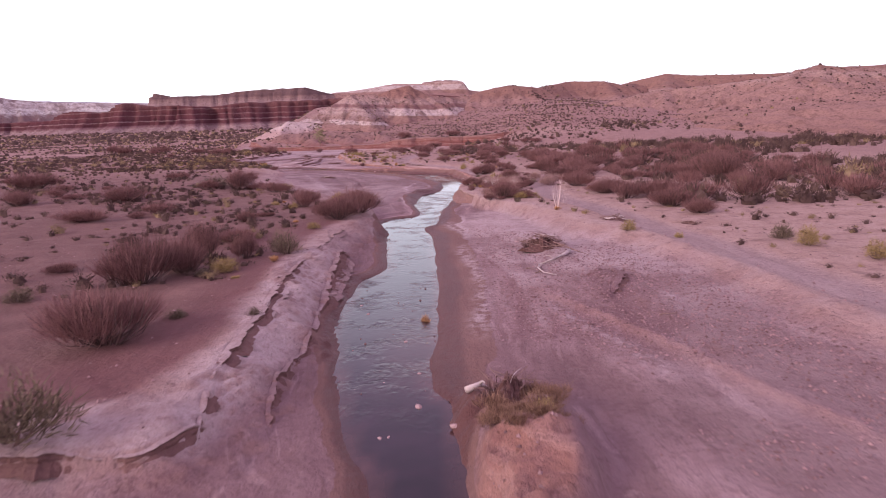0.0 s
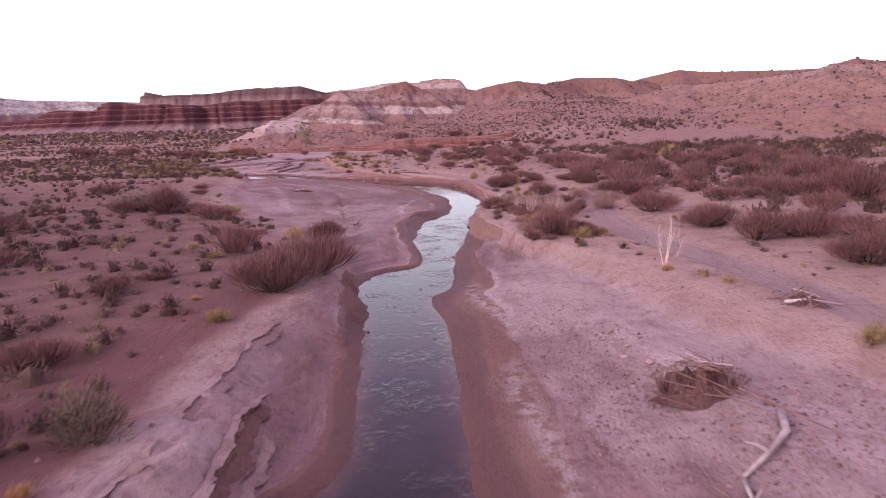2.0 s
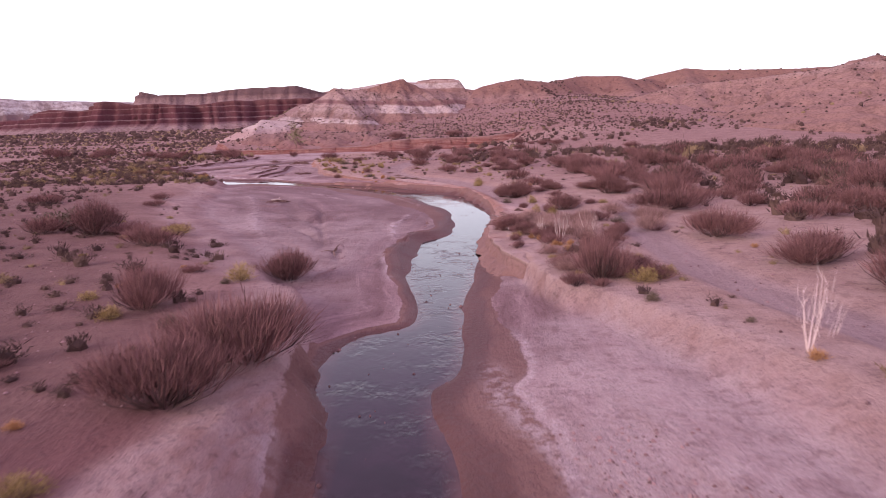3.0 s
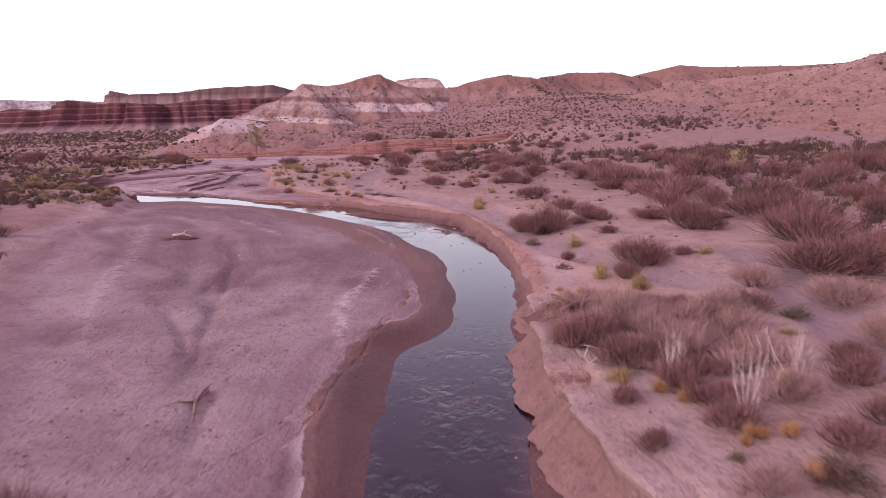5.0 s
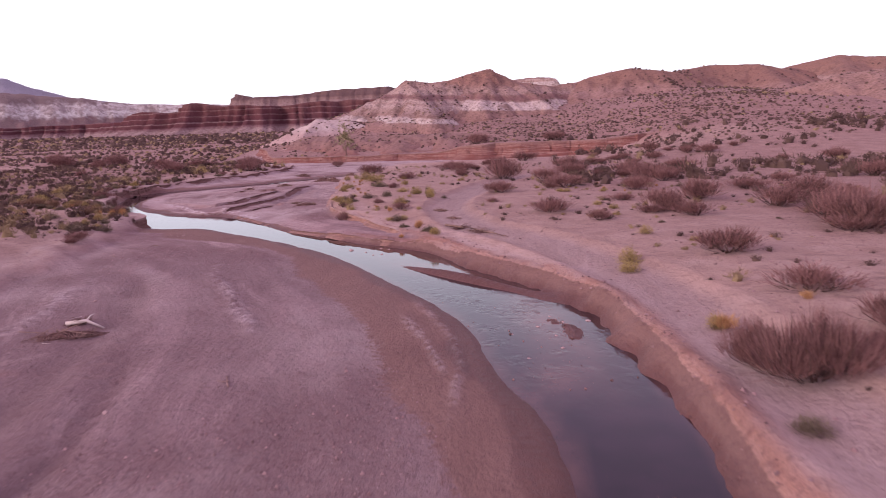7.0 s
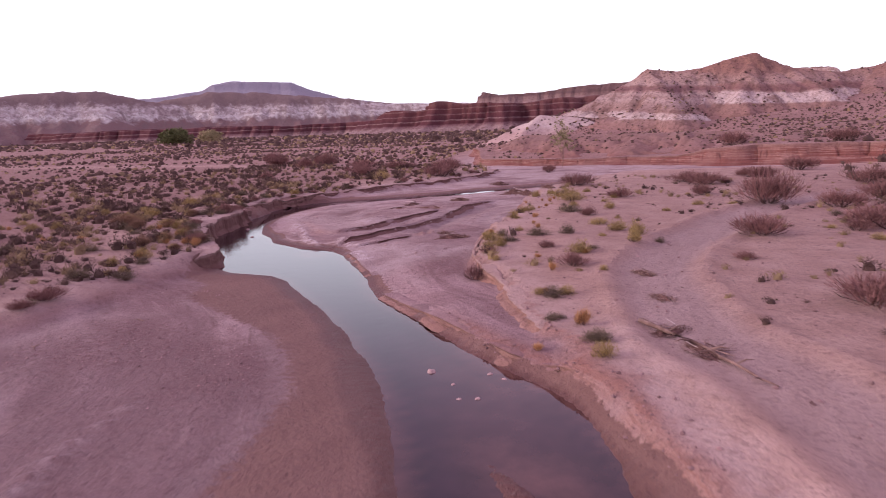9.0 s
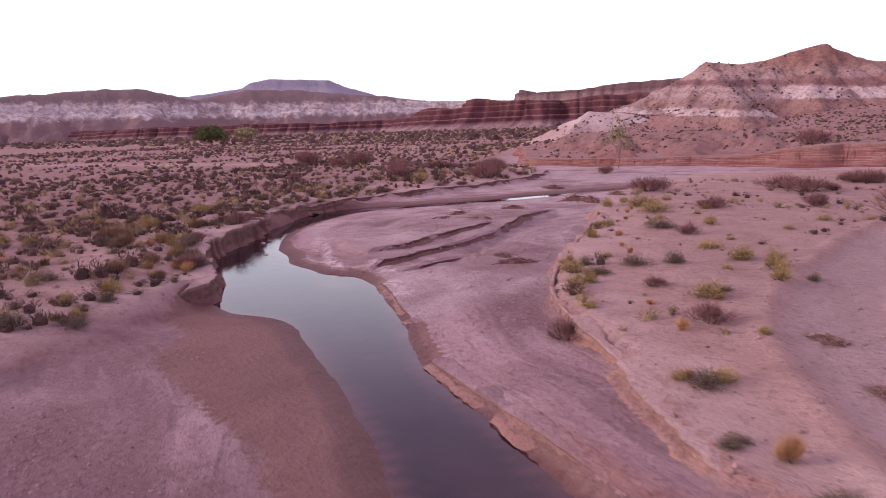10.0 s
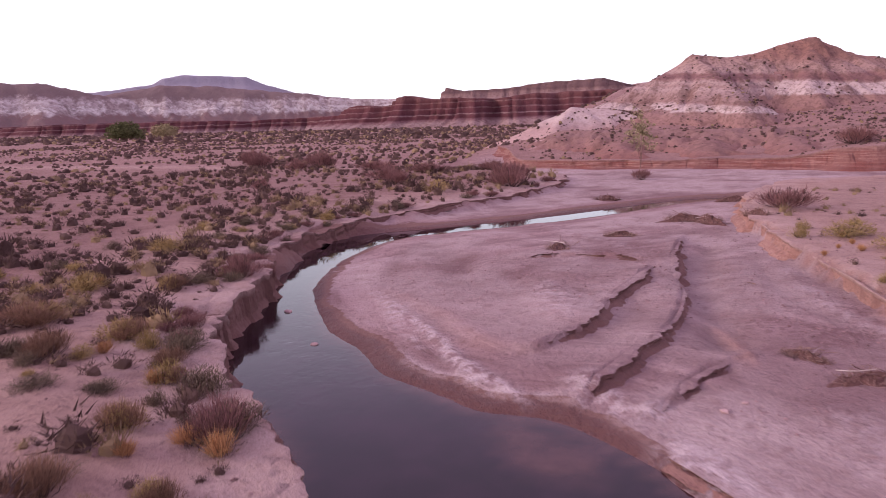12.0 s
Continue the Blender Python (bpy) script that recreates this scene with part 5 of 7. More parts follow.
# ---- plants ----
def twig_mesh(rng, count, height, radius, thick, upright, bend=0.25, roots=1, tips=0, low=0.0):
    """Many thin tapering shoots that fan out from one root or several, each with side shoots; all three-sided."""
    co, faces = [], []
    centres = [(0.0, 0.0, 1.0)] + [(0.62 * radius * math.cos(a), 0.62 * radius * math.sin(a), rng.uniform(0.6, 0.95))
                                   for a in (6.283 * (k + rng.uniform(0, 0.6)) / max(1, roots - 1) for k in range(roots - 1))]

    def spike(points, w):
        base = len(co)
        for i, p in enumerate(points[:-1]):
            r = w * (1 - 0.5 * i / len(points))
            co.extend((p[0] + r * math.cos(a), p[1] + r * math.sin(a), p[2]) for a in (0.0, 2.094, 4.189))
        co.append(points[-1])
        tip = len(co) - 1
        for i in range(len(points) - 2):
            for a in range(3):
                b, c = base + i * 3 + a, base + i * 3 + (a + 1) % 3
                faces.append((b, c, c + 3, b + 3))
        last = base + (len(points) - 2) * 3
        faces.extend((last + a, last + (a + 1) % 3, tip) for a in range(3))

    for _ in range(count):
        cx, cy, tall = rng.choice(centres)
        own = radius * (1.0 if roots == 1 else 0.62)
        a, out_ = rng.uniform(0, 6.283), rng.uniform(0, 1) ** 0.6
        root = (cx + 0.22 * own * out_ * math.cos(a + rng.uniform(-0.7, 0.7)), cy + 0.22 * own * out_ * math.sin(a + rng.uniform(-0.7, 0.7)), low)
        r = own * out_ * rng.uniform(0.7, 1.1)
        h = height * tall * (1 - upright * out_ ** 2) * rng.uniform(0.5, 1.08)
        tip = (cx + r * math.cos(a), cy + r * math.sin(a), h)
        o = bend * own * 0.3
        mid = tuple(root[i] + (tip[i] - root[i]) * f for i, f in enumerate((0.58, 0.58, 0.5)))
        mid = (mid[0] + o * math.cos(a), mid[1] + o * math.sin(a), mid[2])
        spike([root, mid, tip], thick)
        for _ in range(tips):
            t = rng.uniform(0.1, 1.0)
            p = tuple(mid[i] + (tip[i] - mid[i]) * t for i in range(3))
            b, l = rng.uniform(0, 6.283), height * rng.uniform(0.09, 0.2)
            spike([p, (p[0] + 0.55 * l * math.cos(b), p[1] + 0.55 * l * math.sin(b), p[2] + 0.85 * l)], thick * 0.75)
    return co, faces


def part(name, co, faces, material, parent, label="", flat=True):
    me = bpy.data.meshes.new(name)
    me.from_pydata(co, [], faces)
    me.materials.append(material)
    if not flat:
        me.polygons.foreach_set("use_smooth", [True] * len(me.polygons))
    ob = new(name, me)
    ob.parent = parent
    return tagged(ob, label)


def foliage(seed, count, width, length, fan=True, lobes=6, spread=0.27, low=0.12):
    """A crown of unit size, as many fine blades: sprays that fan out from the root, or rounded lobes."""
    gen = np.random.default_rng(seed)
    turn = gen.uniform(0, 6.283, lobes) + np.arange(lobes) * 2.4
    far = spread * np.sqrt(gen.uniform(0, 1, lobes))
    far[0] = 0.0
    cx, cy = far * np.cos(turn), far * np.sin(turn)
    size, top = gen.uniform(0.20, 0.33, lobes), gen.uniform(0.62, 1.0, lobes) * (1 - 0.9 * far)
    k = gen.integers(0, lobes, count)
    a, e = gen.uniform(0, 6.283, count), np.arcsin(gen.uniform(0, 1, count))
    rr = gen.uniform(0, 1, count) ** 0.45
    loose = gen.normal(0, 1, (count, 3))
    if fan:
        o = np.cos(e)
        tip = np.stack([cx[k] + 0.85 * size[k] * o * np.cos(a), cy[k] + 0.85 * size[k] * o * np.sin(a), top[k] * (1 - 0.38 * o * o) * gen.uniform(0.72, 1.0, count)], 1)
        root = np.stack([0.78 * cx[k], 0.78 * cy[k], np.zeros(count)], 1)
        d = tip - root
        p = root + d * (low + (0.9 - low) * rr)[:, None] + 0.02 * loose
        d = (d / np.linalg.norm(d, axis=1)[:, None] + 0.24 * loose) * np.array([(0.6, 0.6, 1.0)])
    else:
        d = np.stack([np.cos(a) * np.cos(e), np.sin(a) * np.cos(e), np.sin(e)], 1)
        p = np.stack([cx[k], cy[k], low * top[k]], 1) + d * np.stack([size[k], size[k], (0.9 - low) * top[k]], 1) * rr[:, None]
        d = 0.7 * d + np.array([(0, 0, 0.55)]) + 0.45 * loose
    d = d / np.linalg.norm(d, axis=1)[:, None]
    side = np.cross(d, gen.normal(0, 1, (count, 3)))
    side = side / (np.linalg.norm(side, axis=1)[:, None] + 1e-6) * (0.5 * width)
    end = p + d * (length * gen.uniform(0.6, 1.3, count))[:, None]
    co = np.stack([p - side, p + side, end], 1).reshape(-1, 3)
    co[:, 2] = np.maximum(co[:, 2], 0.0)
    return co, np.arange(3 * count).reshape(-1, 3)


def plant(name, label, category, group, seed, stems, crown_of, stem_mat, leaf_mat, base="woody_base", crown="crown", fine=False):
    """A plant of unit size: a woody base and a body of fine shoots."""
    rng = random.Random(seed)
    root = new(name)
    tagged(root, label, category, group)
    wood = part(base, *twig_mesh(rng, **stems), stem_mat, root)
    if fine:
        tagged(wood, kind="stuff")
    body = raw_mesh(crown, *foliage(seed, **crown_of), None, leaf_mat, True)
    body.parent = root
    tagged(body, "")
    return root


def shrub_red(seed):
    return plant("shrub", "leafless red-brown twiggy shrub on the sandy terrace", "shrub", "red-brown shrubs", seed,
                 dict(count=40, height=0.7, radius=0.5, thick=0.009, upright=0.35),
                 dict(count=4200, width=0.0054, length=0.21, lobes=10, spread=0.30), TWIG_DARK, TWIG_RED)


def shrub_small(seed):
    return plant("shrub", "low reddish twiggy shrub among others", "shrub", "red-brown shrubs", seed,
                 dict(count=16, height=0.65, radius=0.5, thick=0.012, upright=0.35),
                 dict(count=1250, width=0.0105, length=0.21, lobes=9, spread=0.32), TWIG_DARK, TWIG_RED)


def bush_yellow(seed):
    return plant("bush", "small yellow-green rounded desert bush on sand", "bush", "yellow-green bushes", seed,
                 dict(count=16, height=0.6, radius=0.4, thick=0.012, upright=0.5),
                 dict(count=950, width=0.015, length=0.15, fan=False, lobes=8), TWIG_DARK, LEAF_YELLOW)


def bush_sage(seed):
    return plant("bush", "dark grey-green desert bush on sandy ground", "bush", "grey-green bushes", seed,
                 dict(count=16, height=0.6, radius=0.4, thick=0.012, upright=0.5),
                 dict(count=1000, width=0.014, length=0.15, fan=False, lobes=8), TWIG_DARK, LEAF_SAGE)


def bush_tan(seed):
    return plant("bush", "rounded tan bush with a dark base on sand", "bush", "tan bushes", seed,
                 dict(count=24, height=0.6, radius=0.42, thick=0.012, upright=0.5),
                 dict(count=2400, width=0.008, length=0.18, lobes=9, spread=0.30), TWIG_DARK, GRASS_TAN)


def grass_gold(seed):
    return plant("grass_tuft", "dry golden tuft of grass", "grass", "golden grass tufts", seed,
                 dict(count=12, height=0.5, radius=0.3, thick=0.01, upright=0.3),
                 dict(count=600, width=0.014, length=0.30, lobes=4, spread=0.2, low=0.05), TWIG_DARK, GRASS_GOLD, "root", "tuft")


def bare_shrub(seed):
    root = plant("bare_shrub", "bleached leafless shrub with thin upright twigs", "shrub", "bare shrubs", seed,
                 dict(count=6, height=1.0, radius=0.42, thick=0.0095, upright=0.2, bend=0.15, tips=2),
                 dict(count=90, width=0.008, length=0.22, lobes=5, spread=0.3, low=0.45), TWIG_PALE, TWIG_PALE)
    return root


def dry_brush(seed):
    return plant("dry_brush", "dry tan brush growing on an eroded mound", "brush", "dry brush on the mound", seed,
                 dict(count=14, height=0.6, radius=0.5, thick=0.010, upright=0.35),
                 dict(count=900, width=0.011, length=0.26, lobes=6, spread=0.3), TWIG_DARK, GRASS_TAN, fine=True)


def bank_brush(seed):
    return plant("bank_brush", "tangled pinkish brush overhanging the orange creek bank", "brush", "bank brush", seed,
                 dict(count=26, height=0.55, radius=0.5, thick=0.009, upright=0.35),
                 dict(count=1900, width=0.0060, length=0.26, lobes=8, spread=0.32), TWIG_RED, TWIG_MAT, fine=True)


# kind: list of (x, y, breadth, height)
SHRUBS_A = [(-7.5, 15.1, 2.6, 1.6), (-9.2, 21.0, 2.6, 1.7), (-8.4, 22.5, 2.1, 1.3), (-12.8, 23.2, 1.1, 0.4), (-6.9, 24.3, 1.0, 1.0), (-8.6, 24.9, 1.5, 1.6), (-8.4, 28.5, 1.6, 0.7), (11.9, 32.2, 1.7, 0.8), (-5.0, 33.7, 2.4, 1.2), (-9.5, 33.9, 1.2, 0.6), (11.4, 34.7, 2.3, 1.0), (-4.3, 35.7, 2.9, 1.5), (-18.3, 36.0, 2.9, 0.8), (-7.8, 39.9, 1.7, 1.3), (12.3, 40.3, 3.3, 1.3), (3.7, 42.0, 1.5, 1.2), (10.1, 43.2, 2.7, 1.0), (3.9, 44.0, 1.0, 1.1), (-5.5, 45.5, 1.9, 1.2), (-27.7, 46.1, 2.6, 1.1), (-21.0, 46.8, 3.3, 1.2), (9.3, 48.0, 2.6, 1.1)]
SHRUBS_B = [(6.1, 49.4, 1.0, 0.5), (3.4, 49.6, 0.9, 0.5), (19.9, 49.8, 4.2, 2.1), (2.6, 50.0, 1.2, 0.6), (2.2, 51.0, 1.3, 0.7), (5.0, 51.9, 0.8, 0.6), (4.7, 53.0, 1.1, 0.6), (-15.2, 53.1, 2.7, 1.6), (2.4, 53.0, 0.8, 0.4), (18.0, 53.9, 2.6, 1.1), (10.0, 56.1, 3.8, 1.1), (4.7, 56.9, 0.9, 0.5), (5.8, 59.2, 2.2, 0.9), (-34.7, 60.4, 4.5, 1.7), (3.9, 60.6, 0.6, 0.4), (11.5, 60.7, 3.6, 1.4), (9.4, 64.4, 2.1, 1.2), (17.5, 65.4, 2.4, 1.2), (13.4, 66.2, 3.9, 1.3), (4.1, 66.1, 2.3, 1.35), (3.4, 66.9, 1.2, 0.9), (9.0, 67.1, 2.0, 0.6), (6.6, 67.8, 1.4, 0.6)]
SHRUBS_C = [(6.0, 71.1, 2.2, 0.7), (11.7, 73.5, 4.0, 1.4), (13.4, 75.7, 3.3, 1.2), (5.5, 76.2, 2.3, 0.9), (12.4, 83.3, 4.1, 0.9), (2.4, 83.7, 1.2, 0.6), (5.8, 85.7, 2.0, 0.6), (0.5, 86.8, 2.3, 0.8), (-9.7, 88.4, 1.1, 0.5), (-7.0, 89.4, 1.1, 0.5), (-10.2, 90.7, 0.6, 0.3), (-2.4, 91.6, 0.8, 0.3), (-8.7, 92.0, 0.7, 0.3), (11.5, 95.3, 2.8, 0.8), (-2.2, 95.9, 2.2, 0.9), (-28.6, 98.0, 1.2, 0.8), (1.7, 99.1, 3.6, 1.0), (-9.3, 100.0, 0.9, 0.5), (7.7, 103.6, 3.2, 1.2), (-2.3, 106.1, 3.5, 1.8), (7.0, 106.8, 3.5, 1.4), (-9.6, 108.1, 1.9, 0.6)]
SHRUBS_D = [(-14.4, 116.0, 3.4, 1.0), (-6.3, 117.0, 3.0, 0.9), (-7.6, 119.1, 3.0, 0.9), (-45.8, 121.9, 1.5, 0.9), (-37.5, 125.3, 2.1, 1.1), (-29.6, 126.1, 3.3, 1.5), (-30.9, 130.0, 3.5, 1.5), (-40.7, 130.1, 3.3, 1.4), (-23.0, 136.7, 1.7, 1.0), (-40.8, 137.7, 3.9, 1.0), (-35.9, 140.9, 2.9, 1.1), (-48.0, 141.9, 4.0, 1.1), (-56.8, 142.1, 2.8, 1.4), (-56.2, 146.0, 3.0, 2.0), (-65.1, 147.0, 3.9, 2.2), (-58.8, 148.4, 2.6, 1.8), (-68.4, 150.0, 3.4, 2.1), (3.0, 151.5, 4.0, 1.6), (-7.5, 152.0, 4.0, 1.8)]
SHRUBS_E = [(2.9, 52.0, 1.4, 0.7), (3.4, 53.2, 1.5, 0.8), (3.9, 52.4, 1.5, 0.8), (4.3, 51.6, 1.4, 0.8), (3.5, 51.4, 1.4, 0.75), (2.8, 53.9, 1.2, 0.6), (3.3, 54.4, 1.2, 0.6), (4.1, 53.8, 1.3, 0.65), (4.7, 52.2, 1.3, 0.8), (2.5, 50.9, 1.1, 0.5), (3.6, 50.2, 1.3, 0.7), (4.2, 49.4, 1.2, 0.6), (5.2, 51.2, 1.3, 0.75), (2.9, 49.6, 1.0, 0.5), (2.2, 52.5, 1.1, 0.5), (2.15, 53.4, 1.0, 0.45), (2.3, 51.8, 1.3, 0.55), (2.7, 52.9, 1.4, 0.65), (2.5, 54.2, 1.0, 0.5), (3.3, 52.3, 1.5, 0.9), (3.9, 50.9, 1.5, 0.8), (3.0, 50.6, 1.2, 0.5), (4.9, 49.9, 1.4, 0.7), (4.4, 48.2, 1.2, 0.6), (5.4, 52.6, 1.3, 0.8), (1.6, 11.2, 1.0, 0.55), (1.1, 11.9, 0.9, 0.45), (0.85, 11.2, 0.9, 0.5), (4.5, 43.0, 1.2, 0.8), (3.0, 43.3, 1.2, 0.6), (2.9, 45.8, 1.0, 0.4), (7.8, 50.5, 1.6, 0.9), (8.6, 53.5, 1.9, 1.0), (7.2, 55.0, 1.5, 0.7)]
YELLOW_A = [(1.5, 10.5, 0.5, 0.28), (13.3, 21.2, 0.8, 0.8), (-6.9, 22.0, 1.1, 0.6), (12.6, 23.9, 1.1, 0.8), (9.1, 26.8, 0.4, 0.3), (7.5, 28.2, 0.7, 0.6), (-5.7, 31.1, 0.7, 0.4), (4.7, 41.4, 0.9, 0.5), (-6.3, 43.0, 1.0, 0.6), (-11.8, 53.2, 1.5, 0.6), (4.7, 55.6, 0.7, 0.6), (4.1, 57.3, 0.6, 0.6), (4.7, 63.1, 0.6, 0.6), (3.3, 68.9, 0.5, 0.4), (2.4, 74.7, 0.8, 0.4), (2.5, 75.7, 0.9, 0.6), (3.6, 79.8, 0.6, 0.4), (-4.2, 81.9, 0.6, 0.4), (-20.4, 84.7, 0.4, 0.3), (-21.2, 85.0, 0.5, 0.4), (-6.3, 86.4, 0.6, 0.3), (-21.3, 86.3, 0.8, 0.5)]
YELLOW_B = [(-21.9, 88.2, 0.5, 0.3), (-5.9, 88.8, 0.4, 0.2), (-23.6, 89.4, 0.7, 0.4), (-26.5, 91.2, 0.6, 0.3), (-7.3, 91.4, 1.0, 0.5), (-10.2, 91.9, 0.6, 0.5), (-25.9, 92.2, 0.7, 0.5), (-26.9, 92.4, 0.9, 0.5), (-11.0, 92.9, 0.9, 0.5), (-29.1, 92.6, 1.2, 0.5), (-6.0, 93.2, 0.7, 0.6), (-6.2, 94.7, 0.8, 0.7), (-30.8, 95.0, 1.1, 0.6), (-29.0, 95.9, 0.7, 0.5), (-7.2, 96.0, 1.0, 0.5), (-8.2, 97.3, 0.9, 0.4), (-33.0, 100.1, 1.4, 0.6), (-11.8, 106.0, 1.7, 0.6), (-13.0, 108.2, 2.2, 0.6), (-33.2, 109.9, 1.0, 0.5), (-32.6, 120.9, 1.7, 0.9)]
SAGE_A = [(-6.5, 9.9, 1.7, 1.5), (-4.6, 16.5, 0.4, 0.3), (-6.6, 16.8, 0.6, 0.4), (-11.8, 19.0, 1.1, 0.6), (-5.6, 24.8, 1.5, 1.2), (12.4, 25.4, 1.1, 0.8), (5.6, 37.1, 0.3, 0.2), (4.3, 39.3, 0.5, 0.4), (3.2, 45.1, 0.4, 0.2), (3.9, 45.8, 1.0, 0.4), (2.9, 46.4, 0.3, 0.2), (6.8, 52.4, 0.8, 0.4), (-17.7, 55.3, 3.5, 1.2), (3.4, 64.0, 0.7, 0.4), (-4.6, 83.0, 0.7, 0.3), (-20.6, 83.3, 1.0, 0.5), (-5.8, 84.3, 0.4, 0.2)]
SAGE_B = [(-23.7, 86.1, 0.8, 0.4), (-23.0, 87.8, 0.7, 0.4), (-23.5, 88.8, 0.2, 0.2), (-25.0, 90.2, 0.6, 0.25), (-27.7, 90.8, 0.7, 0.5), (-10.3, 92.9, 1.0, 0.3), (-11.0, 93.9, 0.6, 0.4), (-5.3, 94.1, 0.5, 0.3), (-9.6, 94.2, 0.8, 0.5), (-8.7, 94.7, 0.8, 0.5), (-29.0, 96.9, 0.9, 0.5), (-10.5, 101.3, 1.4, 0.6)]
GOLD = [(-0.54, 18.7, 0.4, 0.4), (-5.6, 23.1, 0.5, 0.3), (-6.9, 33.0, 0.4, 0.2), (5.7, 34.8, 0.5, 0.3), (3.8, 46.9, 0.4, 0.3), (3.3, 47.0, 0.3, 0.3), (2.9, 48.2, 0.3, 0.3), (2.7, 48.6, 0.3, 0.3), (4.3, 60.2, 0.3, 0.15), (-5.7, 82.4, 0.35, 0.25), (-5.3, 84.0, 0.3, 0.45), (-22.5, 89.4, 0.6, 0.4), (-24.7, 91.0, 0.45, 0.35)]
BARE = [(3.6, 47.7, 0.9, 1.4), (5.0, 49.0, 0.9, 1.0), (5.8, 35.2, 1.2, 1.8), (3.1, 49.2, 0.7, 0.9)]
NEAR_TAN = [(-23.6, 89.4, 0.77, 0.61), (-21.7, 88.2, 0.59, 0.42), (-22.8, 87.6, 0.87, 0.6), (-26.8, 92.5, 0.95, 0.66), (-25.0, 91.7, 0.63, 0.52), (-29.2, 92.3, 1.59, 0.8), (-28.9, 96.0, 0.82, 0.58), (-27.0, 91.0, 1.02, 0.75)]
NEAR_GOLD = [(-21.9, 89.4, 0.57, 0.5), (-22.6, 90.4, 0.34, 0.28), (3.4, 68.9, 0.77, 0.47), (-5.2, 84.0, 0.4, 0.55)]
NEAR_DARK = [(-25.0, 90.3, 0.68, 0.27), (-23.9, 90.3, 0.37, 0.4), (-23.1, 90.0, 0.26, 0.21), (-25.8, 89.8, 0.8, 0.33), (-4.6, 82.9, 0.82, 0.4), (-6.5, 86.1, 0.71, 0.52), (-5.9, 84.0, 0.4, 0.31)]
NEAR_RED = [(-28.7, 99.0, 1.25, 1.1)]
BRUSH = [(0.7, 10.4, 0.6, 0.32), (1.0, 10.0, 0.6, 0.3), (1.4, 10.2, 0.7, 0.32), (0.75, 10.9, 0.7, 0.4), (1.9, 11.2, 0.7, 0.35), (1.2, 10.5, 0.6, 0.3), (0.8, 11.5, 0.8, 0.42), (1.1, 11.0, 0.8, 0.45), (1.55, 11.3, 0.9, 0.4), (1.9, 11.8, 0.8, 0.35), (1.7, 10.8, 0.7, 0.3), (1.2, 12.2, 0.8, 0.4), (1.6, 12.3, 0.8, 0.35)]


def grow(make, variants, seed, *lists, tall=1.0):
    """Plants of one kind at their places; the first ones are the models for the rest."""
    rng = random.Random(seed)
    models = []
    for x, y, w, h in [p for l in lists for p in l]:
        m = pose(x, y, height_at(x, y) - 0.03, 0, 0, rng.uniform(0, 360)) @ Matrix.Diagonal((w * 1.1, w * rng.uniform(0.95, 1.2), h * tall, 1))
        if len(models) < variants:
            ob = make(seed * 10 + len(models))
            ob.matrix_basis = m
            models.append(ob)
        else:
            ob = rng.choice(models)
            made = copy_thing(ob, Matrix())
            made.matrix_basis = m


grow(shrub_red, 5, 1, SHRUBS_A, SHRUBS_B, tall=1.25)
grow(bank_brush, 3, 7, [p for p in SHRUBS_E if p[1] > 20])
grow(dry_brush, 3, 8, BRUSH)
grow(shrub_small, 4, 6, SHRUBS_C, SHRUBS_D, tall=1.2)
grow(bush_yellow, 4, 2, YELLOW_A, YELLOW_B, tall=1.2)
grow(bush_sage, 4, 3, SAGE_A, SAGE_B)
grow(grass_gold, 3, 4, GOLD)
grow(bare_shrub, 2, 5, BARE)
grow(bush_tan, 4, 9, NEAR_TAN)
grow(grass_gold, 2, 10, NEAR_GOLD)
grow(bush_sage, 3, 11, NEAR_DARK)
grow(shrub_red, 2, 15, NEAR_RED)


def wild(seed, count, box, breadth, tall, reach=(0.5, 999)):
    """Places for more plants on the open terraces of a stretch of the plan."""
    rng, got = random.Random(seed), []
    while len(got) < count:
        x, y = rng.uniform(box[0], box[1]), rng.uniform(box[2], box[3])
        p = np.array([x]), np.array([y])
        rim = max(lookup(SD_LEFT, *p)[0], lookup(SD_RIGHT, *p)[0])
        if reach[0] < rim < reach[1] and lookup(TR_A, *p)[0] > 1.4 and lookup(TR_B, *p)[0] > 1.7:
            w = rng.uniform(*breadth)
            got.append((x, y, w, w * rng.uniform(*tall)))
    return got


grow(bush_sage, 4, 13, wild(21, 26, (-36, -20.5, 83, 112), (0.3, 0.9), (0.45, 0.8)), wild(22, 12, (-20, -6, 10, 60), (0.3, 0.8), (0.45, 0.8)), wild(23, 12, (-12, 14, 76, 112), (0.3, 0.8), (0.4, 0.7)))
grow(bush_yellow, 4, 12, wild(31, 30, (-36, -21, 84, 112), (0.3, 0.8), (0.5, 0.85)), wild(32, 16, (-20, -6, 16, 60), (0.3, 0.8), (0.4, 0.7)), wild(33, 16, (-12, 14, 50, 112), (0.25, 0.6), (0.5, 0.9)))
grow(shrub_small, 4, 16, wild(41, 95, (10, 34, 32, 90), (1.6, 3.4), (0.45, 0.7)), wild(44, 46, (-4, 34, 84, 136), (1.2, 3.0), (0.4, 0.65)), wild(42, 26, (-30, -8, 18, 70), (0.9, 2.2), (0.35, 0.65)), wild(43, 16, (-6, 12, 96, 128), (1.0, 2.4), (0.35, 0.6)))
grow(shrub_small, 3, 17, wild(61, 26, (-34, -17, 78, 135), (0.5, 1.1), (0.5, 0.8), (0.15, 0.7)))
grow(bush_sage, 3, 18, wild(62, 20, (-34, -17, 78, 135), (0.4, 0.9), (0.5, 0.8), (0.15, 0.8)))
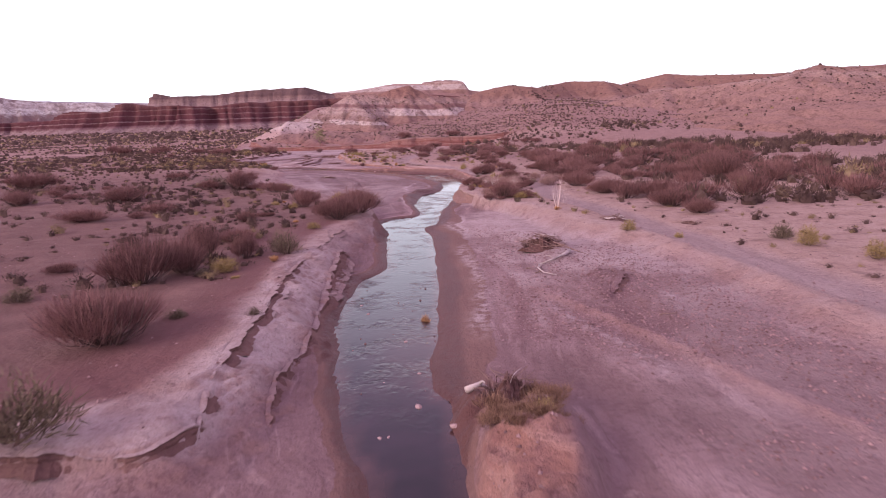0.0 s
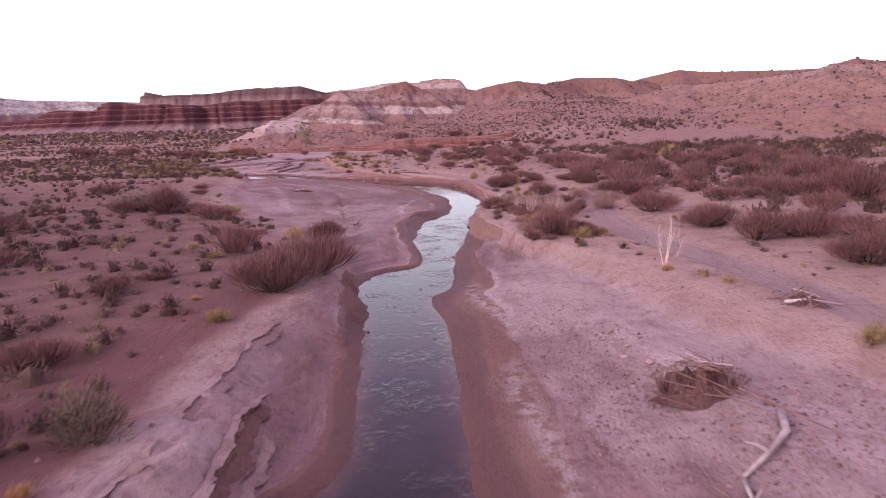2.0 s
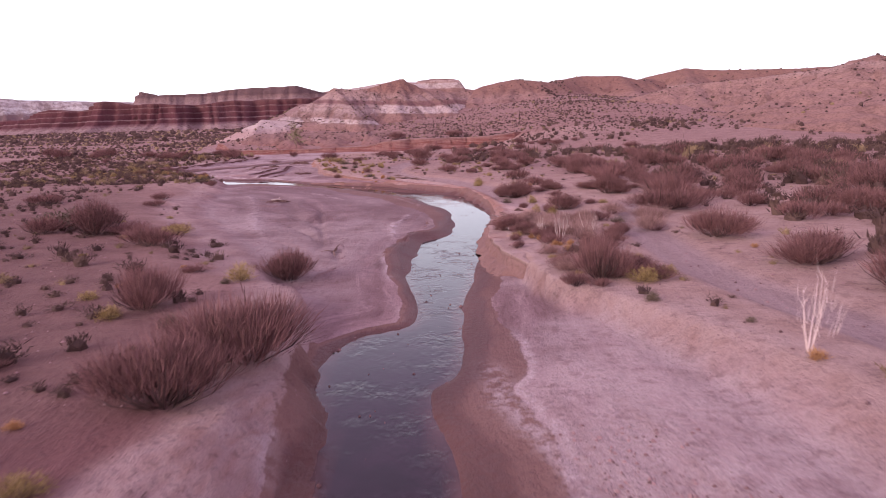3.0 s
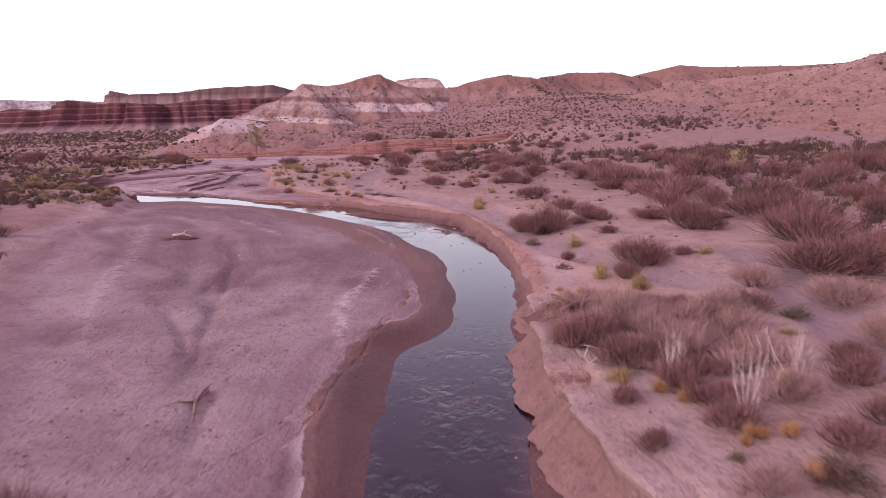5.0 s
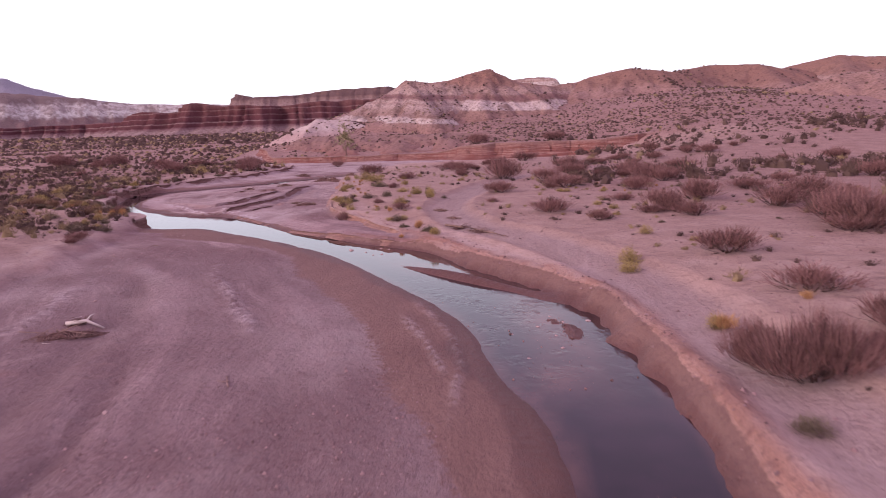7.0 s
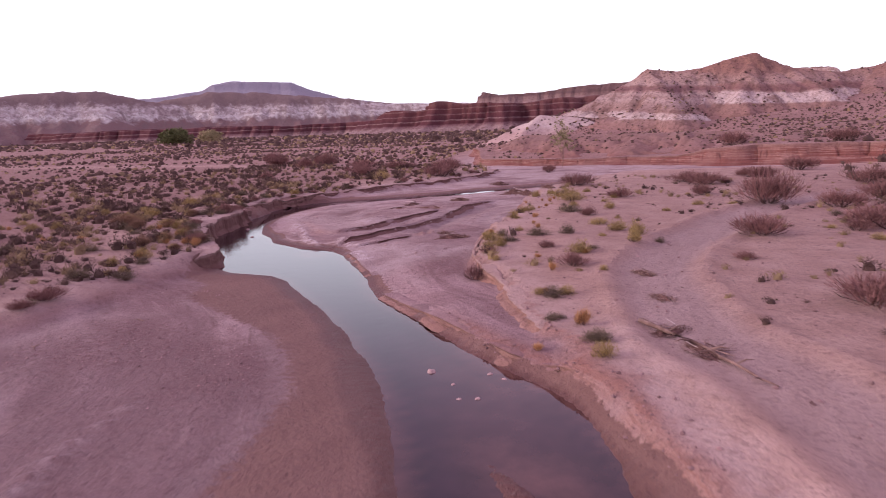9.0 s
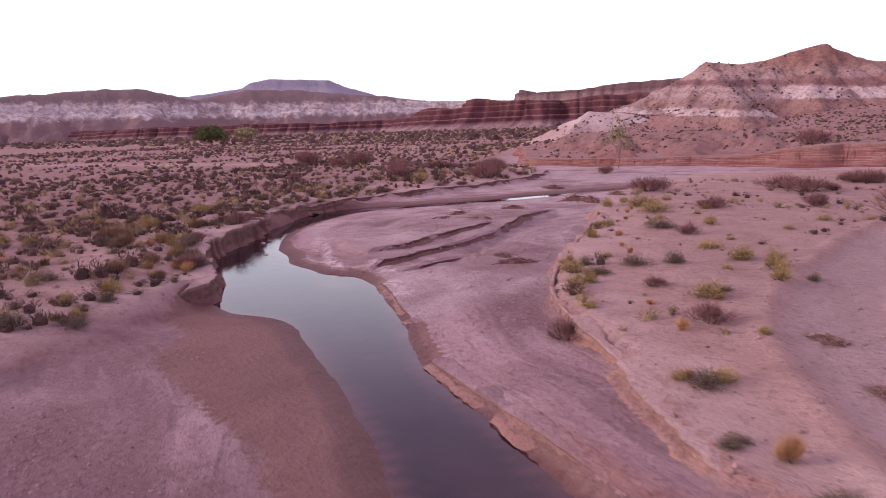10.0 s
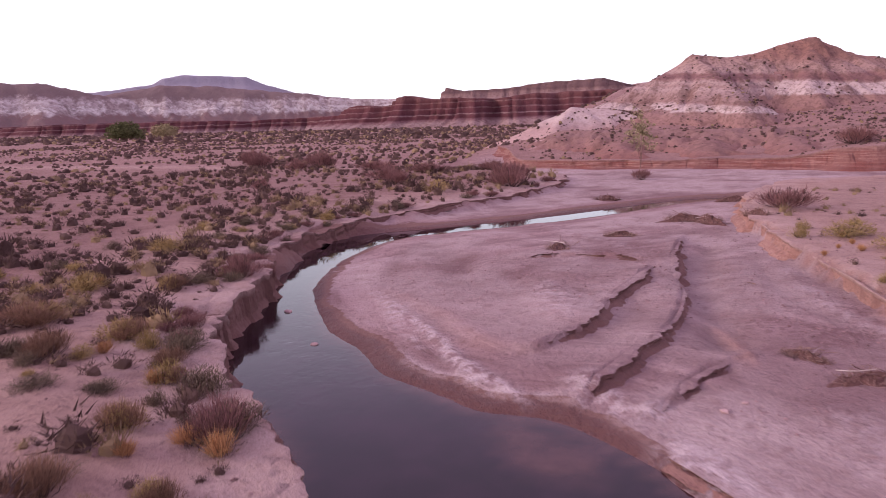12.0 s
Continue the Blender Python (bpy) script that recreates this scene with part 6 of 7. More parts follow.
grow(bush_yellow, 3, 19, wild(63, 26, (-14, 4, 84, 112), (0.25, 0.7), (0.5, 0.9)), wild(64, 10, (-16, -5, 84, 110), (0.3, 0.7), (0.6, 1.0), (0.15, 1.2)))
grow(shrub_small, 3, 20, wild(65, 26, (2, 9, 40.5, 50), (0.5, 1.2), (0.45, 0.7), (0.2, 6)), wild(66, 16, (5, 12, 50, 70), (0.6, 1.6), (0.4, 0.6)))
grow(bush_yellow, 3, 21, wild(67, 14, (2, 8, 42, 62), (0.3, 0.7), (0.5, 0.9), (0.2, 6)))
grow(grass_gold, 3, 14, wild(54, 14, (2, 7, 42, 56), (0.2, 0.45), (0.6, 1.0), (0.2, 4)), wild(51, 14, (-34, -21, 84, 105), (0.2, 0.45), (0.6, 1.0)), wild(53, 14, (-15, -4, 82, 108), (0.2, 0.45), (0.7, 1.2), (0.1, 2.0)), wild(52, 14, (-10, 10, 42, 110), (0.18, 0.4), (0.5, 0.9)))


# ---- scrub that nobody could count ----
def surface(x, y):
    """The height of the ground or the hill on it, and how much of the ground there carries plants."""
    z, kind, water_d = land(x, y)
    for hx, hy, h in HILLS:
        step = hx[1] - hx[0]
        i, j = np.clip(((x - hx[0]) / step).astype(int), 0, len(hx) - 2), np.clip(((y - hy[0]) / step).astype(int), 0, len(hy) - 2)
        on = (x > hx[0]) & (x < hx[-1] - step) & (y > hy[0]) & (y < hy[-1] - step)
        z = np.where(on, np.maximum(z, h[j, i]), z)
    bare = np.maximum(kind["trail"], np.maximum(kind["cut"], kind["wet"]))
    return z, np.where(np.maximum(lookup(SD_LEFT, x, y), lookup(SD_RIGHT, x, y)) > 0.4, 1.0, 0.0) * (1 - bare) * (y < 140) + (y >= 140) * (kind["soil"] > 0.9) * (1 - bare)


def clump(seed, spikes):
    """One bush of unit size: a ragged heart of leaves and fine blades that stand out of it."""
    gen = np.random.default_rng(seed)
    far = spikes < 25
    sides, rings = (5, 2) if far else (7, 2)
    co, tri = [], []
    for i in range(rings):
        t = i / rings
        for k in range(sides):
            a = 6.283 * (k + 0.5 * i) / sides
            q = (0.36 if far else 0.20) * math.cos(1.05 * t) * gen.uniform(0.62, 1.25)
            co.append((q * math.cos(a), q * math.sin(a), (0.75 if far else 0.5) * math.sin(1.4 * t) * gen.uniform(0.65, 1.15) if i else -0.05))
    co.append((gen.uniform(-0.1, 0.1), gen.uniform(-0.1, 0.1), 0.7 if far else 0.5))
    for i in range(rings):
        for k in range(sides):
            a, b = i * sides + k, i * sides + (k + 1) % sides
            if i == rings - 1:
                tri.append((a, b, rings * sides))
            else:
                tri.extend(((a, b, a + sides), (b, b + sides, a + sides)))
    bc, bt = foliage(seed, 3 if far else spikes * 2, 0.13 if far else 0.042 if spikes < 45 else 0.033, 0.34 if far else 0.22, seed % 2 == 0, 5, 0.28, 0.3)
    return np.concatenate([np.array(co), bc]), np.concatenate([np.array(tri), bt + len(co)])


def scatter(name, label, category, seed, x, y, z, breadth, height, spikes, material, tint):
    gen = np.random.default_rng(seed)
    kinds = [clump(seed * 10 + k, spikes) for k in range(6)]
    cos, tris, tints, n = [], [], [], 0
    which, turn = gen.integers(0, 6, len(x)), gen.uniform(0, 6.283, len(x))
    for k, (co, tri) in enumerate(kinds):
        sel = np.where(which == k)[0]
        c, s_ = np.cos(turn[sel])[:, None], np.sin(turn[sel])[:, None]
        b, h = breadth[sel][:, None], height[sel][:, None]
        px = x[sel][:, None] + b * (co[:, 0] * c - co[:, 1] * s_)
        py = y[sel][:, None] + b * (co[:, 0] * s_ + co[:, 1] * c)
        pz = z[sel][:, None] + h * co[:, 2] - 0.03
        cos.append(np.stack([px, py, pz], -1).reshape(-1, 3))
        tris.append((tri[None] + (np.arange(len(sel)) * len(co))[:, None, None]).reshape(-1, 3) + n)
        tints.append(np.repeat(tint[sel], len(co)))
        n += len(sel) * len(co)
    ob = raw_mesh(name, np.concatenate(cos), np.concatenate(tris), dict(tint=np.concatenate(tints)), material, True)
    return tagged(ob, label, category, kind="stuff")


def field(name, label, seed, count, box, size, spikes, patch=8.0, hold=-0.25, yellow=0.3, tall=0.75):
    """Scrub over a stretch of the plan, in patches."""
    gen = np.random.default_rng(seed)
    x, y = gen.uniform(box[0], box[1], count), gen.uniform(box[2], box[3], count)
    z, grows = surface(x, y)
    ok = (grows > 0.5) & (fbm(x, y, patch, 3, seed) + gen.uniform(-0.5, 0.5, count) > hold)
    x, y, z = x[ok], y[ok], z[ok]
    b = gen.uniform(size[0], size[1], len(x)) * gen.choice([0.7, 1.0, 1.0, 1.5], len(x))
    tint = np.clip(np.where(gen.uniform(0, 1, len(x)) < yellow, gen.uniform(0.6, 1.0, len(x)), gen.uniform(0.0, 0.45, len(x))), 0, 1)
    return scatter(name, label, "scrub", seed, x, y, z, b, b * gen.uniform(0.5, 1.0, len(x)) * tall, spikes, SCRUB, tint)


field("near_scrub", "low grey-brown and yellowish scrub on the terrace", 101, 2500, (-38, -20, 80, 116), (0.3, 0.8), 46, 6.0, -0.3, 0.28)
field("near_scrub", "low red-brown scrub on the dark soil", 109, 1700, (-25, -6.5, 20, 64), (0.3, 0.8), 50, 6.0, 0.0, 0.12)
field("scrub", "low scrub over the flat beside the wash", 110, 1900, (-48, -22, 4, 82), (0.35, 0.8), 30, 8.0, -0.2, 0.12)
field("scrub", "low scrub over the flat north of the bend", 111, 700, (-39, -26, 112, 146), (0.35, 0.9), 40, 8.0, -0.3, 0.3)
field("near_scrub", "low scrub on the sandy terrace beside the creek", 102, 1700, (3, 34, 6, 125), (0.2, 0.55), 50, 6.0, -0.1, 0.35)
field("valley_scrub", "scattered scrub over the valley floor", 103, 14000, (-190, -70, 84, 330), (0.4, 0.95), 4, 16.0, -0.3, 0.15)
field("valley_scrub", "scattered scrub on the flat below the hills", 113, 3000, (-70, -38, 150, 330), (0.45, 1.0), 7, 16.0, -0.3, 0.15)
field("near_scrub", "low grey-brown scrub over the flat west of the bend", 112, 2200, (-70, -38, 84, 150), (0.4, 1.0), 28, 9.0, -0.3, 0.18)
field("valley_scrub", "scattered scrub over the flat land before the start", 104, 3600, (-150, -46, 8, 90), (0.4, 1.0), 6, 14.0, -0.25, 0.15)
field("thicket", "dense red-brown thicket on the flat", 105, 3000, (11, 75, 34, 118), (0.7, 1.7), 32, 12.0, -0.05, 0.04, 0.8)
field("thicket", "dense red-brown thicket below the hills", 114, 1500, (2, 66, 100, 152), (0.7, 1.7), 26, 12.0, -0.1, 0.06, 0.75)
field("slope_scrub", "dark scrub dotted over the slopes", 106, 15000, (-46, 130, 140, 215), (0.16, 0.5), 3, 22.0, -0.25, 0.12, 0.8)
field("slope_scrub", "dark scrub in belts across the foot of the hills", 115, 5500, (-32, 40, 157, 181), (0.2, 0.48), 3, 12.0, -0.15, 0.1, 0.65)
field("near_scrub", "low brown and yellowish scrub on the sandy terrace of the inner bend", 116, 620, (-15, 8, 84, 126), (0.2, 0.55), 40, 5.0, -0.1, 0.45)
field("slope_scrub", "dark scrub dotted over the far ridge", 107, 8000, (20, 200, 140, 262), (0.3, 0.8), 3, 26.0, -0.25, 0.08, 0.8)
field("far_scrub", "brown scrub on the distant flats", 108, 5200, (-520, -40, 240, 480), (1.0, 2.6), 4, 40.0, -0.3, 0.12, 0.7)


# ---- trees ----
def tube(points, radii, sides=6):
    """A bent, tapering round stem as corners and faces."""
    co, faces = [], []
    for i, (p, r) in enumerate(zip(points, radii)):
        d = (Vector(points[min(i + 1, len(points) - 1)]) - Vector(points[max(i - 1, 0)])).normalized()
        u = d.orthogonal().normalized()
        v = d.cross(u)
        co.extend(tuple(Vector(p) + r * (math.cos(a) * u + math.sin(a) * v)) for a in (6.2832 * k / sides for k in range(sides)))
    for i in range(len(points) - 1):
        for k in range(sides):
            a, b = i * sides + k, i * sides + (k + 1) % sides
            faces.append((a, b, b + sides, a + sides))
    faces.append(tuple(range(sides))[::-1])
    faces.append(tuple(range((len(points) - 1) * sides, len(points) * sides)))
    return co, faces


def tree(name, label, x, y, height, breadth, trunk_h, clumps, leaf, seed, thin=0.05):
    """A tree with a forked trunk and a ragged crown of many small leaf sprays."""
    rng = random.Random(seed)
    root = new(name)
    root.matrix_basis = pose(x, y, float(surface(np.array([x]), np.array([y]))[0][0]) - 0.05)
    tagged(root, label, "tree")
    part("trunk", *tube([(0, 0, 0), (0.04 * height, 0, trunk_h * 0.5), (0.02 * height, 0.03 * height, height * 0.75)], [thin * height * 0.5, thin * height * 0.4, thin * height * 0.1]), WOOD, root, flat=False)
    for k in range(6):
        a = k * 1.05 + rng.uniform(-0.3, 0.3)
        z0 = rng.uniform(0.3, 0.7) * trunk_h
        tip = (0.38 * breadth * math.cos(a), 0.38 * breadth * math.sin(a), height * rng.uniform(0.5, 0.85))
        part("limb", *tube([(0.02 * height, 0, z0), (tip[0] * 0.5, tip[1] * 0.5, (z0 + tip[2]) * 0.55), tip], [thin * height * 0.22, thin * height * 0.15, thin * height * 0.05], 5), WOOD, root, flat=False)
    co, faces = [], []
    for _ in range(clumps):
        a, e, r = rng.uniform(0, 6.283), rng.uniform(-0.5, 1.5), rng.uniform(0.45, 1.0) * (1 + 0.25 * math.sin(rng.uniform(0, 6)))
        c = (0.5 * breadth * r * math.cos(a) * math.cos(e), 0.5 * breadth * r * math.sin(a) * math.cos(e), 0.52 * height + 0.46 * height * r * math.sin(e))
        for _ in range(9):
            d = Vector((rng.uniform(-1, 1), rng.uniform(-1, 1), rng.uniform(-0.6, 1))).normalized()
            o = d.orthogonal().normalized() * 0.018 * breadth
            p = Vector(c) + d * 0.03 * breadth
            n = len(co)
            co.extend((tuple(p - o), tuple(p + o), tuple(p + d * 0.10 * breadth), tuple(p + d * 0.05 * breadth + o.cross(d) * 0.8)))
            faces.extend(((n, n + 1, n + 2), (n + 1, n + 3, n + 2), (n + 3, n, n + 2)))
    part("crown", co, faces, leaf, root)
    return root


tree("tree", "dark green rounded tree on the valley floor", -193, 249, 6.0, 10.0, 2.0, 420, LEAF_GREEN, 3)
tree("tree", "small pale green tree beside a darker one", -213, 286, 5.0, 9.0, 2.0, 260, LEAF_PALE, 4)
tree("tree", "thin sparse pale green sapling below the red bank", -24.3, 145.2, 5.2, 2.6, 2.4, 80, LEAF_PALE, 5, 0.016)


# ---- driftwood, stones ----
def stick_mesh(rng, length, radius, bend):
    pts = [(length * (t - 0.5), bend * length * math.sin(3.14 * t) + rng.uniform(-0.02, 0.02) * length, rng.uniform(-0.01, 0.01) * length) for t in (0, 0.33, 0.66, 1.0)]
    return tube(pts, [radius, radius * 0.9, radius * 0.7, radius * 0.35], 5)


def driftwood_pile(x, y, r, h, sticks, seed, label="matted brown driftwood pile stranded on the sand"):
    """A low mat of roots and bark with sticks pushed into it."""
    rng = random.Random(seed)
    root = new("driftwood_pile")
    root.matrix_basis = pose(x, y, height_at(x, y), 0, 0, rng.uniform(0, 360))
    tagged(root, label, "driftwood", "driftwood piles")
    co, faces = [(0, 0, h * 0.8)], []
    rings, sides = 5, 18
    for i in range(1, rings + 1):
        t = i / rings
        for k in range(sides):
            a = 6.2832 * k / sides
            q = 0.85 * r * t * (1 + 0.30 * math.sin(2 * a + seed) + 0.15 * math.sin(5 * a + 2 * seed) + rng.uniform(-0.2, 0.2))
            co.append((q * 1.3 * math.cos(a), q * 0.6 * math.sin(a), h * (1 - t ** 1.4) * rng.uniform(0.35, 1.15) - 0.06 * t))
    faces += [(0, 1 + k, 1 + (k + 1) % sides) for k in range(sides)]
    for i in range(rings - 1):
        for k in range(sides):
            a, b = 1 + i * sides + k, 1 + i * sides + (k + 1) % sides
            faces.append((a, a + sides, b + sides, b))
    part("mat", co, faces, DUFF, root)
    co2, f2 = twig_mesh(rng, 190, h * 1.2, r * 0.85, 0.010, 0.75, 0.3, 7, tips=1)
    part("bark_litter", [(p[0] * 1.25, p[1] * 0.7, p[2]) for p in co2], f2, WOOD, root)
    models = []
    for k in range(sticks):
        a, q = rng.uniform(0, 6.283), r * rng.uniform(0.1, 0.95)
        if k < 4:
            st = part("stick", *stick_mesh(rng, 1.0, 0.018, rng.uniform(-0.15, 0.15)), WOOD_PALE if k == 0 else WOOD, root)
            models.append(st)
        else:
            st = rng.choice(models[1:] if rng.random() < 0.85 else models).copy()
            scene.collection.objects.link(st)
        l = r * rng.uniform(0.4, 1.1)
        st.matrix_basis = pose(q * math.cos(a), q * math.sin(a), max(0.04, h * (1 - (q / r) ** 1.5) + 0.02), rng.uniform(-10, 10), rng.uniform(-28, 28), rng.uniform(0, 360)) @ Matrix.Diagonal((l, l * 0.9, l * 0.9, 1))
    return root


for n, (x, y, r, h, k) in enumerate([(3.9, 27.3, 1.0, 0.52, 34), (-10.9, 68.4, 0.8, 0.14, 10), (-11.3, 69.6, 0.45, 0.12, 7), (-13.96, 95.9, 0.7, 0.18, 9), (-17.3, 114.3, 0.8, 0.4, 9), (-15.5, 113.2, 0.6, 0.3, 8), (-23.3, 124.3, 0.9, 0.3, 8),
                                     (-20.3, 110.1, 0.7, 0.22, 8), (-21.85, 106.6, 0.9, 0.2, 10), (-18.3, 114.9, 0.9, 0.35, 10), (-14.9, 96.9, 0.5, 0.14, 9), (-16.5, 124.0, 1.0, 0.35, 8)]):
    driftwood_pile(x, y, r, h, k, 200 + n)
for n, (x, y, r, h, k) in enumerate([(7.7, 31.3, 0.9, 0.12, 16), (10.5, 29.8, 0.6, 0.1, 8), (3.5, 59.1, 0.4, 0.14, 7), (1.1, 12.2, 0.8, 0.5, 18), (-2.6, 83.1, 0.7, 0.10, 12), (-4.0, 86.9, 0.5, 0.10, 9), (-3.4, 84.2, 0.6, 0.10, 10), (4.4, 66.6, 0.5, 0.12, 8), (2.25, 52.9, 1.0, 0.42, 22), (2.2, 51.6, 0.8, 0.35, 16), (-4.9, 89.3, 0.5, 0.1, 7)]):
    driftwood_pile(x, y, r, h, k, 230 + n, "scattered dark driftwood and bark on the terrace")


def driftwood_log(points, radius, material, label, branches=(), name="log"):
    """A weathered trunk or branch along points on the ground, with side branches."""
    c = Vector((points[0][0], points[0][1], height_at(*points[0][:2])))
    root = new(name)
    root.matrix_basis = Matrix.Translation(c)
    tagged(root, label, name.replace("_", " "))
    pts = [Vector((p[0], p[1], height_at(p[0], p[1]) + p[2])) - c for p in points]
    n = len(pts)
    part("stem", *tube([tuple(p) for p in pts], [radius * (1 - 0.65 * i / (n - 1)) for i in range(n)], 8), material, root, flat=False)
    for i, (dx, dy, dz) in branches:
        p = pts[i]
        part("branch", *tube([tuple(p), tuple(p + Vector((dx, dy, dz)) * 0.55 + Vector((0, 0, 0.04))), tuple(p + Vector((dx, dy, dz)))], [radius * 0.5, radius * 0.35, radius * 0.12], 6), material, root, flat=False)
    return root


driftwood_log([(-4.1, 84.6, 0.07), (-3.4, 83.9, 0.12), (-2.9, 83.4, 0.09), (-2.5, 83.0, 0.08), (-2.2, 82.55, 0.05)], 0.055, WOOD, "weathered grey log lying on the sandy terrace", [(1, (0.3, 0.25, 0.1)), (2, (-0.25, -0.35, 0.06)), (3, (0.35, 0.0, 0.05))])
driftwood_log([(-2.3, 82.7, 0.05), (-2.0, 82.3, 0.08), (-1.6, 81.8, 0.05), (-1.3, 81.5, 0.04)], 0.04, WOOD, "dark weathered log among driftwood", [(1, (0.3, 0.1, 0.08)), (2, (-0.1, -0.3, 0.04))])
driftwood_log([(4.75, 26.1, 0.06), (4.45, 25.3, 0.10), (3.98, 24.8, 0.09), (3.4, 24.3, 0.05)], 0.075, WOOD_PALE, "bleached curved branch on the gravel bar", [(2, (-0.3, 0.15, 0.1))], "fallen_branch")
driftwood_log([(3.35, 24.2, 0.05), (3.22, 23.6, 0.07), (3.3, 22.9, 0.05), (3.65, 22.35, 0.03)], 0.035, WOOD_PALE, "thin bleached branch lying on sand", [(1, (0.3, 0.3, 0.05))], "fallen_branch")
driftwood_log([(0.35, 12.4, 0.10), (0.6, 12.6, 0.14), (0.9, 12.8, 0.10)], 0.07, WOOD_PALE, "short bleached branch on a brushy mound", [(1, (0.1, -0.2, 0.1))], "fallen_branch")
driftwood_log([(4.6, 26.9, 0.30), (4.2, 26.4, 0.36), (4.9, 25.7, 0.14), (5.3, 25.2, 0.05)], 0.03, WOOD, "long dark branch across a driftwood pile", [], "fallen_branch")
driftwood_log([(-4.7, 50.9, 0.05), (-4.75, 50.4, 0.08), (-4.6, 49.7, 0.04)], 0.05, WOOD, "forked dark root sticking out of the bar", [(1, (-0.5, -0.2, 0.03)), (1, (0.25, 0.2, 0.25))], "fallen_branch")
driftwood_log([(-11.4, 69.3, 0.05), (-11.0, 69.5, 0.10), (-10.5, 69.4, 0.04)], 0.06, WOOD_PALE, "pale broken branch on stranded litter", [(1, (0.1, 0.2, 0.12))], "fallen_branch")
driftwood_log([(7.2, 31.0, 0.05), (7.8, 31.2, 0.08), (8.6, 31.1, 0.05)], 0.05, WOOD_PALE, "bleached branch lying among driftwood", [(1, (0.4, 0.3, 0.08))], "fallen_branch")
rng = random.Random(77)
for x, y in [(1.75, 51.0), (1.8, 51.6), (1.85, 52.3), (1.9, 52.9), (1.95, 50.5), (2.0, 53.5), (1.7, 50.2)]:
    driftwood_log([(x + 0.45, y + rng.uniform(-0.2, 0.2), 0.12), (x + 0.15, y, 0.16), (x - 0.12, y - rng.uniform(0, 0.3), 0.02)], 0.014, WOOD_PALE, "pale root hanging out of the cut bank", [(1, (-0.15, 0.2, -0.1))], "hanging_root")

for n in range(26):
    x, y = rng.uniform(-18, 7), rng.uniform(14, 110)
    w, k_ = lookup(SD_WATER, np.array([x]), np.array([y]))[0], max(lookup(SD_LEFT, np.array([x]), np.array([y]))[0], lookup(SD_RIGHT, np.array([x]), np.array([y]))[0])
    if w > 1.5 and k_ < -0.4:
        l = rng.uniform(0.3, 0.7)
        st = new("stick")
        st.matrix_basis = pose(x, y, height_at(x, y) + 0.015, 0, 0, rng.uniform(0, 360))
        tagged(st, "dark dry stick on the sand bar", "stick", "sticks on the bars")
        part("stem", *stick_mesh(rng, l, 0.016, rng.uniform(-0.2, 0.2)), WOOD, st)
        part("twig", *stick_mesh(rng, l * 0.5, 0.009, 0.2), WOOD, st).matrix_basis = pose(0.1 * l, 0.08, 0.01, 0, 0, 50)


def stone(x, y, size, seed, label):
    rng = random.Random(seed)
    bm = bmesh.new()
    bmesh.ops.create_icosphere(bm, subdivisions=2, radius=1.0)
    for v in bm.verts:
        v.co *= 1 + 0.35 * noise.noise(v.co * 1.3 + Vector((seed * 1.7, 0, 0)))
        v.co = Vector((v.co.x * size, v.co.y * size * 0.75, v.co.z * size * 0.5))
    me = bpy.data.meshes.new("stone")
    bm.to_mesh(me)
    bm.free()
    me.materials.append(STONE_ONE)
    ob = new("stone", me)
    ob.matrix_basis = pose(x, y, max(height_at(x, y), WATER_Z - 0.02) + 0.15 * size, 0, 0, rng.uniform(0, 360))
    return tagged(ob, label, "stone", "stones in the creek" if "creek" in label else "stones on the bars")


for n, (x, y, r) in enumerate([(-7.5, 81.24, 0.11), (-6.36, 81.53, 0.07), (-6.0, 81.37, 0.06), (-6.79, 80.76, 0.06), (-6.07, 80.28, 0.07), (-6.37, 80.14, 0.06), (-0.57, 12.78, 0.1), (-1.2, 11.46, 0.06), (-1.05, 11.5, 0.05),
                               (-26.93, 97.81, 0.12), (-24.66, 95.56, 0.1), (-0.3, 70.5, 0.06), (0.1, 69.8, 0.05), (0.3, 70.9, 0.06), (0.0, 71.4, 0.05), (0.9, 71.0, 0.07), (-0.9, 69.9, 0.05), (-0.5, 68.2, 0.05), (0.2, 68.9, 0.06), (-2.2, 19.6, 0.07), (-2.5, 20.6, 0.06), (-1.0, 16.9, 0.07), (-0.6, 14.6, 0.06)]):
    stone(x, y, r, n, "small pale stone standing out of the creek")
for n, (x, y, r) in enumerate([(3.13, 29.45, 0.09), (3.49, 28.88, 0.11), (3.62, 29.1, 0.07), (3.3, 29.9, 0.06), (-16.2, 94.0, 0.08), (-15.9, 94.4, 0.06), (0.1, 11.7, 0.09), (4.4, 29.6, 0.06), (2.9, 27.9, 0.06), (-12.4, 72.0, 0.06), (-7.4, 64.5, 0.06), (-5.1, 57.5, 0.05)]):
    stone(x, y, r, 50 + n, "small rounded stone lying on the gravel")


STONE_WET = plain_material("wet_stones", (0.10, 0.048, 0.046), (0.19, 0.10, 0.092), 3.0, 0.5, True)


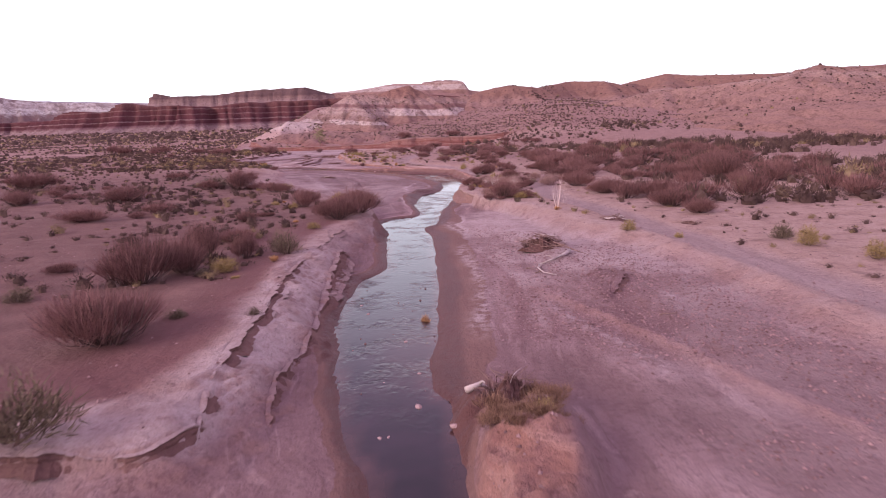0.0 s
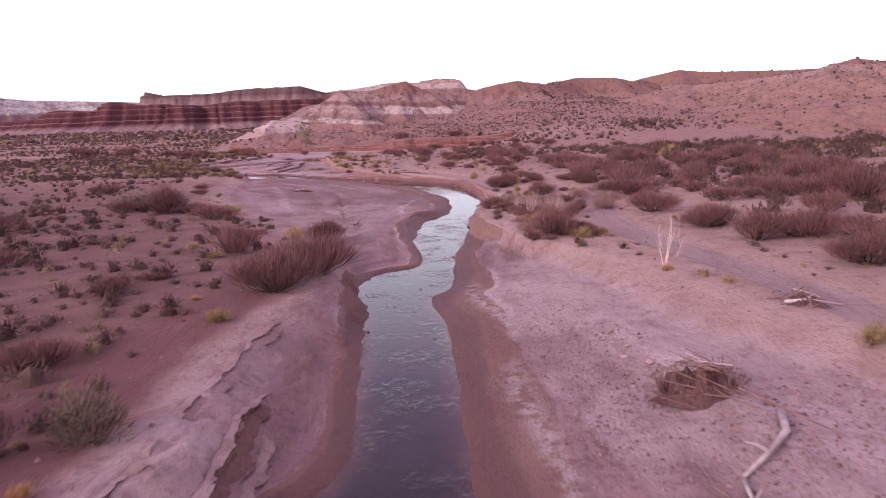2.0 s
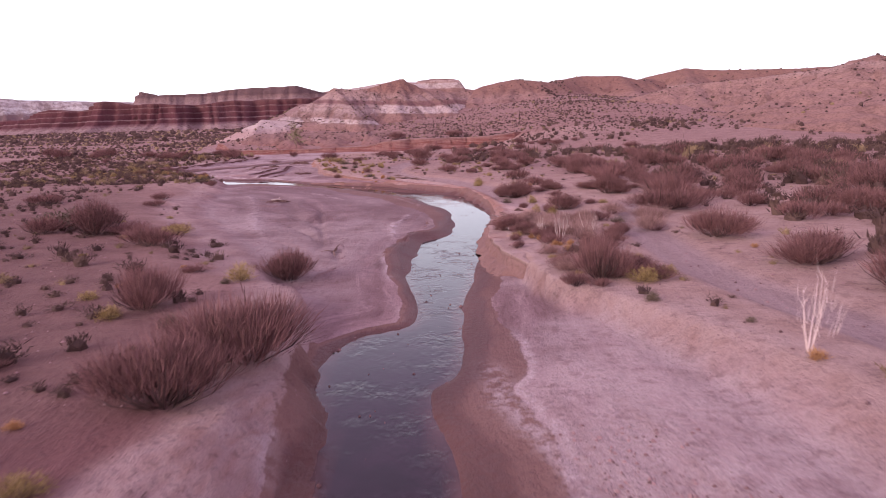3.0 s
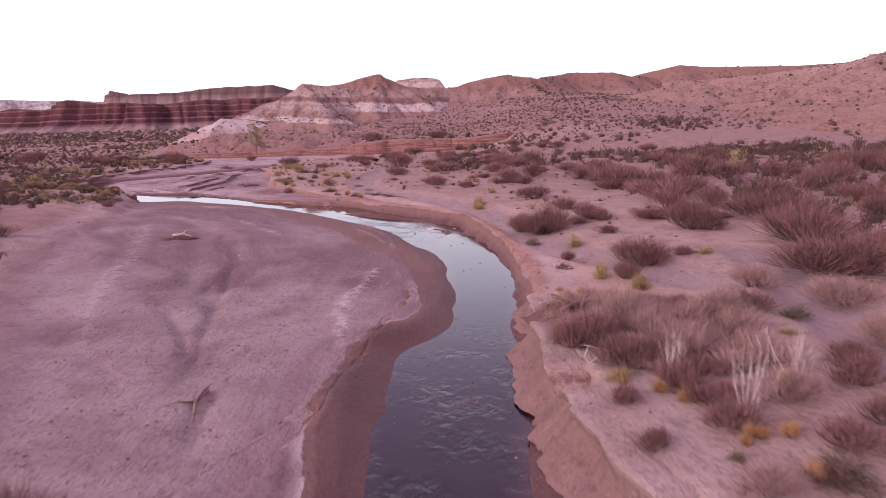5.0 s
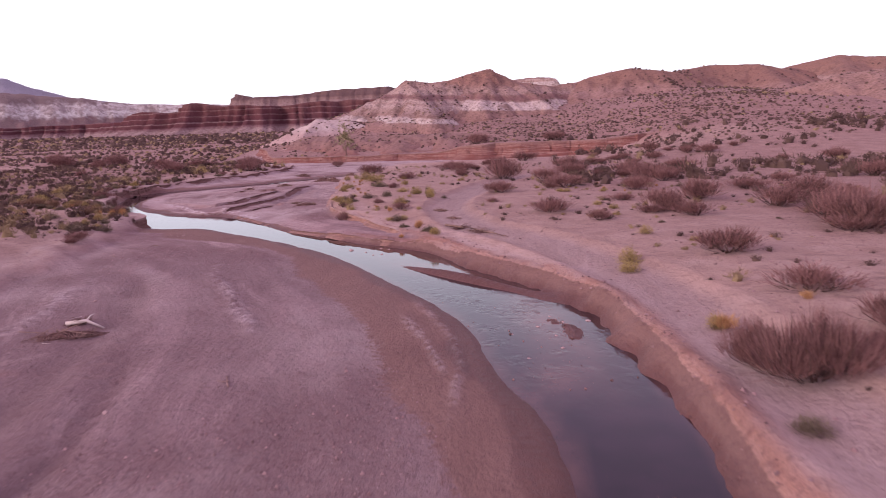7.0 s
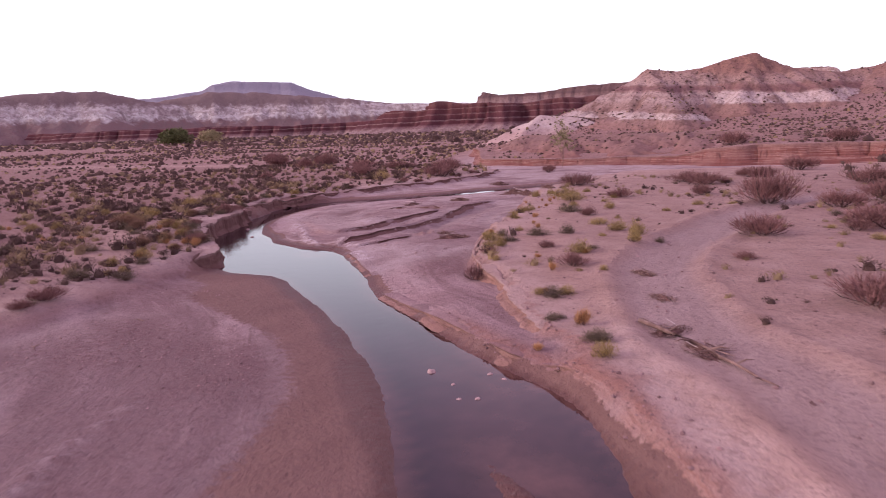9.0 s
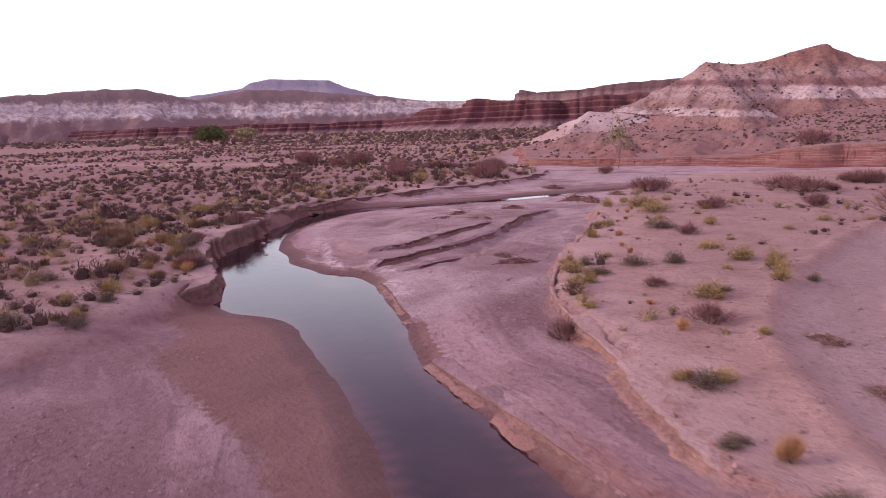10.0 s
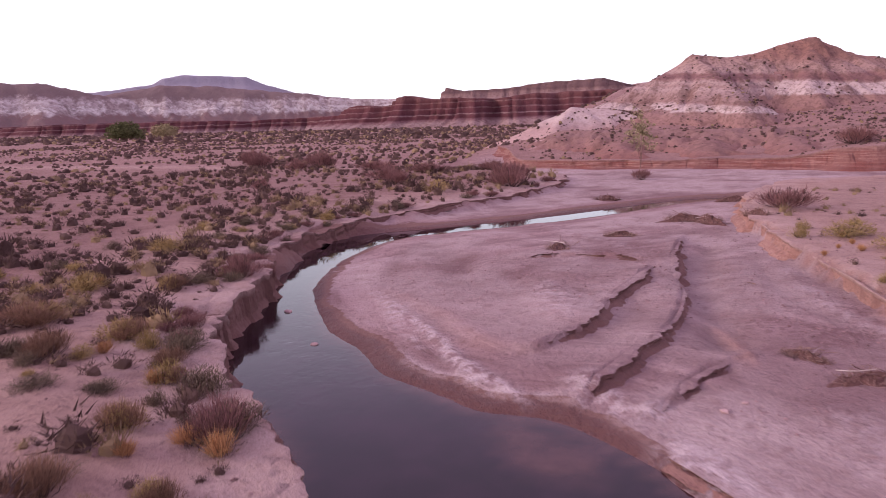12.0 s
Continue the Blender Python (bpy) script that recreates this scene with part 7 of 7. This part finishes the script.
def pebbles(name, label, seed, count, box, size, wants, material=STONE):
    """Loose stones too many to count, each a squashed eight-sided lump."""
    gen = np.random.default_rng(seed)
    x, y = gen.uniform(box[0], box[1], count), gen.uniform(box[2], box[3], count)
    z, kind, water_d = land(x, y)
    ok = wants(kind, water_d, gen.uniform(0, 1, count))
    x, y, z = x[ok], y[ok], z[ok]
    base = np.array([(1, 0, 0), (-1, 0, 0), (0, 1, 0), (0, -1, 0), (0, 0, 0.8), (0, 0, -0.5)], float)
    tri = np.array([(0, 2, 4), (2, 1, 4), (1, 3, 4), (3, 0, 4), (2, 0, 5), (1, 2, 5), (3, 1, 5), (0, 3, 5)])
    r = size[0] + (size[1] - size[0]) * gen.uniform(0, 1, len(x)) ** 2.5
    co = base[None] * gen.uniform(0.6, 1.2, (len(x), 6, 3)) * r[:, None, None]
    a = gen.uniform(0, 6.283, len(x))[:, None]
    px, py = co[..., 0] * np.cos(a) - co[..., 1] * np.sin(a), co[..., 0] * np.sin(a) + co[..., 1] * np.cos(a)
    co = np.stack([px + x[:, None], py + y[:, None], co[..., 2] + np.maximum(z, np.where(water_d[ok] < 0, WATER_Z - 0.03, -99))[:, None] + 0.2 * r[:, None]], -1).reshape(-1, 3)
    faces = (tri[None] + (np.arange(len(x)) * 6)[:, None, None]).reshape(-1, 3)
    return tagged(raw_mesh(name, co, faces, dict(tint=np.repeat(gen.uniform(0, 1, len(x)), 6)), material, True), label, "gravel", kind="stuff")


pebbles("gravel", "loose pinkish gravel over the sand bars", 301, 36000, (0.5, 9, 8, 46), (0.010, 0.05), lambda k, w, u: (k["gravel"] > u) & (k["soil"] < 0.4))
pebbles("gravel", "loose gravel over the wide point bar", 302, 22000, (-19, 0, 44, 90), (0.010, 0.042), lambda k, w, u: (k["gravel"] > u) & (k["soil"] < 0.4) & (w > 1.5))
pebbles("gravel", "loose gravel over the inner bar", 303, 9000, (-28, -9, 86, 116), (0.010, 0.042), lambda k, w, u: (k["gravel"] > u) & (k["soil"] < 0.4) & (w > 0.8))
pebbles("clods", "crumbled earth clods on the terraces", 304, 16000, (-30, 14, 8, 112), (0.015, 0.06), lambda k, w, u: (k["soil"] > 0.6) & (u < 0.7))
pebbles("clods", "crumbled earth along the cut banks", 305, 30000, (-28, 6, 8, 112), (0.02, 0.06), lambda k, w, u: (k["cut"] > 0.25) & (w > 0.0))
pebbles("creek_stones", "reddish rubble of a shallow riffle", 307, 900, (-0.5, 0.7, 66.4, 72.6), (0.012, 0.045), lambda k, w, u: (w < 0) & (u < 0.9), STONE_WET)
pebbles("creek_stones", "stones and pebbles in the riffles of the creek", 306, 3500, (-3.2, 2.2, 12, 74), (0.02, 0.07), lambda k, w, u: (w < 0.1) & (w > -1.6) & (u < 0.26), STONE_WET)
